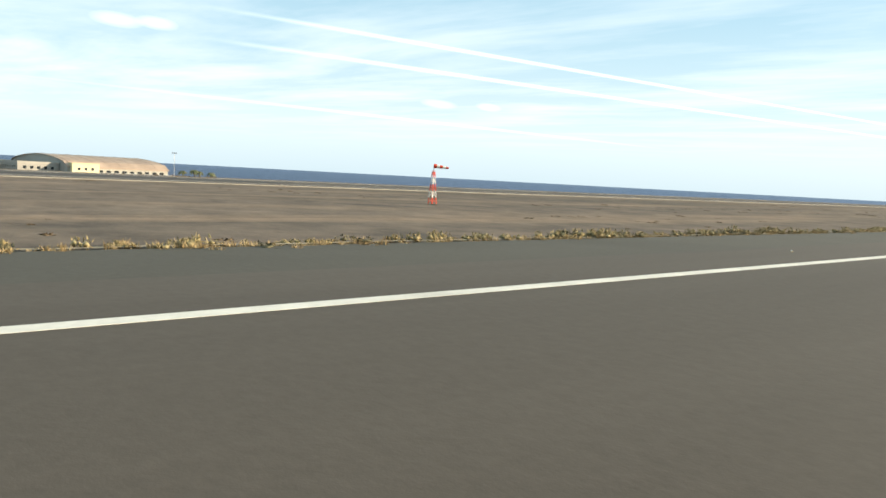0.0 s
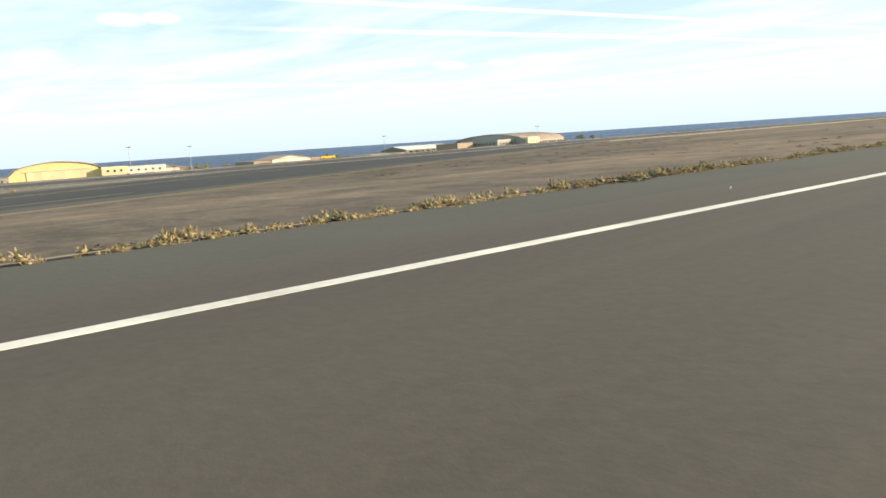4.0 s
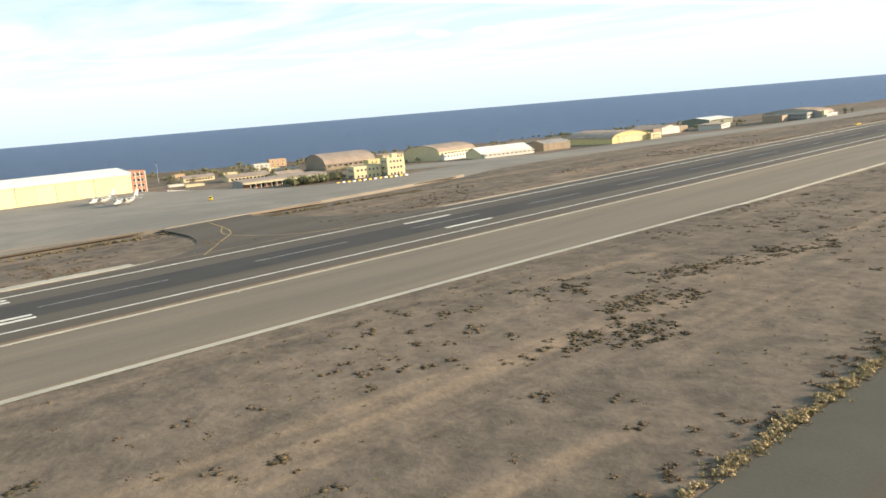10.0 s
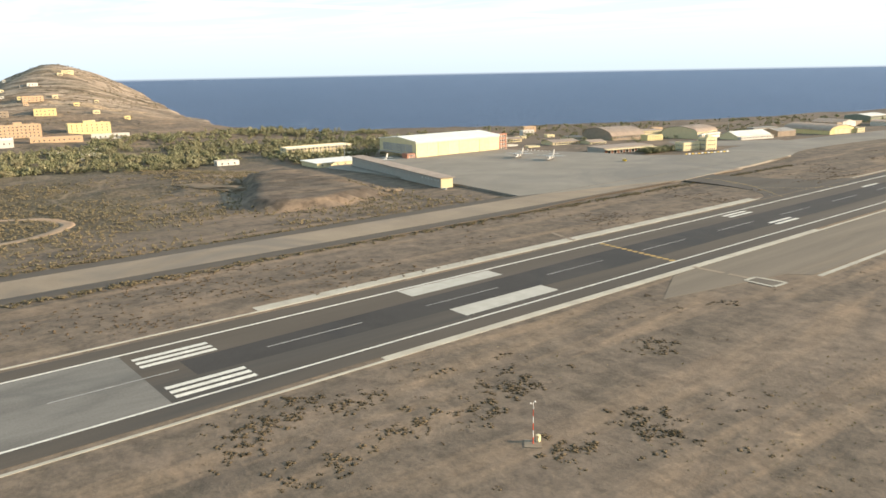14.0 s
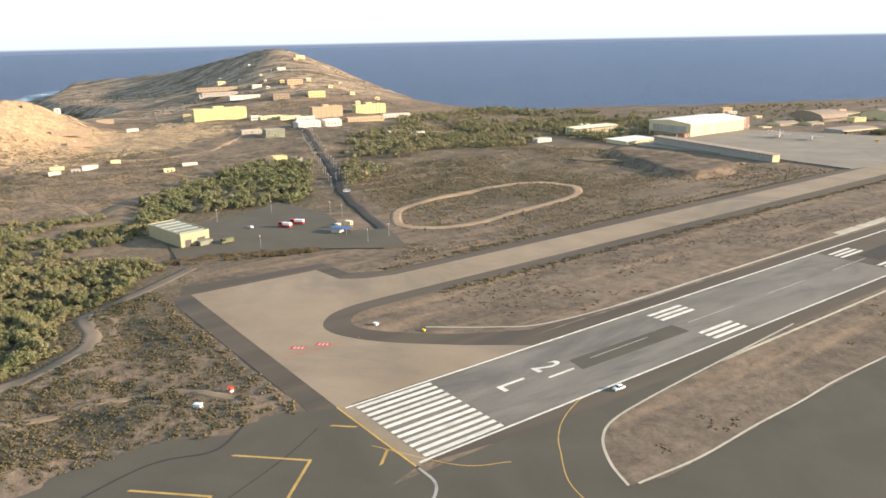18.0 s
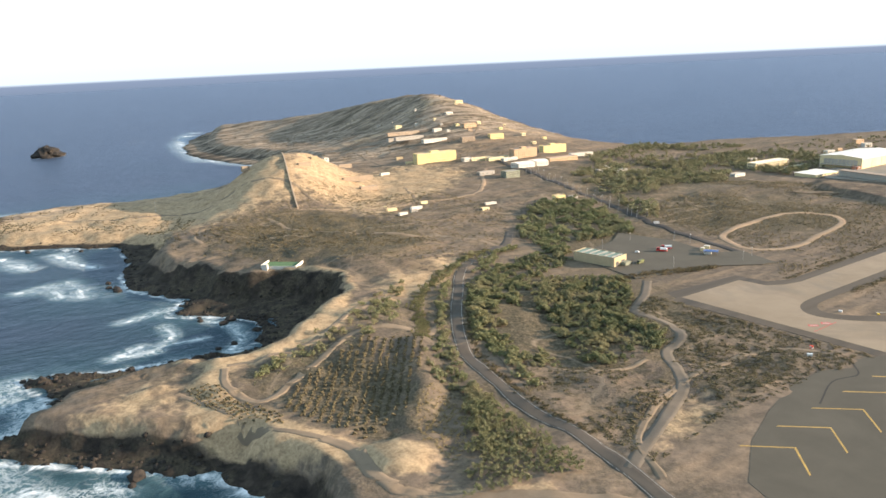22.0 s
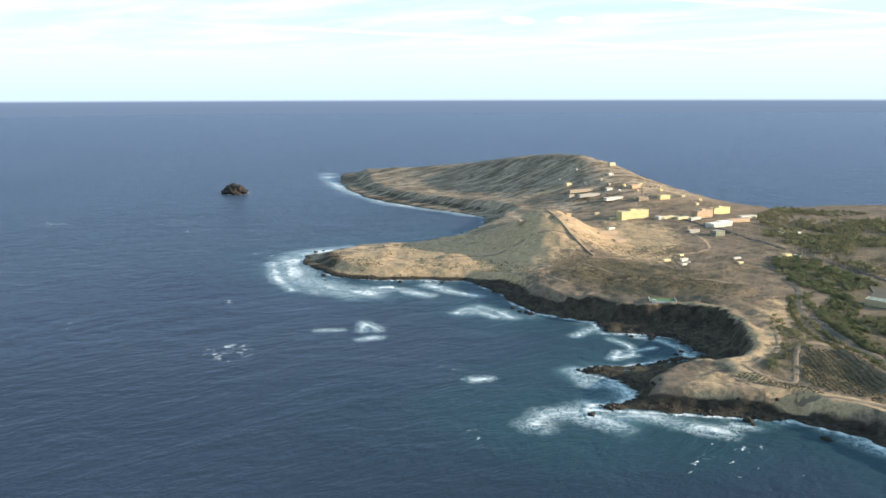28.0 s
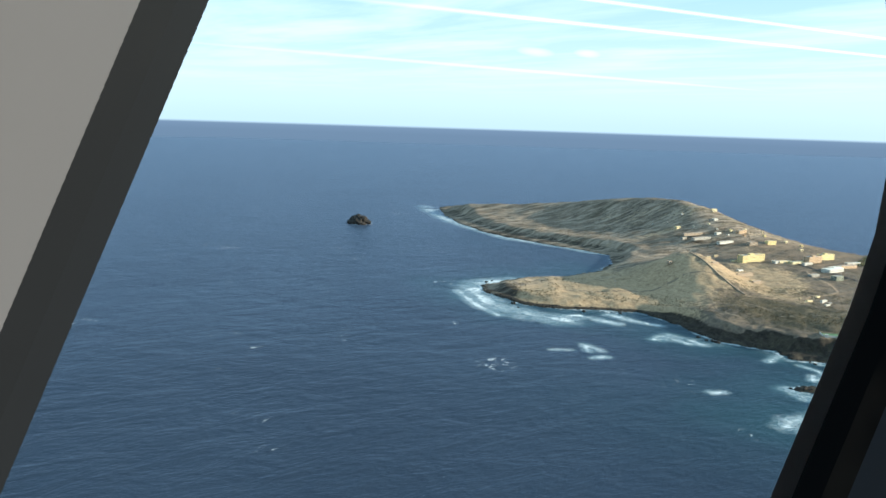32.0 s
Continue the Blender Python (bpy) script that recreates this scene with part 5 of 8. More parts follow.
for s, n, d, h, lab in (((552, 2868), (576, 2884), 22, 6.5, "low tan-roofed hall by the apron"), ((560, 2888), (620, 2912), 24, 7.0, "long tan-roofed hall behind the apron"),
                        ((610, 2836), (640, 2850), 18, 5.5, "low tan-roofed building by trees"), ((640, 2900), (690, 2920), 18, 6.0, "low tan-roofed hall near the sea")):
    shed("hall", s, n, d, h * 0.7, h, -7.5, CREAM, ROOF_TAN, lab, "y", panes=10)
for i, (x, y, w, d, h) in enumerate(((592, 2938, 14, 9, 4.5), (622, 2942, 12, 8, 4), (660, 2960, 10, 8, 4), (700, 2950, 14, 10, 6), (730, 2935, 16, 9, 7), (742, 2890, 9, 7, 5), (690, 2860, 12, 9, 4),
                                     (735, 2800, 16, 9, 6), (770, 2760, 18, 10, 7), (680, 2820, 10, 8, 4), (660, 2700, 12, 9, 4.5), (640, 2650, 14, 9, 4.5), (600, 2990, 8, 6, 4))):
    block("house", (x, y), (x + w * 0.4, y + w), d, h, -9, (CREAM, WHITE_WALL, PINK_WALL)[i % 3], ("small cream flat-roofed house", "small white flat-roofed house", "small salmon flat-roofed house")[i % 3] + " among trees",
          "house", max(1, int(h / 3)), 3, group="houses by the base", roof=ROOF_GREY)

# yellow and white kerb blocks by the control block
first = None
for i in range(14):
    x, y = 405 + 15 * i / 13, 2882 + 44 * i / 13
    b = boxed("kerb_block", (-0.5, -1.1, 0, 0.5, 1.1, 0.95), KERB_YELLOW if i % 2 else KERB_WHITE, None)
    b.location = V(x, y, -2.0 - 0.018 * (x - 400))
    tagged(b, "yellow painted concrete block" if i % 2 else "white painted concrete block", "barrier", "kerb blocks in a row")
for i in range(26):
    x, y = 453 + 122 * i / 25, 2971 + 4 * i / 25
    b = boxed("bollard", (-0.3, -0.5, 0, 0.3, 0.5, 0.9), KERB_WHITE, None)
    b.location = V(x, y, 0.1 - 0.018 * (x - 300))
    tagged(b, "white concrete bollard at the apron edge", "bollard", "bollards along the apron")

# fire house with a glazed sawtooth roof
fire = block("fire_house", (476, 3742.5), (473, 3761), 42, 7.4, 0.8, TAN_WALL, "square tan fire house with a green glazed roof", bays=0, roof=ROOF_GREEN, door=[(3, 8, 4.2), (12, 16, 4)])
for i in range(5):
    bm = bmesh.new()
    x0 = 3 + 7.6 * i
    prism(bm, [(x0, 7.7), (x0 + 0.8, 7.7), (x0 + 0.8, 8.2), (x0 + 0.5, 8.2)], 1.2, 17.4, "y")
    part("roof_light", bm, ROOF_GREY, fire, "pale roof light on the green roof")
boxed("porch", (-5, 0.5, 0, -0.1, 9, 2.6), GREEN_WALL, fire)

# the barracks village under the hill
def gz(x, y):
    return ground_z(x, y)


for name, s, n, d, h, st, bays, wall, lab in (
    ("barracks", (1099, 3455), (1161, 3513), 16, 15, 4, 18, YELLOW_WALL, "four-storey yellow barracks with rows of windows"),
    ("barracks", (1036, 3334), (1068, 3368), 16, 15, 4, 10, PINK_WALL, "four-storey salmon barracks with a stepped top"),
    ("barracks", (1060, 3245), (1075, 3290), 14, 11, 3, 8, YELLOW_WALL, "yellow three-storey barracks near the shore"),
    ("long_block", (1085, 3440), (1097, 3452), 12, 5, 1, 5, WHITE_WALL, "white low block beside the barracks"),
    ("long_block", (1050, 3385), (1085, 3412), 12, 5, 1, 8, CREAM, "cream low block beside the avenue"),
    ("white_hall", (957, 3412), (973, 3438), 22, 6, 1, 5, WHITE_WALL, "white hall with a bright roof"),
    ("white_hall", (966, 3376), (976, 3396), 24, 7, 1, 4, WHITE_WALL, "white hall with a bright roof"),
    ("long_block", (978, 3300), (988, 3354), 14, 5, 1, 10, PINK_WALL, "low salmon block with a pale roof"),
    ("terrace_block", (1316, 3380), (1356, 3430), 10, 3.2, 1, 9, GREY_WALL, "long low grey block on the terrace"),
    ("terrace_block", (1256, 3366), (1296, 3404), 10, 3.4, 1, 8, WHITE_WALL, "long low white block on the terrace"),
    ("terrace_block", (1352, 3366), (1392, 3426), 9, 3, 1, 10, BROWN_WALL, "long brown roofless block on the terrace"),
    ("long_block", (1080, 3400), (1092, 3440), 9, 4, 1, 6, CREAM, "cream low block beside the barracks"),
    ("long_block", (1040, 3378), (1052, 3402), 9, 4, 1, 5, WHITE_WALL, "white low block beside the avenue"),
    ("long_block", (1000, 3240), (1010, 3282), 10, 4.5, 1, 7, WHITE_WALL, "white low block near the shore"),
    ("brown_block", (1222, 3330), (1228, 3356), 12, 8, 2, 5, BROWN_WALL, "brown two-storey block on the slope"),
    ("grey_house", (955, 3497), (968, 3520), 9, 4.5, 1, 3, GREY_WALL, "low grey house beside the green block"),
    ("green_block", (903, 3490), (921, 3508), 14, 9, 3, 5, GREEN_WALL, "dull green three-storey block"),
    ("yellow_house", (727, 3571), (730, 3585), 9, 6.2, 1, 4, YELLOW_WALL, "low yellow house beside the avenue"),
    ("grey_house", (716, 3560), (721, 3566), 9, 4, 1, 2, GREY_WALL, "small grey annex of the yellow house"),
    ("upper_block", (1206, 3272), (1212, 3300), 12, 9, 2, 5, YELLOW_WALL, "yellow block with a raised middle"),
    ("upper_block", (1290, 3270), (1312, 3290), 12, 7, 2, 5, PINK_WALL, "salmon block with ruined top"),
    ("upper_house", (1330, 3330), (1340, 3344), 9, 4, 1, 3, WHITE_WALL, "small white house on the hill"),
    ("upper_house", (1400, 3250), (1410, 3262), 9, 4, 1, 3, WHITE_WALL, "small white house on the hill"),
    ("upper_house", (1450, 3350), (1458, 3362), 9, 4, 1, 3, CREAM, "small cream house on the hill"),
    ("upper_house", (1380, 3410), (1388, 3424), 9, 4, 1, 3, GREY_WALL, "small grey house on the hill"),
    ("hilltop_house", (1461, 3178), (1464, 3196), 8, 4, 1, 5, CREAM, "pale house on the hilltop"),
    ("pale_shed", (850, 3318), (862, 3332), 12, 4, 1, 3, WHITE_WALL, "small pale shed inside walls"),
    ("pale_shed", (868, 3350), (874, 3360), 8, 3.5, 1, 2, WHITE_WALL, "small pale shed inside walls"),
    ("cottage", (698, 3238), (708, 3252), 10, 4, 1, 3, WHITE_WALL, "white cottage among trees"),
    ("cottage", (1060, 2980), (1066, 2992), 9, 4, 1, 2, WHITE_WALL, "white cottage among trees"),
    ("cottage", (792, 3748), (795, 3756), 5, 2.4, 1, 2, GREY_WALL, "ruined pale hut beside the track"),
    ("cottage", (746, 3676), (750, 3685), 5, 2.4, 1, 2, CREAM, "ruined pale hut beside the track"),
    ("bunker", (1086, 3835), (1092, 3846), 8, 3.5, 1, 0, BROWN_WALL, "tan bunker on the crest"),
    ("ruin", (955, 3700), (985, 3722), 6, 2.6, 1, 0, BROWN_WALL, "low ruined wall of tan stone"),
    ("ruin", (1010, 3790), (1040, 3770), 5, 2.4, 1, 0, BROWN_WALL, "low ruined wall of tan stone"),
    ("ruin", (1180, 3620), (1200, 3640), 6, 2.6, 1, 0, BROWN_WALL, "low ruined wall of tan stone"),
    ("ruin", (1060, 3620), (1075, 3632), 6, 2.6, 1, 0, WHITE_WALL, "low pale ruin on dry ground"),
    ("ruin", (812, 3728), (816, 3742), 5, 2.4, 1, 0, WHITE_WALL, "low pale ruin on dry ground"),
    ("ruin", (826, 3756), (829, 3768), 5, 2.2, 1, 0, CREAM, "low pale ruin on dry ground"),
    ("ruin", (786, 3766), (789, 3776), 4, 2.0, 1, 0, WHITE_WALL, "low pale ruin on dry ground"),
    ("ruin", (996, 3690), (1003, 3733), 4, 2.8, 1, 0, BROWN_WALL, "long low wall of brown stone"),
    ("bunker", (1068, 3738), (1070, 3748), 7, 3.2, 1, 0, TAN_WALL, "tan bunker on the ridge"),
    ("ruin", (1154, 3518), (1157, 3530), 5, 2.6, 1, 0, CREAM, "low pale ruin on dry ground"),
    ("ruin", (1218, 3498), (1221, 3510), 5, 2.6, 1, 0, TAN_WALL, "low tan ruin on dry ground"),
    ("ruin", (771, 3646), (774, 3660), 4, 2.0, 1, 0, WHITE_WALL, "low pale ruin on dry ground"),
    ("ruin", (842, 3700), (845, 3709), 4, 2.0, 1, 0, CREAM, "low pale ruin on dry ground"),
    ("hut", (1108, 3700), (1113, 3707), 6, 3, 1, 1, WHITE_WALL, "tiny white hut on the slope"),
) + tuple(
    ("upper_house", (x, y), (x + w * 0.32, y + w * 0.44), d * 0.6, h * 0.72, 1, 3, wall, lab) for x, y, w, d, h, wall, lab in (
        (1451, 3198, 16, 9, 5, CREAM, "cream house near the hilltop"), (1412, 3269, 9, 7, 3.5, GREY_WALL, "small grey house on the hill"), (1503, 3276, 8, 6, 3.2, WHITE_WALL, "small white house on the hill"),
        (1504, 3336, 10, 6, 3.2, GREY_WALL, "small grey house on the hill"), (1391, 3301, 10, 7, 3.6, CREAM, "small cream house on the hill"), (1326, 3289, 13, 9, 5, YELLOW_WALL, "yellow house on the slope"),
        (1315, 3242, 14, 9, 6.5, CREAM, "cream two-level house on the slope"), (1358, 3308, 9, 7, 3.4, WHITE_WALL, "small white house on the hill"), (1283, 3291, 12, 9, 5, PINK_WALL, "salmon house on the slope"),
        (1264, 3226, 14, 10, 6, YELLOW_WALL, "yellow house on the slope"), (1207, 3214, 16, 10, 6, CREAM, "cream house near the shore"), (1184, 3179, 14, 10, 5, YELLOW_WALL, "yellow house near the shore"),
        (1311, 3324, 11, 8, 4, WHITE_WALL, "small white house on the slope"), (1297, 3189, 10, 8, 4, CREAM, "small cream house on the slope"), (1370, 3377, 12, 8, 4, GREY_WALL, "grey house on the slope"),
        (1238, 3332, 13, 9, 5, WHITE_WALL, "white house on the slope"), (1149, 3238, 15, 10, 5, CREAM, "cream house near the shore"), (1549, 3347, 8, 6, 3, GREY_WALL, "small grey hut on the hill"),
        (1418, 3331, 9, 7, 3.2, WHITE_WALL, "small white house on the hill"), (983, 3710, 8, 5, 2.4, CREAM, "ruined pale hut on dry ground"), (848, 3757, 6, 5, 2.4, CREAM, "ruined pale hut beside the track"),
        (778, 3087, 22, 12, 6, WHITE_WALL, "long white house among trees"), (681, 3120, 18, 10, 5, CREAM, "cream house among trees"), (894, 3309, 14, 9, 4, WHITE_WALL, "white house among trees"))
):
    s, n = faced_west(s, n)
    zz = max(gz(*s), gz(*n)) - 0.5
    ob = block(name, s, n, d, h, zz + 0.3, wall, lab, "ruin" if name == "ruin" else "building", st, bays, min(3, bays), roof=ROOF_PALE if "hall" in name else ROOF_GREY, win=(1.5, 1.5), parapet=0.6)
    if name == "barracks":
        wd = wide_of[ob.name]
        boxed("stair_head", (4, wd * 0.42, h + 0.2, 12, wd * 0.62, h + 3.4), wall, ob)
        boxed("chimney", (6, wd * 0.15, h + 0.2, 7.5, wd * 0.2, h + 2.2), wall, ob)
    if name == "white_hall":
        bm = bmesh.new()
        prism(bm, [(-0.5, h), (d / 2, h + 2.2), (d + 0.5, h)], -0.4, wide_of[ob.name] + 0.4, "y")
        part("gable_roof", bm, ROOF_PALE, ob)

# swimming pool court above the cove
pool_z = gz(670, 3972)
court = thing("sports_court", 668, 3976, pool_z + 0.2, 45, "green sports court with white walls", "court")
COURT_GREEN = surface("green_court", (0.07, 0.13, 0.06), (0.13, 0.21, 0.09), 6, 0.9, 0.4, 0.1)
boxed("court_floor", (-16, -9, -3, 16, 9, 0.3), COURT_GREEN, court)
for d in ((-16.4, -9, -3, -16, 9, 1.8), (-16, 9, -3, 16, 9.4, 1.2), (16, -9, -3, 16.4, 9, 2.2)):
    boxed("court_wall", d, WHITE_WALL, court)
boxed("cabin", (9, 9.6, -2, 14, 13, 3.2), WHITE_WALL, court)
# wall down the ridge
ridge_wall = thing("ridge_wall", 0, Y0, 0, 0, "long stone wall running down the ridge", "wall")
for i in range(14):
    x0, y0, x1, y1 = [a + (b - a) * q for q in (i / 14, (i + 1) / 14) for a, b in ((1088, 905), (3785, 3850))]
    bm = bmesh.new()
    za, zb = gz(x0, y0), gz(x1, y1)
    v = [bm.verts.new(p) for p in ((x0, y0 - Y0 - 1, za - 1.5), (x0, y0 - Y0 + 1, za - 1.5), (x0, y0 - Y0 + 1, za + 2.6), (x0, y0 - Y0 - 1, za + 2.6),
                                   (x1, y1 - Y0 - 1, zb - 1.5), (x1, y1 - Y0 + 1, zb - 1.5), (x1, y1 - Y0 + 1, zb + 2.6), (x1, y1 - Y0 - 1, zb + 2.6))]
    for f in ((0, 1, 2, 3), (4, 5, 6, 7), (0, 1, 5, 4), (1, 2, 6, 5), (2, 3, 7, 6), (3, 0, 4, 7)):
        bm.faces.new([v[k] for k in f])
    part("wall_length", bm, BROWN_WALL, ridge_wall)

# ---- plants ----
def leaf_material(name, dark, light, dry):
    m, t, b = material(name, 0.8)
    b.inputs["Specular IOR Level"].default_value = 0.15
    isle = wire(t, "ShaderNodeNewGeometry").outputs["Random Per Island"]
    own_tint = wire(t, "ShaderNodeObjectInfo").outputs["Random"]
    c = mixc(t, isle, dark, light)
    c = mixc(t, maths(t, "MULTIPLY", ramp(t, speck(t, 30, 3.0), [(0.42, (0, 0, 0)), (0.66, (1, 1, 1))]), 0.75), c, dry)
    c = mixc(t, 1.0, c, ramp(t, own_tint, [(0, (0.75, 0.8, 0.7)), (1, (1.2, 1.12, 1.0))]), "MULTIPLY")
    t.links.new(c, b.inputs["Base Color"])
    return m


LEAF = leaf_material("tamarisk_leaves", (0.098, 0.108, 0.060), (0.245, 0.250, 0.138), (0.255, 0.225, 0.14))
LEAF_DARK = leaf_material("woodland_leaves", (0.088, 0.096, 0.058), (0.225, 0.228, 0.135), (0.225, 0.20, 0.13))
SCRUB = leaf_material("scrub_twigs", (0.062, 0.053, 0.034), (0.150, 0.125, 0.078), (0.17, 0.13, 0.08))
SCRUB_GREEN = leaf_material("grey_green_scrub", (0.068, 0.062, 0.041), (0.172, 0.150, 0.098), (0.20, 0.16, 0.10))
WEEDS = leaf_material("dry_brown_weeds", (0.045, 0.034, 0.022), (0.125, 0.088, 0.054), (0.15, 0.105, 0.066))
STRAW_GREEN = leaf_material("olive_scrub", (0.085, 0.080, 0.042), (0.22, 0.195, 0.10), (0.24, 0.19, 0.11))
STRAW = leaf_material("dry_straw", (0.22, 0.165, 0.09), (0.44, 0.345, 0.20), (0.25, 0.185, 0.105))
BARK = surface("bark", (0.06, 0.045, 0.03), (0.14, 0.10, 0.07), 0.6, 0.95, 0.1, 0.5)
dice = random.Random(7)


def ico(sub):
    bm = bmesh.new()
    bmesh.ops.create_icosphere(bm, subdivisions=sub, radius=1.0)
    bm.verts.index_update()
    v = np.array([x.co[:] for x in bm.verts])
    f = np.array([[w.index for w in x.verts] for x in bm.faces])
    bm.free()
    return v, f


ICO1 = ico(1)
ICO0 = (np.array([(0, 0, 1), (0, 0, -1), (1, 0, 0), (-1, 0, 0), (0, 1, 0), (0, -1, 0)], float),
        np.array([(0, 2, 4), (0, 4, 3), (0, 3, 5), (0, 5, 2), (1, 4, 2), (1, 3, 4), (1, 5, 3), (1, 2, 5)]))


def clump(rng, centre, size, base, jitter=0.28, flat=0.8):
    v = base[0] * (1 + jitter * (rng.random(len(base[0])) * 2 - 1))[:, None] * size
    v[:, 2] *= flat
    return v + centre, base[1]


def leaves(rng, centre, size, n, leaf):
    """Loose leaf sprays round a clump."""
    d = rng.normal(size=(n, 3))
    d /= np.linalg.norm(d, axis=1)[:, None]
    p = centre + d * size * (0.6 + 0.35 * rng.random((n, 1))) * (1, 1, 0.85)
    tip = d * 0.7 + (0, 0, 0.7) + 0.45 * rng.normal(size=(n, 3))
    tip *= 2.3 * leaf / np.linalg.norm(tip, axis=1)[:, None]
    side = np.cross(tip, rng.normal(size=(n, 3)))
    side *= 0.5 * leaf / np.linalg.norm(side, axis=1)[:, None]
    v = np.stack([p - side, p + side, p + tip], 1).reshape(-1, 3)
    return v, np.arange(3 * n).reshape(-1, 3)


def joined(pieces):
    vs, fs, at = [], [], 0
    for v, f in pieces:
        vs.append(v)
        fs.append(f + at)
        at += len(v)
    return np.concatenate(vs), np.concatenate(fs)


def mesh_of(name, v, f, mat):
    me = bpy.data.meshes.new(name)
    me.vertices.add(len(v))
    me.vertices.foreach_set("co", np.asarray(v, np.float32).ravel())
    me.loops.add(f.size)
    me.loops.foreach_set("vertex_index", f.astype(np.int32).ravel())
    me.polygons.add(len(f))
    me.polygons.foreach_set("loop_start", np.arange(0, f.size, 3, dtype=np.int32))
    me.update(calc_edges=True)
    me.materials.append(mat)
    return me


def crown(seed, radius, high, clumps=12, spray=80, leaf=0.075):
    """A feathery crown: small dark cores hidden in many loose upright sprays, ragged at the rim."""
    rng = np.random.default_rng(seed)
    pieces = []
    for i in range(clumps):
        a, r = rng.random() * 6.28, radius * math.sqrt(rng.random()) * 0.78
        c = np.array([math.cos(a) * r, math.sin(a) * r, high * (0.30 + 0.50 * rng.random()) * (1 - 0.30 * (r / radius) ** 2)])
        s = radius * (0.22 + 0.24 * rng.random())
        pieces.append(clump(rng, c, s * 0.66, ICO0, 0.34, 0.9))
        pieces.append(leaves(rng, c, s * 1.08, spray, radius * leaf))
    return joined(pieces)


def tree_thing(seed, radius, high, leaf, label):
    tree = thing("tree", 0, Y0, 0, 0, label, "tree", "trees of the grove")
    bm = bmesh.new()
    rng = random.Random(seed)
    for k in range(4):
        a = rng.random() * 6.28
        foot, top = Vector((0, 0, 0)), Vector((math.cos(a) * radius * 0.45, math.sin(a) * radius * 0.45, high * 0.72))
        ring = []
        for s in range(4):
            q = foot.lerp(top, s / 3) + Vector((0, 0, 0.12 * high * math.sin(s)))
            w = 0.19 * (1 - s / 4.2)
            ring.append([bm.verts.new(q + Vector((math.cos(u) * w, math.sin(u) * w, 0))) for u in (0, 1.257, 2.513, 3.77, 5.027)])
        for lo, hi in zip(ring, ring[1:]):
            for u in range(5):
                bm.faces.new((lo[u], lo[(u + 1) % 5], hi[(u + 1) % 5], hi[u]))
    part("trunk", bm, BARK, tree)
    v, f = crown(seed, radius, high, 14, 84)
    ob = new("crown", mesh_of("crown", v * K, f, leaf))
    ob.parent = tree
    return tree


def inside(x, y, ring):
    x, y = np.asarray(x, float), np.asarray(y, float)
    hit = np.zeros(x.shape, bool)
    for (ax, ay), (bx, by) in zip(ring, ring[1:] + ring[:1]):
        hit ^= ((ay > y) != (by > y)) & (x < (bx - ax) * (y - ay) / ((by - ay) or 1e-9) + ax)
    return hit


ROADS = [(np.array(curve_points(p, 6)), w) for p, w in (
    ([(205, 4012), (276, 3997), (343, 3990), (389, 3980), (420, 3963), (462, 3935), (500, 3905), (545, 3868), (580, 3810), (601, 3772), (640, 3735)], 7),
    ([(395, 3660), (500, 3622), (567, 3600), (727, 3530), (924, 3452), (1010, 3425)], 7),
    ([(430, 3770), (407, 3800), (388, 3833), (355, 3838), (330, 3856), (322, 3880), (300, 3898), (284, 3914), (262, 3960), (244, 4000)], 5), (oval, 5),
    ([(471, 4101), (436, 4107), (419, 4099), (430, 4075), (452, 4037), (464, 4004), (436, 3979)], 4), ([(448, 3898), (428, 3910), (402, 3926), (376, 3943)], 9),
    ([(501, 3939), (520, 3960), (500, 3995), (474, 4035), (470, 4070)], 4))]
PAVED = [[(268, 3972), (277, 3942), (272, 3910), (257, 3914), (246, 3958), (243, 3984)], [tuple(p) for p in PLATFORM.tolist()], [(480, 3770), (436, 3778), (416, 3700), (390, 3668), (391, 3650), (433, 3636), (445, 3656), (501, 3644), (566, 3656), (545, 3690), (532, 3740), (530, 3770)],
         [(399, 3798), (228, 3798), (240, 3700), (243, 3640), (262, 3717), (296, 3750), (312, 3728), (312, 3000), (357, 2900), (357, 3690), (366, 3708), (392, 3708)],
         [(318, 3080), (349, 3212), (425, 3215), (610, 3225), (660, 3150), (660, 2980), (560, 2880), (440, 2860), (400, 2560), (390, 2100), (330, 2100), (330, 2900)],
         [(187, 3787), (233, 3788), (246, 3812), (238, 3823), (248, 3840), (247, 3872), (238, 3905), (225, 3940), (205, 3972), (172, 3985), (120, 3960), (0, 3830), (0, 3700), (183, 3740)],
         EXIT,
         [(176, 300), (244, 300), (244, 3790), (176, 3790)], [(44, 3420), (90, 3500), (141, 3595), (141, 3690), (150, 3800), (0, 3800)], [(-40, 300), (41, 300), (43, 3420), (-40, 3600)]]


def clear(x, y, margin=0.0):
    x, y = np.asarray(x, float), np.asarray(y, float)
    ok = np.ones(x.shape, bool)
    for line, w in ROADS:
        for (ax, ay), (bx, by) in zip(line, line[1:]):
            ex, ey = bx - ax, by - ay
            s = np.clip(((x - ax) * ex + (y - ay) * ey) / (ex * ex + ey * ey + 1e-9), 0, 1)
            ok &= np.hypot(x - ax - s * ex, y - ay - s * ey) > w * 0.72 + margin
    for r in PAVED:
        ok &= ~inside(x, y, r)
    return ok


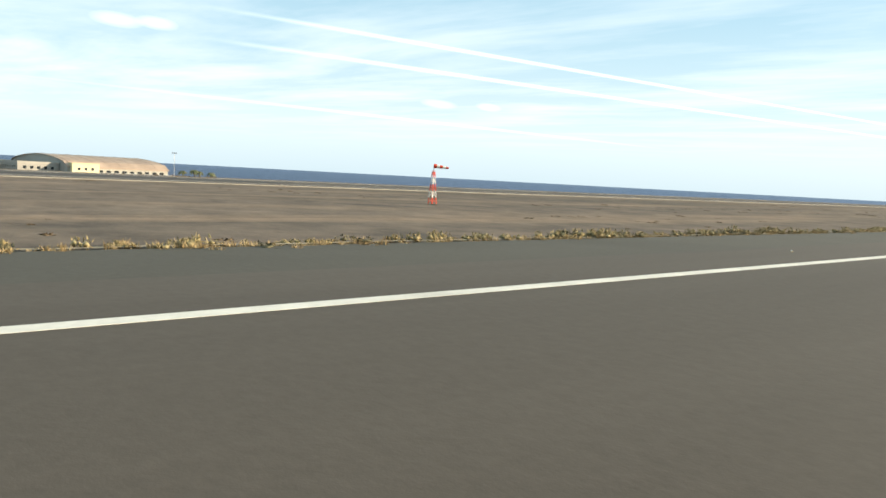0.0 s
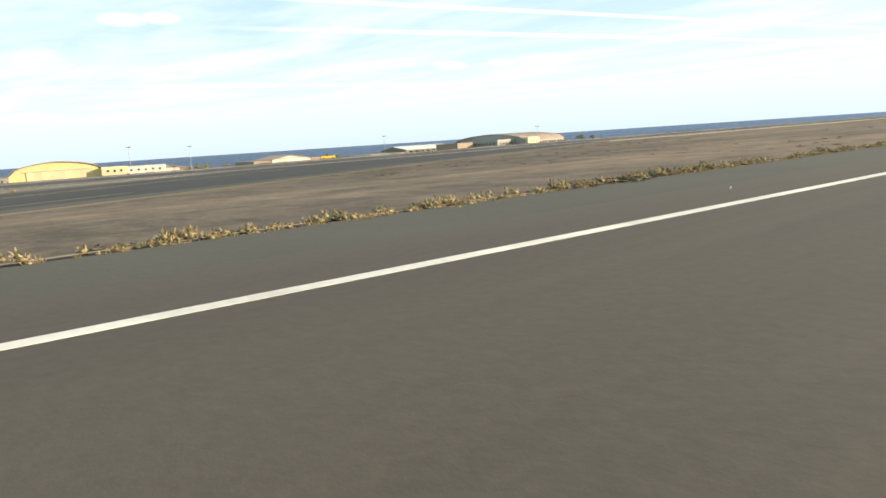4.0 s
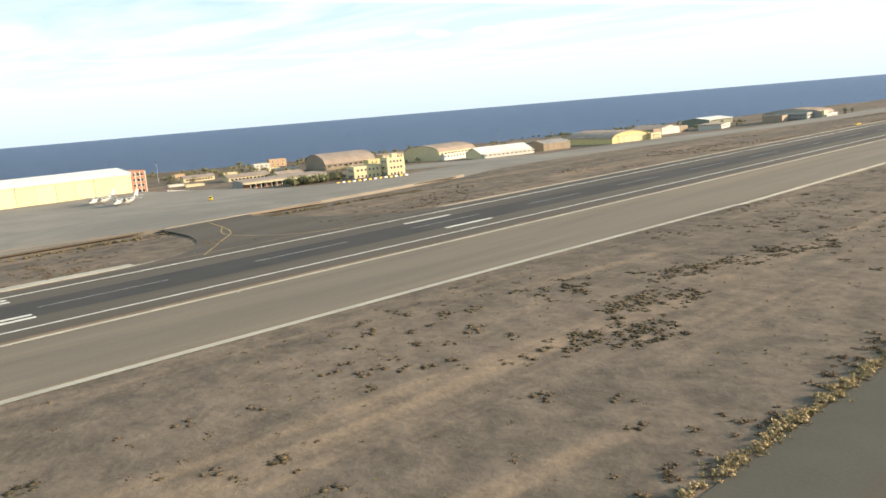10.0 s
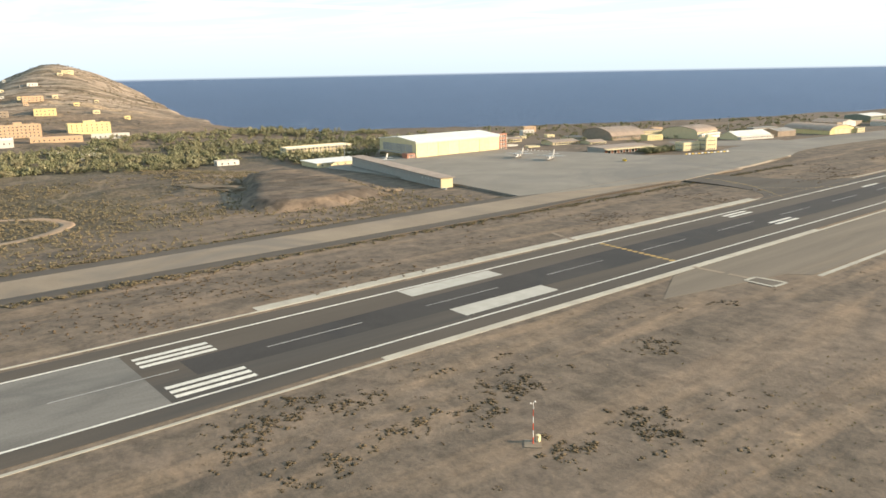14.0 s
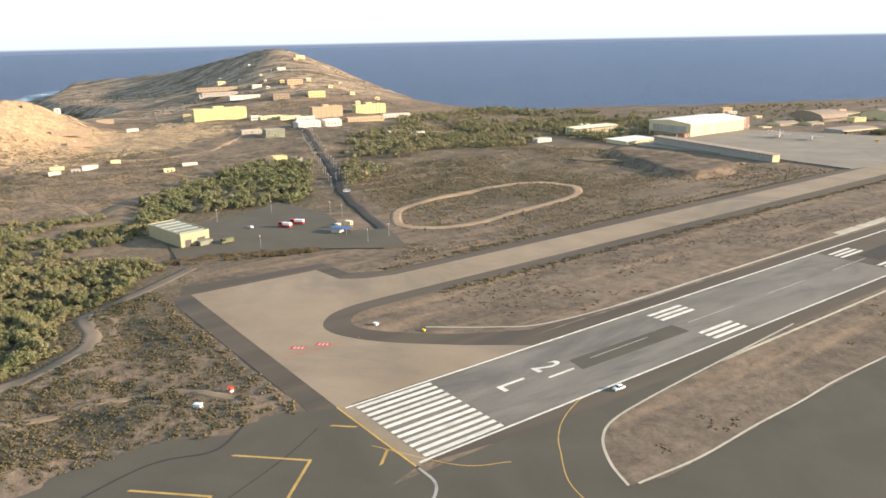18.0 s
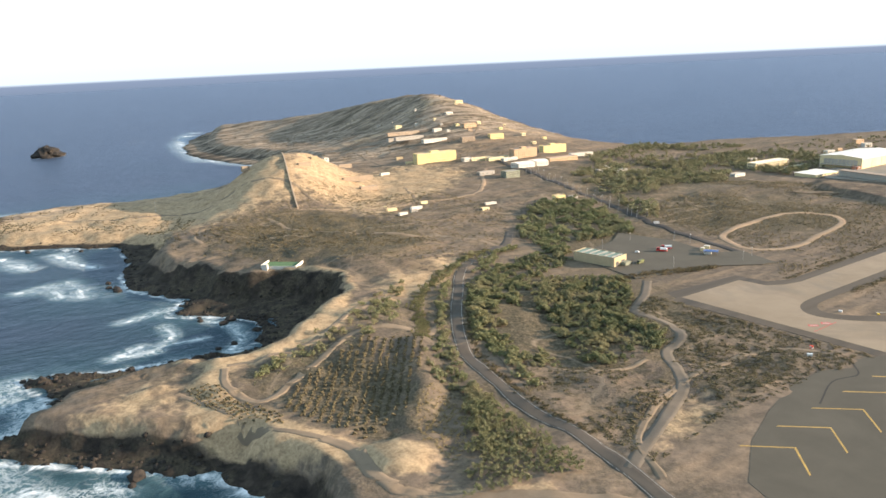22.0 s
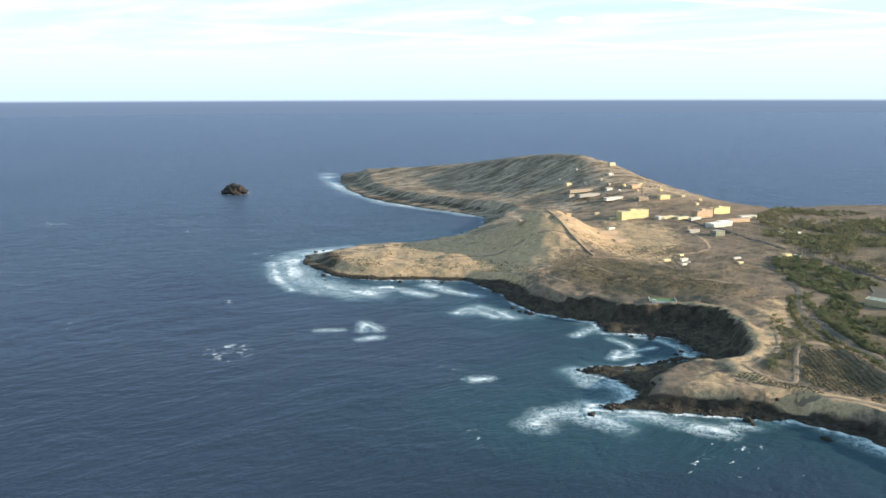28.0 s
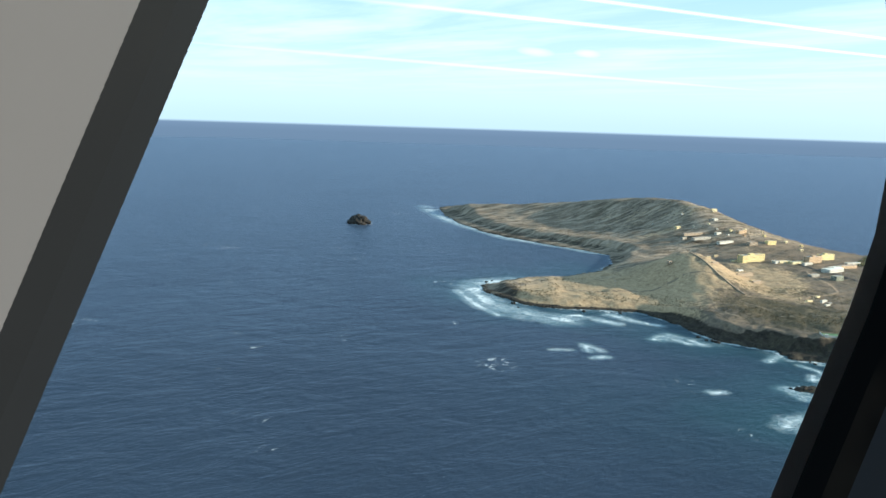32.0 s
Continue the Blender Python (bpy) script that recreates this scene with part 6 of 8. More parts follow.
def places_in(ring, count, gap, density=None, margin=1.0, tries=14):
    rng = np.random.default_rng(count + int(ring[0][0]))
    xs, ys = [p[0] for p in ring], [p[1] for p in ring]
    x, y = rng.uniform(min(xs), max(xs), count * tries), rng.uniform(min(ys), max(ys), count * tries)
    keep = inside(x, y, ring)
    x, y = x[keep], y[keep]
    if density:
        keep = rng.random(len(x)) < density(x, y)
        x, y = x[keep], y[keep]
    keep = clear(x, y, margin)
    x, y = x[keep], y[keep]
    _, first = np.unique(np.stack([x // gap, y // gap]), axis=1, return_index=True)
    first = np.sort(first)[:count]
    return list(zip(x[first].tolist(), y[first].tolist()))


def patchy(size, lo, hi, seed):
    return lambda x, y: np.clip((lumps(x, y, size, seed, 3) - lo) / (hi - lo), 0, 1)


def along(pts, count, wide, lift=0.0, gaps=0.35):
    """Places strewn beside a line of the plan, thicker here and thinner there."""
    line = [Vector(p) for p in curve_points(pts, 10)]
    out = []
    while len(out) < count:
        k = dice.randrange(len(line) - 1)
        q = line[k].lerp(line[k + 1], dice.random())
        if dice.random() > gaps + (1 - gaps) * (0.5 + 0.5 * math.sin(q.y * 0.21) * math.sin(q.y * 0.047 + q.x)):
            continue
        d = (line[k + 1] - line[k]).normalized()
        out.append(tuple(q + Vector((-d.y, d.x)) * (lift + dice.gauss(0, wide)) + d * dice.gauss(0, 1)))
    return out


road_belt = [(507, 3896), (530, 3850), (551, 3783), (562, 3738), (520, 3756), (495, 3824), (473, 3866), (422, 3911), (377, 3934), (340, 3944), (366, 3963), (403, 3960), (455, 3930)]
inner_grove = [(468, 3862), (490, 3820), (467, 3790), (440, 3781), (403, 3816), (374, 3850), (345, 3852), (328, 3870), (324, 3895), (328, 3924), (345, 3930), (378, 3914), (414, 3892)]
north_wood = [(545, 3765), (600, 3750), (680, 3690), (748, 3592), (715, 3556), (640, 3590), (552, 3636), (556, 3700)]
kinds = [tree_thing(11, 4.4, 5.6, LEAF, "low spreading green tamarisk tree"), tree_thing(12, 3.6, 4.8, LEAF, "low spreading green tamarisk tree"),
         tree_thing(13, 5.2, 6.4, LEAF, "broad grey-green tamarisk tree"), tree_thing(14, 2.9, 3.9, LEAF, "small grey-green tamarisk tree")]
stand = places_in(road_belt, 120, 4.4, None, 2.0) + places_in(inner_grove, 160, 4.6, patchy(36, -1.1, -0.5, 33), 2.0)
for i, (x, y) in enumerate(stand):
    m = Matrix.Translation(V(x, y, ground_z(x, y) - 0.2)) @ Matrix.Rotation(dice.random() * 6.28, 4, "Z") @ Matrix.Scale(dice.uniform(0.6, 1.1), 4)
    if i < 4:
        kinds[i].matrix_basis = m
    else:
        t = copy_thing(kinds[i % 4], m)
        t.matrix_basis = m


def scatter(name, templates, spots, sizes, mat, label, category, sink=0.1):
    """Many plants as one mesh: templates of vertices and faces, turned, sized and set on the land."""
    pieces = []
    for x, y in spots:
        v, f = templates[dice.randrange(len(templates))]
        s, a = dice.uniform(*sizes), dice.random() * 6.28
        c, q = math.cos(a) * s, math.sin(a) * s
        w = np.stack([v[:, 0] * c - v[:, 1] * q + x, v[:, 0] * q + v[:, 1] * c + y - Y0, v[:, 2] * s * dice.uniform(0.8, 1.2) + ground_z(x, y) - sink], -1)
        pieces.append((w * K, f))
    ob = new(name, mesh_of(name, *joined(pieces), mat))
    return tagged(ob, label, category, kind="stuff")


def bush(seed, n=3, spray=14, core=0.30):
    rng = np.random.default_rng(seed)
    out = []
    for i in range(n):
        c = np.array([rng.normal() * 0.45, rng.normal() * 0.45, 0.42 + 0.15 * rng.random()])
        out.append(clump(rng, c, core + 0.16 * rng.random(), ICO0, 0.4, 0.75))
        out.append(leaves(rng, c, 0.58, spray, 0.17))
    return joined(out)


BUSHES = [bush(s) for s in range(40, 48)]
LOW = [(v * (1.25, 1.25, 0.55), f) for v, f in BUSHES]
TREES = [crown(s, 4.6, 6.4, 8, 50, 0.085) for s in range(50, 56)]
SMALL = [bush(s, 2, 7) for s in range(40, 48)]
SMALL_LOW = [(v * (1.25, 1.25, 0.6), f) for v, f in SMALL]
wood = [(620, 3010), (760, 2960), (900, 2900), (1010, 2900), (1090, 3010), (1010, 3250), (905, 3330), (930, 3380), (800, 3470), (700, 3520), (600, 3580), (560, 3600), (640, 3500), (720, 3400), (690, 3290), (760, 3190), (660, 3200)]
scatter("grove_thicket", TREES, places_in(road_belt, 320, 3.0, patchy(40, -0.7, -0.25, 31), 1.5) + places_in(inner_grove, 460, 3.0, patchy(36, -0.9, -0.35, 33), 1.5), (0.32, 0.66), LEAF, "thicket of green tamarisk beside the coast road", "trees")
scatter("avenue_wood", TREES, places_in(north_wood, 330, 4.6, patchy(60, -0.8, -0.3, 32), 2), (0.7, 1.25), LEAF, "belt of dark green trees beside the avenue", "trees")
reed_rows = []
for i in range(21):
    a, b = Vector((358, 4001)).lerp(Vector((256, 4016)), i / 20), Vector((336, 4022)).lerp(Vector((272, 4072)), i / 20)
    for k in range(26):
        q = a.lerp(b, (k + dice.random()) / 26 * (0.85 + 0.15 * math.sin(i * 1.3)))
        if dice.random() < 0.9:
            reed_rows.append((q.x + dice.gauss(0, 0.7), q.y + dice.gauss(0, 0.7)))
CANES = [crown(s, 2.0, 5.6, 4, 40, 0.13) for s in range(140, 146)]
scatter("reed_rows", CANES, reed_rows, (0.75, 1.15), LEAF, "rows of green cane planted beside the coast road", "cane")
scatter("verge_scrub", BUSHES, along([(276, 3991), (318, 3989), (345, 3983), (389, 3972), (421, 3954), (460, 3926), (498, 3896)], 420, 1.2), (0.5, 1.3), SCRUB, "scrub along the verge of the coast road", "scrub")
scatter("verge_bushes", TREES[:3] + BUSHES, along([(390, 3989), (425, 3972), (466, 3944), (505, 3913), (548, 3876), (582, 3818)], 330, 2.0, 1.0), (0.35, 0.7), LEAF, "green bushes along the coast road", "bushes")
scatter("roadside_trees", TREES, [(x + dice.gauss(0, 3) + 8, y + dice.gauss(0, 3) - 9) for x, y in curve_points([(330, 3980), (389, 3966), (430, 3945), (480, 3900), (540, 3850), (575, 3790)], 16) for _ in range(2)], (0.45, 0.8), LEAF, "line of green trees along the coast road", "trees")
green_verge = [(404, 4002), (408, 3986), (377, 3992), (354, 4001), (350, 4013), (370, 4016)]
scatter("verge_thicket", TREES[:3] + BUSHES, places_in(green_verge, 150, 2.2, None, 1.0), (0.4, 0.75), LEAF, "green thicket on the bank above the planted rows", "bushes")
scatter("road_bank_scrub", BUSHES, along([(423, 3988), (460, 3966), (497, 3944), (530, 3908), (556, 3868), (586, 3808)], 700, 2.6), (0.8, 1.7), STRAW_GREEN, "yellow-green scrub on the bank of the coast road", "scrub")
tan_field = [(348, 4046), (365, 4024), (354, 4016), (324, 4024), (308, 4037), (300, 4056), (320, 4058)]
scatter("tan_field_scrub", BUSHES, places_in(tan_field, 260, 1.8, None, 0.5), (0.5, 1.1), STRAW, "dry tan bushes on the rough field", "scrub")
FAR_TREES = [crown(s, 4.6, 6.4, 4, 26, 0.13) for s in range(50, 58)]
scatter("woodland", FAR_TREES, places_in(wood, 2000, 5.0, patchy(60, -0.35, 0.3, 33), 3), (0.55, 1.45), LEAF_DARK, "dark green woodland of low trees behind the base", "trees")
scatter("base_trees", FAR_TREES, places_in([(600, 2960), (530, 2830), (560, 2700), (540, 2550), (500, 2480), (450, 2250), (640, 2200), (780, 2500), (860, 2750), (900, 2880), (740, 2960)], 380, 7, patchy(60, -0.35, 0.2, 34), 2), (0.5, 1.05),
        LEAF_DARK, "scattered dark trees among the base houses", "trees")
scatter("control_trees", TREES, [(450 + 3.5 * (i % 5) + dice.uniform(-2, 2), 2903 + 5 * (i // 5) + dice.uniform(-2, 2)) for i in range(40)], (0.6, 1.05), LEAF_DARK, "cluster of dark trees beside the control block", "trees")

infield = [(42.5, 2100), (174, 2100), (172, 2560), (136, 2640), (134, 3262), (150, 3330), (173, 3330), (174, 3700), (160, 3735), (142, 3745), (141, 3600), (46, 3420)]
FLAT_BUSH = [(v * (1.3, 1.3, 0.4), f) for v, f in BUSHES]
scatter("infield_scrub", FLAT_BUSH, places_in(infield, 1300, 1.2, patchy(38, 0.05, 0.4, 35), 0), (0.22, 0.6), WEEDS, "patches of low brown scrub on the infield", "scrub")


def tuft(seed, blades=26):
    rng = np.random.default_rng(seed)
    a, lean, r = rng.random(blades) * 6.28, 0.25 + 0.55 * rng.random(blades), 0.5 * np.sqrt(rng.random(blades))
    turn = rng.random(blades) * 6.28
    foot = np.stack([np.cos(turn) * r, np.sin(turn) * r, 0 * r], -1)
    side = np.stack([-np.sin(a), np.cos(a), 0 * a], -1) * 0.09
    tip = foot + np.stack([np.cos(a) * lean, np.sin(a) * lean, 0.45 + 0.5 * rng.random(blades)], -1)
    return np.stack([foot - side, foot + side, tip], 1).reshape(-1, 3), np.arange(3 * blades).reshape(-1, 3)


VERGE = surface("dry_straw_verge", (0.24, 0.185, 0.115), (0.44, 0.35, 0.22), 3, 0.95, 0.4, 0.5)
for pts in ([(41.1, 2060), (41.2, 2300), (41.0, 2500), (41.4, 2720), (42.6, 2760)],):
    tagged(stripe("verge_strip", [(x + 0.25 * math.sin(k * 2.1), y) for k, (x, y) in enumerate(curve_points(pts, 40))], 0.6, VERGE, None, 0.012, 0), "strip of pale dead grass along the shoulder", "verge", kind="structure")
TUFTS = [tuft(s) for s in range(70, 78)] + [(v * (0.8, 0.8, 0.4), f) for v, f in BUSHES[:3]]
MATS = [(v * (1.6, 1.6, 0.34), f) for v, f in BUSHES]
scatter("runway_tufts", TUFTS, along([(40.6, y) for y in range(2060, 2721, 40)] + [(42.5, 2750), (42.5, 2770), (39, 2785), (34, 2797)], 3000, 0.7), (0.24, 0.62), STRAW, "dry yellow grass tufts along the runway shoulder", "grass", 0.05)
scatter("shoulder_tufts", TUFTS, along([(53, 2900), (46, 2926), (41.5, 2947), (38.8, 2965), (40.5, 2985), (41.5, 3020), (42, 3060), (42, 3100), (42.5, 3160), (43, 3220), (43.5, 3300), (44, 3390)], 3000, 0.75, 0.4), (0.3, 0.75), STRAW, "dry yellow grass tufts along the runway shoulder", "grass", 0.05)
scatter("edge_bushes", LOW, along([(41.6, y) for y in range(2060, 2721, 40)], 150, 0.8), (0.5, 1.0), SCRUB, "low dark bushes along the runway shoulder", "bushes", 0.05)
scatter("straw_bushes", BUSHES, along([(53, 2898), (46, 2924), (41.5, 2947), (39.4, 2965), (40.9, 2985), (42, 3040), (42.6, 3110), (43.2, 3200), (44, 3300), (44.5, 3390)], 1100, 0.55, 0.3), (0.4, 0.95), STRAW, "rounded straw-coloured bushes along the shoulder", "bushes", 0.05)
scatter("dry_verge_bushes", BUSHES, along([(41.5, y) for y in range(2060, 2721, 40)], 700, 0.55), (0.3, 0.8), STRAW, "rounded straw-coloured bushes along the shoulder", "bushes", 0.05)
scatter("exit_tufts", TUFTS, along([(53, 2900), (60, 2868), (68, 2844), (78, 2826), (100, 2793), (130, 2740), (160, 2678)], 900, 0.8, -0.6), (0.3, 0.85), STRAW, "dry yellow tufts along the exit taxiway", "grass", 0.05)
scatter("shoulder_weeds", LOW, along([(54, 2900), (47, 2928), (40.5, 2965), (43, 3020), (44, 3100), (45, 3220), (46, 3390)], 700, 1.8, -0.6), (0.3, 0.75), WEEDS, "low brown weeds beside the shoulder", "scrub", 0.05)
island = [(48, 2940), (60, 2895), (80, 2840), (126, 2770), (130, 2950), (134, 3262), (150, 3330), (173, 3330), (174, 3690), (142, 3740), (142, 3600), (90, 3480), (48, 3400)]
scatter("infield_mats", MATS, places_in(island, 700, 1.6, patchy(26, 0.1, 0.4, 61), 0), (0.4, 1.1), WEEDS, "flat mats of low brown scrub on the infield", "scrub", 0.12)
clumps = [(90, 3083), (88, 3077), (83, 3072), (82, 3103), (79, 3098), (76, 3093), (97, 3057), (95, 3049), (91, 3039), (89, 3025), (82, 3012), (109, 3078), (99, 3193), (87, 3198), (77, 3200), (94, 3230), (93, 3219), (108, 3213), (80, 3220)]
clumps += [(96, 3239), (75, 3206), (159, 3455), (164, 3476), (141, 3453), (109, 3412), (101, 3412), (108, 3434), (137, 3436), (140, 3421), (136, 3370), (167, 3466), (158, 3486), (138, 3475)]
scatter("weed_clumps", MATS, [(x + dice.gauss(0, 3.2), y + dice.gauss(0, 5.0)) for x, y in clumps for _ in range(30)], (0.4, 1.15), WEEDS, "clumps of low brown weeds on the infield", "scrub", 0.12)
scatter("infield_grass", TUFTS, places_in(island, 1500, 1.4, patchy(48, -0.1, 0.4, 62), 0), (0.2, 0.5), STRAW, "sparse dry grass on the infield", "grass", 0.05)
strip = [(246, 2300), (310, 2300), (310, 3715), (290, 3738), (262, 3706), (247, 3660)]
scatter("taxiway_scrub", SMALL_LOW, places_in(strip, 3000, 1.3, patchy(30, 0.0, 0.45, 36), 0), (0.3, 1.0), WEEDS, "low brown scrub between runway and taxiway", "scrub")
edge_rows = [(dice.choice((309.5, 360)) + dice.gauss(0, 1.6), dice.uniform(2950, 3690)) for _ in range(2200)] + [(dice.uniform(236, 400), 3801 + dice.gauss(0, 1.5)) for _ in range(160)]
scatter("border_scrub", SMALL_LOW, edge_rows, (0.7, 1.8), SCRUB, "rows of scrub along the taxiway border", "scrub")
near_scrub = [(238, 3800), (400, 3802), (420, 3840), (372, 3866), (334, 3880), (328, 3930), (372, 3962), (330, 3984), (240, 3990), (250, 3930), (242, 3850)]
scatter("service_scrub", LOW, places_in(near_scrub, 2000, 1.5, patchy(34, -0.45, 0.2, 37), 0), (0.35, 1.8), SCRUB, "grey-brown scrub on the dry ground", "scrub")
east_scrub = [(362, 3215), (425, 3230), (520, 3240), (640, 3260), (700, 3300), (620, 3560), (545, 3590), (400, 3640), (366, 3690)]
scatter("oval_scrub", SMALL, places_in(east_scrub, 6800, 1.6, patchy(52, -0.4, 0.25, 38), 0.5), (0.6, 1.7), SCRUB_GREEN, "dense grey-green scrub round the oval track", "scrub")
head_scrub = [(560, 3800), (640, 3735), (760, 3650), (900, 3640), (990, 3780), (900, 3960), (780, 4010), (690, 3980), (620, 3940), (590, 3900)]
scatter("headland_scrub", SMALL_LOW, places_in(head_scrub, 6000, 2.0, patchy(50, -0.6, 0.1, 39), 0.5), (0.6, 1.8), SCRUB_GREEN, "low scrub over the headland plateau", "scrub")
scatter("yard_hedge", BUSHES, [(418 + 30 * (u := dice.random()) + dice.gauss(0, 2.5), 3702 + 72 * u + dice.gauss(0, 3)) for _ in range(380)], (0.9, 2.0), SCRUB, "scrub hedge along the yard", "scrub")
# planted rows above the cove
rows_field = [(451, 4018), (430, 3984), (385, 4018), (355, 4044), (350, 4076), (376, 4086), (404, 4094), (424, 4076)]
spots = []
for i in range(-22, 23):
    for j in range(-34, 35):
        x, y = 402 + 0.6 * 4.9 * i + 0.8 * 2.5 * j + dice.gauss(0, 0.25), 4042 + 0.8 * 4.9 * i - 0.6 * 2.5 * j + dice.gauss(0, 0.25)
        if inside(x, y, rows_field) and clear(x, y, -1) and dice.random() < 0.9:
            spots.append((x, y))
VINES = [bush(s, 3, 12, 0.62) for s in range(150, 156)]
scatter("planted_rows", VINES, spots, (0.95, 1.35), SCRUB, "rows of young planted shrubs on the slope", "shrubs")
bank = [(500, 3960), (545, 3925), (520, 3975), (488, 4010), (470, 4062), (452, 4088), (440, 4100), (446, 4066), (452, 4010), (470, 3975)]
scatter("bank_bushes", TREES[:3] + BUSHES, places_in(bank, 330, 2.6, None, 0.5), (0.45, 0.75), LEAF, "green bushes on the bank above the cove", "bushes")
scatter("hill_scrub", SMALL, places_in([(1000, 3420), (1300, 3560), (1700, 3600), (2100, 3550), (2000, 3200), (1700, 3000), (1350, 3060), (1100, 3200)], 1500, 5, patchy(80, -0.1, 0.5, 41), 0), (0.9, 2.4), SCRUB, "sparse dark scrub on the hill", "scrub")

lower_field = [(463, 4128), (454, 4112), (424, 4108), (398, 4098), (386, 4100), (404, 4116), (440, 4128)]
scatter("lower_rows", VINES, [(388 + 3.4 * i + dice.gauss(0, 0.3), 4098 + 3.0 * j + 0.35 * i + dice.gauss(0, 0.3)) for i in range(24) for j in range(11) if inside(388 + 3.4 * i, 4098 + 3.0 * j + 0.35 * i, lower_field)], (0.8, 1.25), SCRUB, "rows of young shrubs above the rocks", "shrubs")
cape = [(800, 4030), (900, 3990), (1010, 3940), (1080, 3960), (1250, 3990), (1290, 4120), (1230, 4170), (1130, 4160), (1060, 4080), (1000, 4010), (890, 4030)]
scatter("cape_scrub", BUSHES, places_in(cape, 900, 3.5, patchy(60, -0.2, 0.4, 63), 0.5), (0.5, 1.5), SCRUB, "sparse scrub over the sandy cape", "scrub")
# broken rock along the water's edge
STONES = [clump(np.random.default_rng(s), np.zeros(3), 1.0, ICO1, 0.45, 0.7) for s in range(90, 96)]
shore = []
while len(shore) < 1500:
    k = dice.randrange(4, 30)
    (ax, ay), (bx, by) = COAST[k], COAST[k + 1]
    u = dice.random()
    shore.append((ax + (bx - ax) * u + dice.gauss(0, 7), ay + (by - ay) * u + dice.gauss(0, 7)))
shore = [p for p in shore if ground_z(*p) > SEA - 1.5]
scatter("shore_rocks", STONES, shore, (0.6, 2.4), ROCK, "broken dark volcanic rock along the water", "rocks", 0.4)
talus = [p for p in places_in([(int(x), int(y)) for x, y in COVE.tolist()], 420, 3.0, None, -9) if ground_z(*p) < -2]
scatter("cove_talus", STONES, talus, (0.5, 1.8), ROCK, "fallen dark boulders below the cove cliff", "rocks", 0.4)
terraces = []
for i in range(13):
    for _ in range(70):
        u = dice.random()
        x, y = 672 + 205 * u - 3.4 * i, 3925 + 70 * u + 12 * math.sin(u * 3.0) - 8.2 * i + dice.gauss(0, 0.9)
        terraces.append((x + dice.gauss(0, 1.5), y))
scatter("terrace_scrub", BUSHES, [p for p in terraces if clear(*p, 0.5)], (0.5, 1.3), SCRUB, "rows of scrub on the terraced plateau", "scrub")

def palm(x, y, high, seed):
    ob = thing("palm_tree", x, y, ground_z(x, y) - 0.2, seed * 40, "palm with drooping green fronds beside the hangar", "palm", "palms by the arched hangar")
    bm = bmesh.new()
    rng = random.Random(seed)
    rings = []
    for i in range(6):
        u = i / 5
        w = 0.34 * (1 - 0.45 * u)
        rings.append([bm.verts.new((0.5 * u * u + math.cos(q * 0.785) * w, math.sin(q * 0.785) * w, high * u)) for q in range(8)])
    for lo, hi in zip(rings, rings[1:]):
        for q in range(8):
            bm.faces.new((lo[q], lo[(q + 1) % 8], hi[(q + 1) % 8], hi[q]))
    part("trunk", bm, BARK, ob)
    for k in range(15):
        a, rise = 6.283 * k / 15 + rng.uniform(-0.2, 0.2), rng.uniform(0.1, 1.0)
        bm = bmesh.new()
        spine = []
        for i in range(6):
            u = i / 5
            r = 2.6 * u
            spine.append((Vector((0.5 + math.cos(a) * r, math.sin(a) * r, high + rise * 1.6 * u - 2.6 * u * u)), 0.42 * math.sin(0.3 + 2.5 * u)))
        side = Vector((-math.sin(a), math.cos(a), 0))
        rows = [[bm.verts.new(p - side * w - Vector((0, 0, 0.5 * w))), bm.verts.new(p), bm.verts.new(p + side * w - Vector((0, 0, 0.5 * w)))] for p, w in spine]
        for lo, hi in zip(rows, rows[1:]):
            for q in range(2):
                bm.faces.new((lo[q], lo[q + 1], hi[q + 1], hi[q]))
        part("frond", bm, LEAF_DARK, ob)


for i, (x, y, h) in enumerate(((370, 2262, 5.6), (374, 2254, 6.4), (369, 2247, 5.2), (377, 2250, 6.0))):
    palm(x, y, h, i)

# ---- vehicles, lights, signs and masts ----
CAR_WHITE = paint("white_car_paint", (0.78, 0.78, 0.76), 0.3, 0.08)
CAR_RED = paint("red_truck_paint", (0.60, 0.04, 0.03), 0.35, 0.1)
CAR_YELLOW = paint("yellow_car_paint", (0.75, 0.52, 0.04), 0.35, 0.1)
CAR_BLUE = paint("blue_awning", (0.06, 0.12, 0.28), 0.6, 0.15)
CAR_GREEN = paint("olive_truck_paint", (0.14, 0.15, 0.06), 0.5, 0.15)
RED_PAINT = paint("red_marker_paint", (0.62, 0.07, 0.03), 0.6, 0.15)
SIGN_BLACK = paint("black_sign_board", (0.015, 0.015, 0.015), 0.5, 0.1)
LAMP_GLASS = paint("lamp_glass", (0.8, 0.8, 0.78), 0.2, 0.05)


def wheel(parent, x, y, r, w):
    for name, rad, wid, mat in (("tyre", r, w, RUBBER), ("rim", r * 0.6, w + 0.03, METAL)):
        bm = bmesh.new()
        bmesh.ops.create_cone(bm, cap_ends=True, segments=16, radius1=rad, radius2=rad, depth=wid, matrix=Matrix.Translation((x, y, r)) @ Matrix.Rotation(radians(90), 4, "X"))
        if name == "tyre":
            bmesh.ops.bevel(bm, geom=[e for e in bm.edges if len(e.link_faces) == 2 and e.calc_face_angle(0) > 1], offset=rad * 0.12, segments=2, affect="EDGES")
            holder = part(name, bm, mat, parent)
        else:
            part(name, bm, mat, holder)


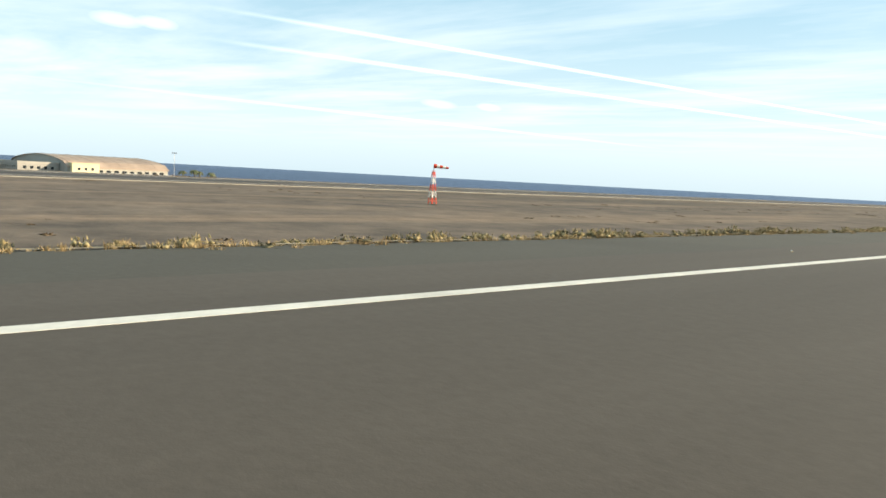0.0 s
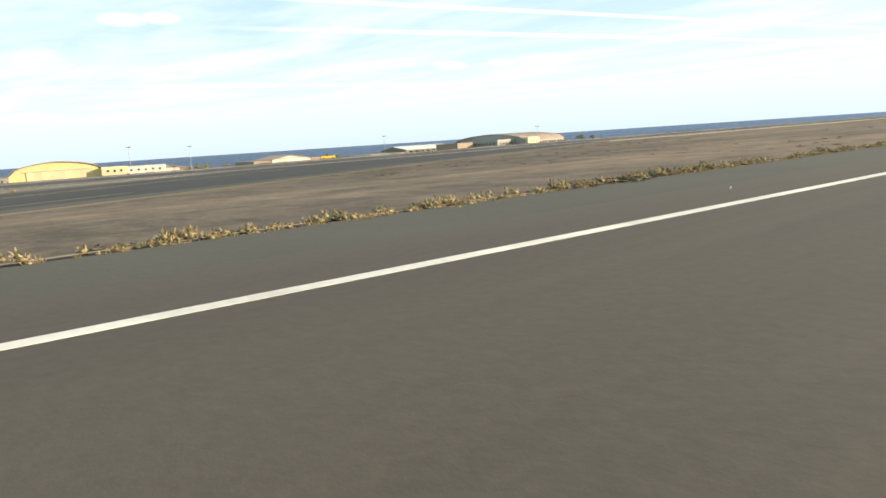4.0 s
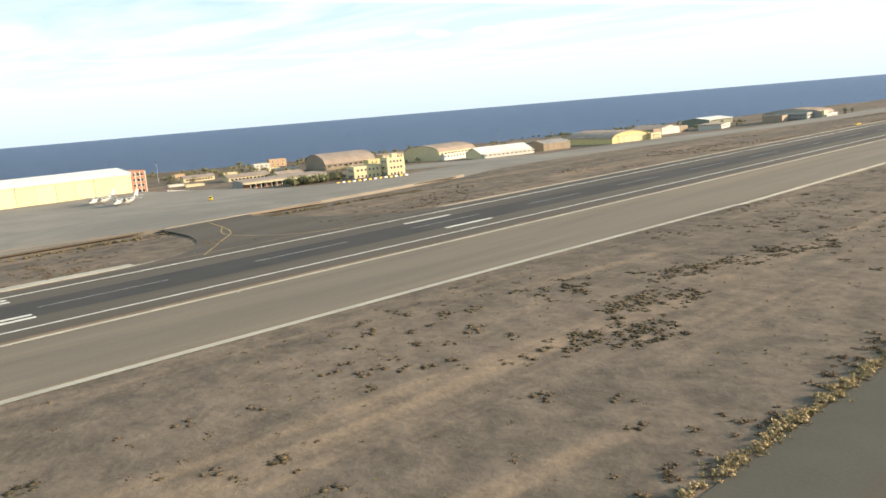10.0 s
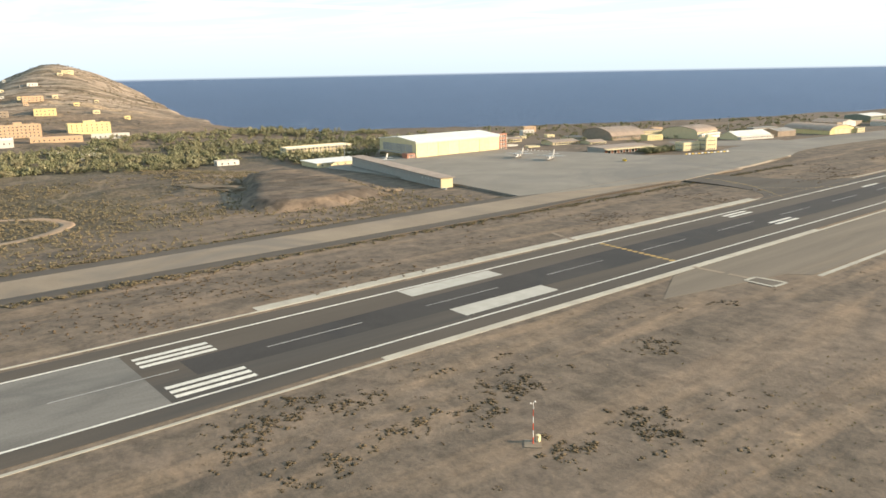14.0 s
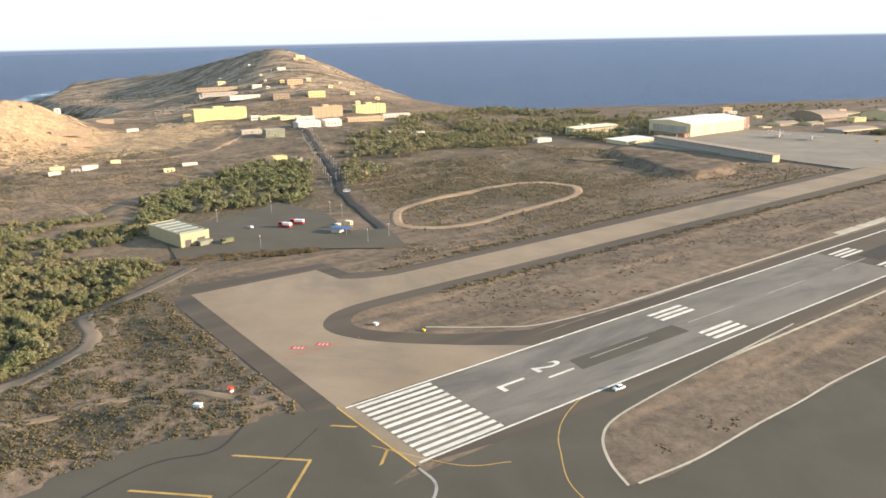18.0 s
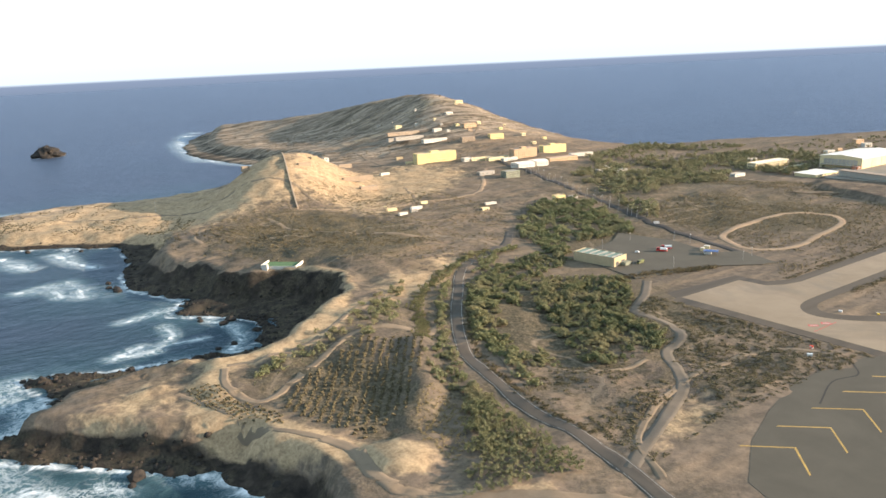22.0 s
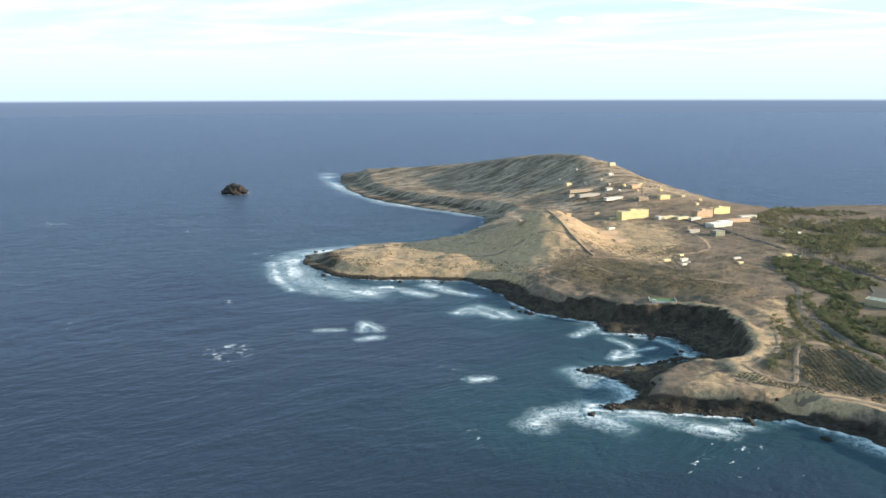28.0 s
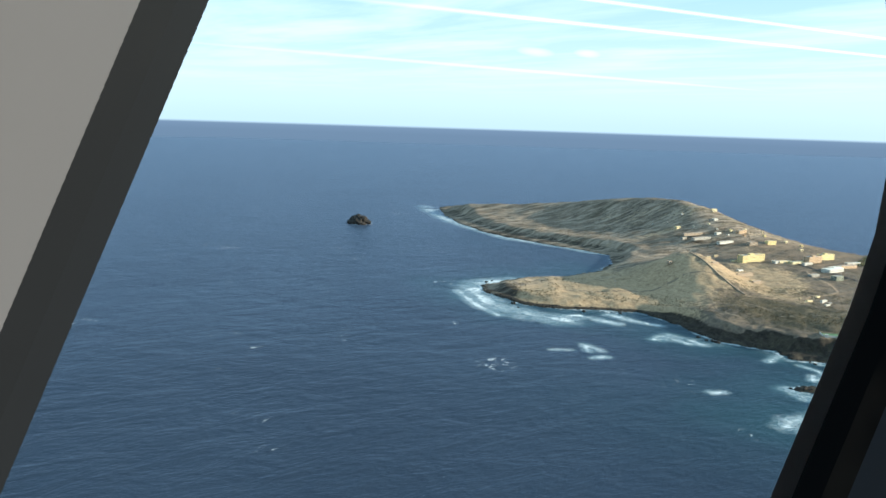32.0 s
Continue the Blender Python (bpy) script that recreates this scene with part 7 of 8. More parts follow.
def vehicle(name, x, y, z, turn, paint_mat, label, category="car", length=4.4, width=1.75, high=1.5, cab=(0.30, 0.86), bonnet=0.62, load=None):
    ob = thing(name, x, y, z, turn, label, category)
    L, hw = length, width / 2
    bm = bmesh.new()
    prism(bm, [(-L / 2, 0.32), (L / 2, 0.32), (L / 2, high * bonnet * 0.85), (L / 2 - 0.12, high * bonnet), (-L / 2 + 0.08, high * bonnet), (-L / 2, high * bonnet * 0.8)], -hw, hw, "y")
    bmesh.ops.bevel(bm, geom=bm.edges[:], offset=0.06, segments=2, affect="EDGES")
    part("body", bm, paint_mat, ob)
    a, b = -L / 2 + L * (1 - cab[1]), -L / 2 + L * (1 - cab[0]) + L * 0.02
    bm = bmesh.new()
    prism(bm, [(a, high * bonnet), (b, high * bonnet), (b - 0.45, high), (a + 0.25, high)], -hw + 0.08, hw - 0.08, "y")
    bmesh.ops.bevel(bm, geom=bm.edges[:], offset=0.05, segments=2, affect="EDGES")
    part("cabin", bm, paint_mat, ob)
    for s in (-1, 1):
        bm = bmesh.new()
        prism(bm, [(a + 0.22, high * bonnet + 0.06), (b - 0.16, high * bonnet + 0.06), (b - 0.5, high - 0.1), (a + 0.36, high - 0.1)], s * (hw - 0.085), s * (hw - 0.06), "y")
        part("side_window", bm, GLASS_DARK, ob)
        boxed("headlight", (L / 2 - 0.03, s * hw * 0.7 - 0.14, 0.6, L / 2 + 0.02, s * hw * 0.7 + 0.14, 0.78), LAMP_GLASS, ob)
        boxed("tail_light", (-L / 2 - 0.02, s * hw * 0.75 - 0.1, 0.6, -L / 2 + 0.03, s * hw * 0.75 + 0.1, 0.85), RED_PAINT, ob)
    bm = bmesh.new()
    prism(bm, [(b - 0.04, high * bonnet + 0.05), (b + 0.01, high * bonnet + 0.05), (b - 0.40, high - 0.06), (b - 0.45, high - 0.06)], -hw + 0.2, hw - 0.2, "y")
    part("windscreen", bm, GLASS_DARK, ob)
    for wx in (-L * 0.31, L * 0.31):
        for wy in (-hw + 0.08, hw - 0.08):
            wheel(ob, wx, wy, 0.32 if length < 6 else 0.5, 0.2)
    if load:
        boxed("load_body", (-L / 2 + 0.1, -hw, high * 0.45, -L / 2 + L * (1 - cab[1]) - 0.1, hw, load[0]), load[1], ob)
    return ob


vehicle("car", 184.5, 3704.5, 0.02, 84, CAR_WHITE, "white car parked on the runway shoulder", length=4.6, high=1.6)
vehicle("pickup_truck", 247, 2554, 0.0, 70, CAR_YELLOW, "yellow airfield pickup with a white cabin", "truck", 5.4, 1.9, 1.8, (0.2, 0.55))
vehicle("van", 424, 3011, -1.2, 150, CAR_YELLOW, "yellow airfield van on the apron", "van", 5.2, 1.9, 2.1, (0.12, 0.9))
vehicle("car", 493, 3709, 0.8, 20, CAR_WHITE, "small white car in the yard", length=4.2)
for x, y, t, lab in ((481, 3690, 25, "red fire truck with a white tank"), (484, 3680, 40, "red fire truck with a pale rear body")):
    vehicle("fire_truck", x, y, 0.8, t, CAR_RED, lab, "truck", 9.5, 2.6, 3.2, (0.03, 0.34), 0.5, (3.1, CAR_WHITE))
vehicle("army_truck", 467, 3735, 0.8, 100, CAR_GREEN, "olive lorry parked by the fire house", "truck", 8.2, 2.5, 3.0, (0.04, 0.32), 0.5, (2.8, CAR_GREEN))
vehicle("van", 564, 3597, ground_z(564, 3597) + 0.1, 60, CAR_WHITE, "white van at the end of the avenue", "van", 5.6, 2.0, 2.4, (0.1, 0.94))
vehicle("truck", 470, 2640, ground_z(470, 2640) + 0.3, 150, CAR_WHITE, "white truck beside the grey shed", "truck", 8.0, 2.4, 3.0, (0.04, 0.3), 0.5, (2.8, CAR_WHITE))

kiosk = thing("guard_kiosk", 447, 3670, 0.75, 30, "guard kiosk with a blue and yellow awning", "kiosk")
boxed("wall", (-3, -2.5, 0, 3, 2.5, 2.8), WHITE_WALL, kiosk)
boxed("awning", (-9, -4, 2.9, 3.4, 4, 3.15), CAR_BLUE, kiosk)
boxed("awning_edge", (-9.1, -4.2, 2.75, 3.5, -3.7, 3.2), KERB_YELLOW, kiosk)
for x, y in ((-8.6, -3.6), (-8.6, 3.6), (-4, 3.6)):
    boxed("post", (x - 0.08, y - 0.08, 0, x + 0.08, y + 0.08, 2.9), METAL, kiosk)
for x, y, w in ((459, 3655, 5), (457, 3664, 3)):
    c = thing("container", x, y, 0.75, 20, "small pale container beside the kiosk", "container")
    boxed("body", (-w / 2, -1.3, 0, w / 2, 1.3, 2.6), CREAM, c)
    boxed("roof", (-w / 2 - 0.1, -1.4, 2.6, w / 2 + 0.1, 1.4, 2.75), ROOF_PALE, c)
    boxed("door", (-w / 2 - 0.04, -0.5, 0.1, -w / 2 - 0.005, 0.5, 2.1), DOOR_DARK, c)


def tube(bm, a, b, r0, r1=None, n=8):
    a, b = Vector(a), Vector(b)
    m = Matrix.Translation((a + b) / 2) @ (b - a).to_track_quat("Z", "Y").to_matrix().to_4x4()
    bmesh.ops.create_cone(bm, cap_ends=True, segments=n, radius1=r0, radius2=r0 if r1 is None else r1, depth=(b - a).length, matrix=m)


def lamp_mast(x, y, high, heads, label, name="lamp_mast", z=None, group=""):
    ob = thing(name, x, y, ground_z(x, y) if z is None else z, 0, label, "lamp", group)
    bm = bmesh.new()
    tube(bm, (0, 0, -0.5), (0, 0, high), 0.16 + high * 0.004, 0.09)
    part("pole", bm, METAL, ob)
    if heads > 1:
        bm = bmesh.new()
        tube(bm, (-0.9, -1.2, high - 0.1), (0.9, 1.2, high - 0.1), 0.09)
        part("cross_bar", bm, METAL, ob)
    for i in range(heads):
        s = (i - (heads - 1) / 2) * 0.8
        boxed("lamp_head", (s * 0.75 - 0.25, s - 0.25, high - 0.05, s * 0.75 + 0.25, s + 0.25, high + 0.35), DARK_METAL if heads > 1 else LAMP_GLASS, ob)
    return ob


for x, y, top in ((470, 2658, 9.8), (470, 2551, 11.6), (480, 2510, 10.1), (490, 2350, 9.4), (430, 2241, 9.6), (540, 2656, 14.1), (700, 2933, 12.9)):
    lamp_mast(x, y, top - ground_z(x, y), 3, "tall steel floodlight mast with three lamps", group="floodlight masts of the base")
pole = lamp_mast(632, 3161, 23.5, 2, "very tall grey steel mast beside the apron", z=-5.4)
for i in range(7):
    boxed("foot_block", (-1.0 + i * 0 - 0.5, -9 + 3 * i - 1.2, 0, 0.5, -9 + 3 * i + 1.2, 1.0), KERB_YELLOW if i % 2 else KERB_WHITE, pole)
first = None
for i in range(17):
    for s in (-5.5, 5.5):
        u = i / 16
        x, y = 590 + (930 - 590) * u + s * 0.45, 3590 + (3450 - 3590) * u + s
        if first is None:
            first = lamp_mast(x, y, 8.5, 1, "slim grey avenue lamp post", "street_lamp", group="lamp posts of the avenue")
        else:
            copy_thing(first, Matrix.Translation(V(x, y, ground_z(x, y))))
for x, y in ((529, 3678), (503, 3645), (526, 3719), (440, 3725), (416, 3651), (413, 3668), (484, 3646), (614, 3579)):
    copy_thing(first, Matrix.Translation(V(x, y, ground_z(x, y))))
lamp_mast(1130, 3961, 16, 1, "lone slim radio mast on the headland", "radio_mast")

# low runway lights
light = thing("runway_light", 74, 2804, 0.01, 0, "low runway edge light with a glass top", "light", "runway edge lights")
for nm, r0, r1, z0, z1, mat in (("base", 0.16, 0.13, 0, 0.06, KERB_YELLOW), ("stem", 0.05, 0.05, 0.06, 0.18, METAL), ("lens", 0.10, 0.07, 0.18, 0.32, LAMP_GLASS)):
    bm = bmesh.new()
    tube(bm, (0, 0, z0 * 0.45), (0, 0, z1 * 0.45), r0 * 0.7, r1 * 0.7, 12)
    part(nm, bm, mat, light)
spots = [(72, 2787), (69, 2772), (101, 2762), (94, 2760), (66, 2771), (164, 3404), (155, 3404), (146, 3404), (252, 2976), (294, 3046), (284, 3750), (224, 3713), (209, 3713), (195, 3714), (162, 3402), (160, 2488), (134, 3392)]
spots += [(245.5, 3700 - 60 * i) for i in range(1, 22)] + [(27, 2300 + 60 * i) for i in range(8)] + [(174.5, 3660 - 60 * i) for i in range(20)]
for x, y in spots:
    copy_thing(light, Matrix.Translation(V(x, y, 0.02)))

for x, y, t, w in ((116, 2763, 60, 4.6), (60, 2744.5, 12, 4.4), (100, 2765, 60, 3.0), (48, 2779, 40, 1.6)):
    sg = thing("taxiway_sign", x, y, 0, t, "black taxiway guidance sign on short legs" if w > 2 else "red taxiway sign board on short legs", "sign")
    boxed("board", (-0.18, -w / 2, 0.25, 0.18, w / 2, 1.25), SIGN_BLACK if w > 2 else RED_PAINT, sg)
    boxed("rim", (-0.2, -w / 2 - 0.06, 1.25, 0.2, w / 2 + 0.06, 1.33), DARK_METAL, sg)
    for k in (-0.35, 0.35):
        boxed("leg", (-0.05, w * k - 0.05, -0.1, 0.05, w * k + 0.05, 0.25), METAL, sg)

# windsock tower
sock = thing("windsock", 96, 2338, -0.1, 0, "red and white windsock on a lattice tower", "windsock")
for i in range(5):
    bm = bmesh.new()
    for sx, sy in ((-1, -1), (1, -1), (1, 1), (-1, 1)):
        w0, w1 = 0.5 * (1 - i * 0.14), 0.5 * (1 - (i + 1) * 0.14)
        tube(bm, (sx * w0, sy * w0, i * 1.1), (sx * w1, sy * w1, i * 1.1 + 1.1), 0.06)
        tube(bm, (sx * w0, sy * w0, i * 1.1), (-sy * w1, sx * w1, i * 1.1 + 1.1), 0.035)
    part("lattice_section", bm, RED_PAINT if i % 2 == 0 else KERB_WHITE, sock)
bm = bmesh.new()
tube(bm, (0, 0, 5.4), (0, 0, 6.6), 0.05)
part("pivot_pole", bm, METAL, sock)
for i in range(5):
    bm = bmesh.new()
    d = Vector((-0.62, -0.75, -0.1))
    p = Vector((0, 0, 6.3))
    tube(bm, p + d * i * 0.5, p + d * (i + 1) * 0.5, 0.36 - i * 0.04, 0.36 - (i + 1) * 0.04, 12)
    part("sock_band", bm, RED_PAINT if i % 2 == 0 else KERB_WHITE, sock)
bm = bmesh.new()
bmesh.ops.create_circle(bm, cap_ends=True, radius=1.3, segments=20, matrix=Matrix.Translation((0, 0, 0.14)))
part("concrete_foot", bm, CONCRETE, sock)

# instruments beyond the stopway
marker = thing("marker_hut", 270, 3811, ground_z(270, 3811), 20, "red and white chequered instrument hut", "hut")
for i in range(2):
    for j in range(2):
        boxed("panel", (-1.5 + 1.5 * i, -1.2, 1.3 * j, 1.5 * i, 1.2, 1.3 + 1.3 * j), RED_PAINT if (i + j) % 2 else KERB_WHITE, marker)
boxed("roof", (-1.7, -1.4, 2.6, 1.7, 1.4, 2.8), RED_PAINT, marker)
marker.scale = (0.62, 0.62, 0.62)
cab = thing("white_cabin", 263, 3825, ground_z(263, 3825), 35, "white instrument cabin with a sloping roof", "hut")
boxed("wall", (-2.2, -1.4, 0, 2.2, 1.4, 2.4), CAR_WHITE, cab)
bm = bmesh.new()
prism(bm, [(-2.4, 2.4), (2.4, 2.4), (2.4, 2.6), (-2.4, 3.1)], -1.6, 1.6, "y")
part("roof", bm, CAR_WHITE, cab)
bm = bmesh.new()
tube(bm, (2.8, 0, 0), (2.8, 0, 4.5), 0.06)
part("aerial", bm, METAL, cab)
cab.scale = (0.6, 0.6, 0.6)
lit = thing("white_cabin", 292, 3737, -0.05, 10, "low white equipment box on the island", "box")
boxed("wall", (-1.5, -1, 0, 1.5, 1, 1.2), CAR_WHITE, lit)
boxed("lid", (-1.6, -1.1, 1.2, 1.6, 1.1, 1.35), CAR_WHITE, lit)
lit.scale = (0.7, 0.7, 0.7)
yb = thing("yellow_box", 273, 3725, -0.05, 0, "low yellow equipment box on the island", "box")
boxed("wall", (-1, -0.6, 0, 1, 0.6, 0.9), CAR_YELLOW, yb)
boxed("lid", (-1.1, -0.7, 0.9, 1.1, 0.7, 1.0), CAR_YELLOW, yb)
yb.scale = (0.7, 0.7, 0.7)
frang = thing("glide_mast", 116, 3439, -0.1, 0, "small red and white instrument mast and cabin", "mast")
for i in range(6):
    bm = bmesh.new()
    tube(bm, (0, 0, 1.6 * i), (0, 0, 1.6 * i + 1.6), 0.11 - 0.01 * i, 0.10 - 0.01 * i)
    part("mast_section", bm, KERB_WHITE if i % 2 else RED_PAINT, frang)
boxed("cabin", (-0.35, -2.0, 0.1, 0.35, -1.3, 1.5), CREAM, frang)
boxed("cabin_roof", (-0.4, -2.05, 1.5, 0.4, -1.25, 1.58), CREAM, frang)
for y in (-0.7, 0.6):
    boxed("dipole", (-0.12, y, 9.5, 0.12, y + 0.35, 9.7), KERB_WHITE, frang)
bm = bmesh.new()
prism(bm, [(-2.6, 0), (0, -2.6), (2.6, 0), (0, 2.6)], 0.0, 0.12, "z")
part("concrete_pad", bm, CONCRETE, frang)


# parked transport aircraft
def airplane(x, y, z, turn, label):
    ob = thing("transport_aircraft", x, y, z, turn, label, "aircraft", "aircraft parked on the apron")
    skin = paint("pale_aircraft_skin", (0.46, 0.44, 0.40), 0.45, 0.1)
    bm = bmesh.new()
    rings = []
    for s, r, h in ((-10.6, 0.25, 4.2), (-9, 0.6, 3.7), (-6, 1.1, 2.9), (-3, 1.4, 2.45), (4, 1.4, 2.4), (6.5, 1.35, 2.4), (8.6, 1.05, 2.2), (10, 0.6, 1.9), (10.7, 0.12, 1.75)):
        rings.append([bm.verts.new((s, math.cos(a * 0.5236) * r, h + math.sin(a * 0.5236) * r)) for a in range(12)])
    for lo, hi in zip(rings, rings[1:]):
        for a in range(12):
            bm.faces.new((lo[a], lo[(a + 1) % 12], hi[(a + 1) % 12], hi[a]))
    bm.faces.new(rings[0])
    bm.faces.new(rings[-1][::-1])
    part("fuselage", bm, skin, ob)
    for nm, pts, z0, z1 in (("wing", [(2.6, 0), (2.2, 5), (1.5, 12.9), (0.2, 12.9), (-0.4, 5), (-0.4, 0), (-0.4, -5), (0.2, -12.9), (1.5, -12.9), (2.2, -5)], 3.75, 4.05),
                            ("tailplane", [(-8.0, 0), (-9.0, 5), (-10.2, 5), (-10.4, 0), (-10.2, -5), (-9.0, -5)], 4.5, 4.68)):
        bm = bmesh.new()
        prism(bm, pts, z0, z1, "z")
        part(nm, bm, skin, ob)
    bm = bmesh.new()
    prism(bm, [(-6.6, 3.6), (-10.6, 4.2), (-11.6, 8.2), (-9.6, 8.2)], -0.16, 0.16, "y")
    part("tail_fin", bm, skin, ob)
    for s in (-1, 1):
        bm = bmesh.new()
        tube(bm, (-0.4, s * 3.6, 3.5), (4.2, s * 3.6, 3.5), 0.55, 0.42, 12)
        eng = part("engine", bm, skin, ob)
        bm = bmesh.new()
        for k in range(4):
            box(bm, 4.2, s * 3.6 - 0.1, 3.5 - 1.6 * (k < 2), 4.3, s * 3.6 + 0.1, 3.5 + 1.6 * (k >= 2))
        part("propeller", bm, DARK_METAL, eng)
        bm = bmesh.new()
        tube(bm, (0, s * 1.5 - 0.15, 0.5), (0, s * 1.5 + 0.15, 0.5), 0.5, None, 14)
        part("main_wheel", bm, RUBBER, ob)
        bm = bmesh.new()
        tube(bm, (0, s * 1.5, 0.5), (0, s * 1.3, 1.6), 0.3)
        part("gear_leg", bm, skin, ob)
    bm = bmesh.new()
    tube(bm, (7.6, -0.15, 0.35), (7.6, 0.15, 0.35), 0.35, None, 14)
    part("nose_wheel", bm, RUBBER, ob)
    bm = bmesh.new()
    tube(bm, (7.6, 0, 0.35), (7.6, 0, 1.6), 0.1)
    part("nose_leg", bm, skin, ob)
    boxed("cockpit_glass", (8.6, -0.8, 2.75, 9.3, 0.8, 3.15), GLASS_DARK, ob)
    return ob


for x, y, t in ((586, 3150, 118), (522, 3040, 116), (484, 3038, 118)):
    airplane(x, y, 0.75 - 0.016 * (x - 300), t, "pale twin-propeller transport aircraft with a tall tail")

# islet and rocks
def rock_mesh(seed, r, high, sub=3):
    bm = bmesh.new()
    bmesh.ops.create_icosphere(bm, subdivisions=sub, radius=1.0)
    for v in bm.verts:
        n = noise.fractal(v.co * 1.7 + Vector((seed, 0, 0)), 1.0, 2.0, 4)
        v.co = Vector((v.co.x * r[0], v.co.y * r[1], max(v.co.z, -0.4) * high)) * (1 + 0.32 * n)
    return bm


isle = part("islet", rock_mesh(8, (46, 36), 25, 5), ROCK)
for v in isle.data.vertices:
    v.co.z *= 1.15 - 0.35 * min(1.0, math.hypot(v.co.x, v.co.y) / (44 * K))
isle.location = V(2290, 3917, SEA - 1)
tagged(isle, "lone dark rocky islet in the sea", "rock")
dots = random.Random(5)
for i in range(46):
    line = [(-1, 0)]
    k = dots.randrange(3, 34)
    (ax, ay), (bx, by) = COAST[k], COAST[k + 1]
    u = dots.random()
    x, y = ax + (bx - ax) * u + dots.gauss(0, 9), ay + (by - ay) * u + dots.gauss(0, 9) + 3
    s = dots.uniform(1.5, 5.5)
    r = part("sea_rock", rock_mesh(i, (s, s * dots.uniform(0.6, 1)), s * 0.6, 2), ROCK)
    r.location = V(x, y, SEA + 0.1)
    tagged(r, "dark wet volcanic rock in the surf", "rock", "rocks along the shore")
# earth bank and mounds beside the long shed
for x, y, rx, ry, h, t, lab in ((455, 3250, 12, 5, 2.2, 30, "heap of rubble and earth"), (442, 3244, 9, 5, 2.0, 70, "heap of rubble and earth"), (545, 3330, 30, 6, 2.6, 40, "bare earth bank beside the track")):
    m = part("earth_mound", rock_mesh(x, (rx, ry), h * 1.6, 4), DIRT_ROAD)
    m.matrix_basis = Matrix.Translation(V(x, y, ground_z(x, y) - 0.4 * h)) @ Matrix.Rotation(radians(t), 4, "Z")
    tagged(m, lab, "mound")

# ---- the airliner from whose cabin the view is seen, standing where the flight ends ----
AIR_RED = paint("red_winglet_paint", (0.66, 0.02, 0.03), 0.25, 0.06)
AIR_WHITE = paint("white_wing_paint", (0.66, 0.66, 0.66), 0.3, 0.06)
# cabin plastic and panel colours are darkened to stand in for cabin shade
LINER_SHADED = paint("shaded_cabin_plastic", (0.10, 0.10, 0.11), 0.5, 0.05)
SEAL = paint("black_window_seal", (0.010, 0.011, 0.013), 0.45, 0.2)
PANEL_SHADED = paint("shaded_cabin_panel", (0.020, 0.016, 0.014), 0.6, 0.1)
_, ex, ey, ez, _, _, _ = PATH[-1]
liner = new("airliner")
sight = Vector((0.803, -0.568, -0.16)).normalized()
liner.matrix_basis = Matrix.Translation(V(ex, ey, ez)) @ Matrix.Rotation(radians(8), 4, sight) @ Matrix.Rotation(radians(16), 4, "X") @ Matrix.Rotation(radians(-1.5), 4, "Z")
tagged(liner, "airliner cabin section with a window and a red-tipped wing", "aircraft")


def ring_loop(hw, hh, r, cy, cz, n=7):
    """A rounded upright oblong, as (y, z) points."""
    pts = []
    for sy, sz, a0 in ((1, 1, 0), (-1, 1, 90), (-1, -1, 180), (1, -1, 270)):
        for i in range(n):
            a = radians(a0 + 90 * i / (n - 1))
            pts.append((cy + sy * (hw - r) + math.cos(a) * r, cz + sz * (hh - r) + math.sin(a) * r))
    return pts


def collar(name, x0, loop0, x1, loop1, mat, parent, label=""):
    """A band between two loops, given some thickness outwards."""
    bm = bmesh.new()
    a, b = [bm.verts.new((x0, y, z)) for y, z in loop0], [bm.verts.new((x1, y, z)) for y, z in loop1]
    for i in range(len(a)):
        j = (i + 1) % len(a)
        bm.faces.new((a[i], a[j], b[j], b[i]))
    ob = part(name, bm, mat, parent, label)
    for f in ob.data.polygons:
        f.use_smooth = True
    return ob


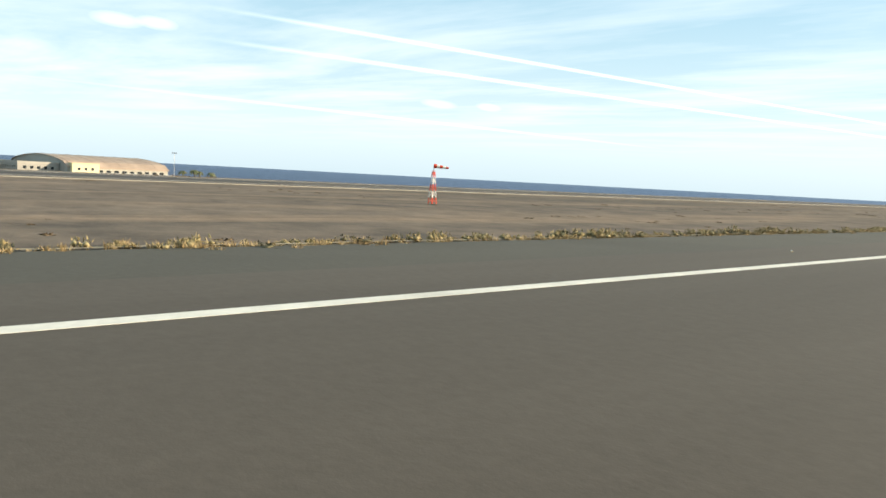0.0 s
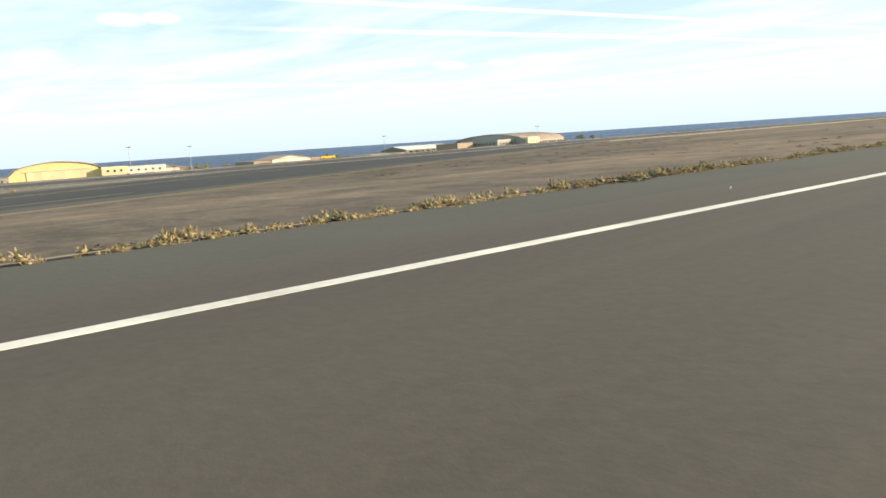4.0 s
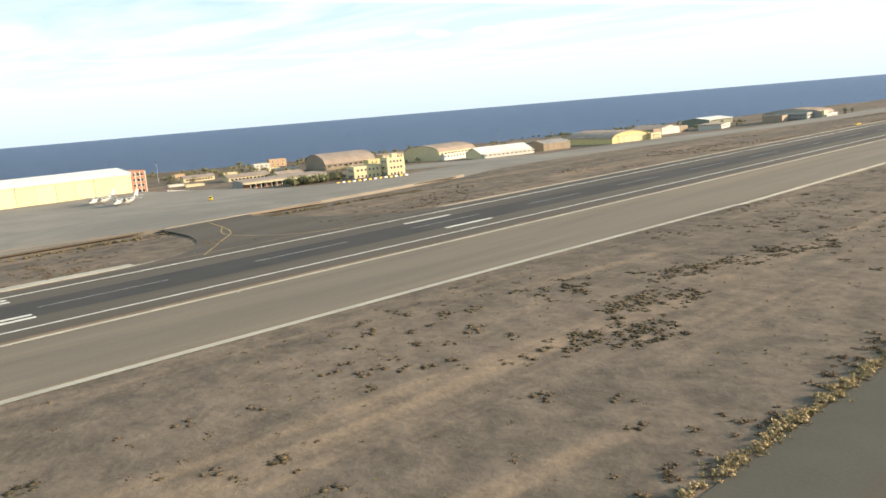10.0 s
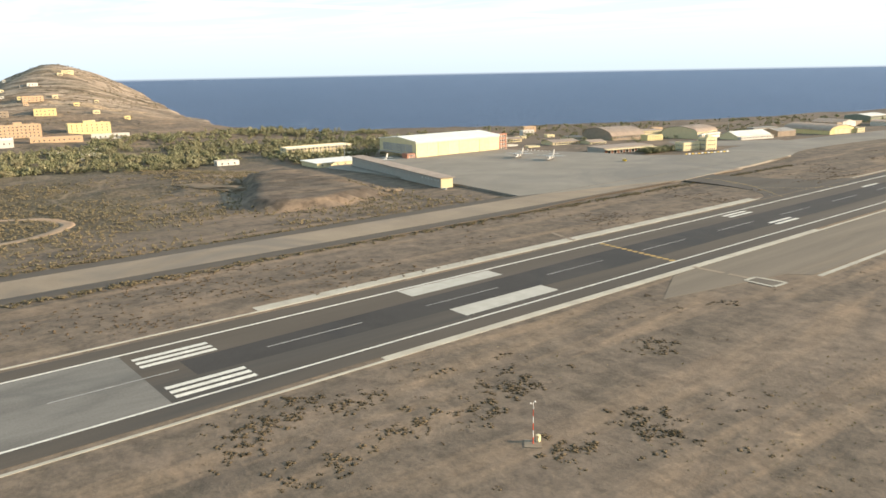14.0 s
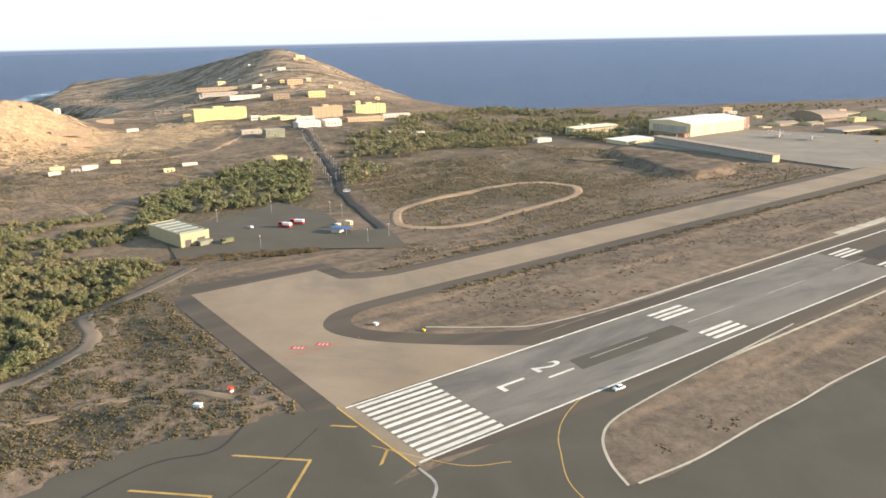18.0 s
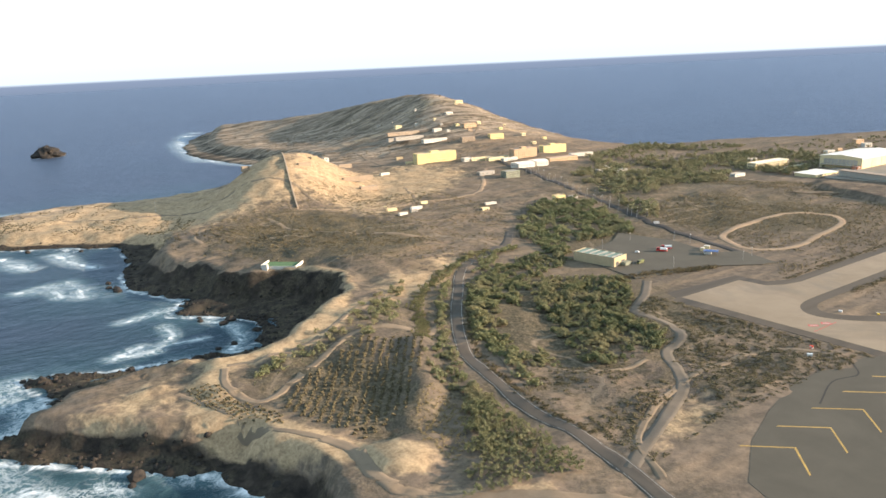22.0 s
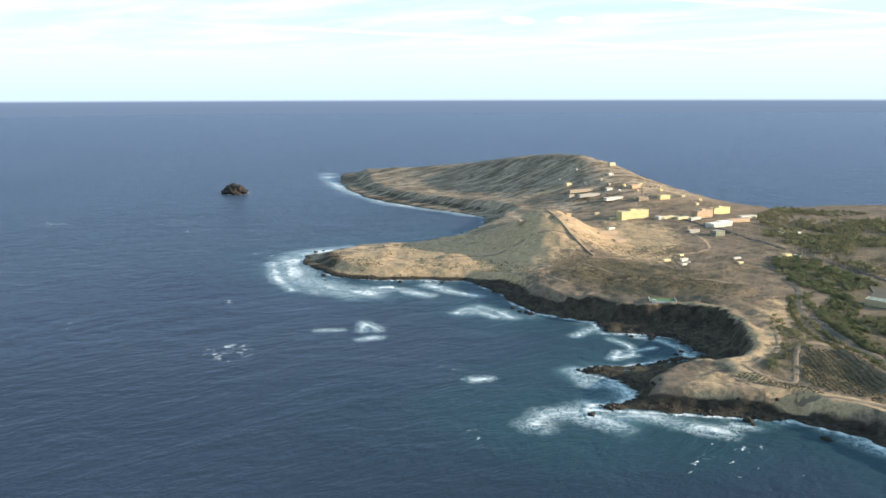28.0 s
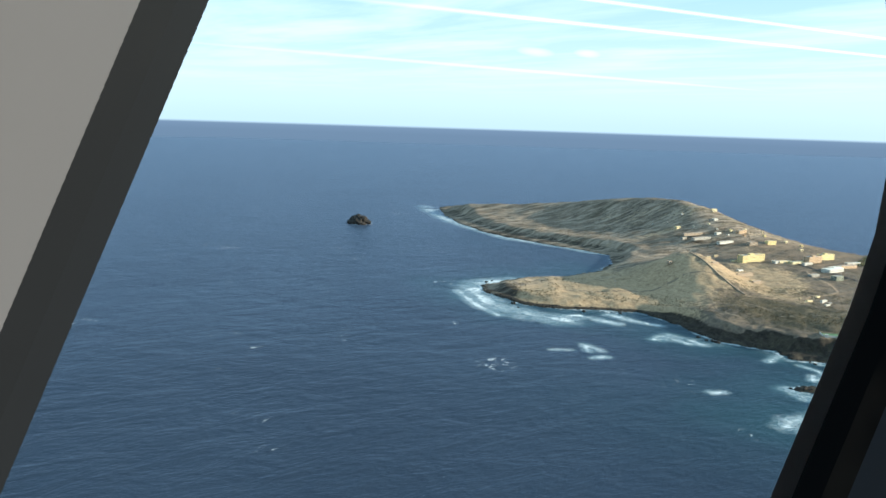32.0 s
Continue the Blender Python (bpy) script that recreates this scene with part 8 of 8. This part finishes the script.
CY, CZ = -0.287, -0.03
L0, L1, L2, L3, L4 = [ring_loop(w, h, r, CY, CZ) for w, h, r in ((0.228, 0.300, 0.20), (0.239, 0.313, 0.21), (0.250, 0.326, 0.22), (0.312, 0.385, 0.20), (0.324, 0.400, 0.205))]
collar("outer_seal", 0.262, L0, 0.250, L1, SEAL, liner, "black rubber window seal")
collar("inner_seal", 0.250, L1, 0.240, L2, SEAL, liner, "black rubber window seal")
# reveal, groove and side panel carry the cabin's shade in their colour
collar("window_reveal", 0.240, L2, 0.150, L3, LINER_SHADED, liner, "plastic window reveal coloured dark for cabin shade")
collar("reveal_groove", 0.150, L3, 0.158, L4, PANEL_SHADED, liner)
outer = ring_loop(1.5, 0.72, 0.03, 0.0, -0.25)
collar("side_panel", 0.158, L4, 0.135, outer, PANEL_SHADED, liner, "cabin side panel coloured dark for cabin shade")
collar("outer_skin", 0.275, L0, 0.33, ring_loop(1.5, 0.72, 0.03, 0.0, -0.25), AIR_WHITE, liner, "white fuselage skin")
# unseen shell and bulkhead, added to block sun from the window wall
bm = bmesh.new()
prism(bm, [(math.cos(radians(a)) * 1.78 - 1.5, math.sin(radians(a)) * 1.78 - 0.25) for a in range(24, 337, 12)] + [(math.cos(radians(a)) * 1.9 - 1.5, math.sin(radians(a)) * 1.9 - 0.25) for a in range(336, 23, -12)], -1.45, 3.2, "y")
part("cabin_shell", bm, LINER_SHADED, liner, "unseen curved cabin shell added to keep sun out")
boxed("front_bulkhead", (-3.2, 3.2, -2.0, 0.3, 3.3, 1.6), LINER_SHADED, liner)
bm = bmesh.new()
prism(bm, [(0.25, 7.6), (0.25, 1.9), (5.5, -0.6), (13.4, 0.2), (13.4, 1.7)], -1.15, -0.85, "z")
wing = part("wing", bm, AIR_WHITE, liner, "white swept wing")
for x in (4.5, 7.6, 10.4):
    bm = bmesh.new()
    tube(bm, (x, -0.6 - (x - 5) * 0.22, -1.35), (x, 2.2 - (x - 4) * 0.38, -1.3), 0.10, 0.26, 10)
    part("flap_fairing", bm, AIR_WHITE, wing)
for nm, pts in (("upper_winglet", [(1.6, -0.9), (0.2, -0.9), (-0.9, 1.7), (-0.3, 1.7)]), ("lower_winglet", [(1.4, -1.1), (0.3, -1.1), (-0.1, -1.9), (0.3, -1.9)])):
    bm = bmesh.new()
    prism(bm, pts, 13.4, 13.52, "x")
    tip = part(nm, bm, AIR_RED, liner, "red winglet blade")
for i in range(5):
    boxed("white_lettering_bar", (13.36, -0.15 - 0.12 * i, -0.3 + 0.36 * i, 13.39, 0.25 - 0.12 * i, -0.05 + 0.36 * i), CAR_WHITE, liner)
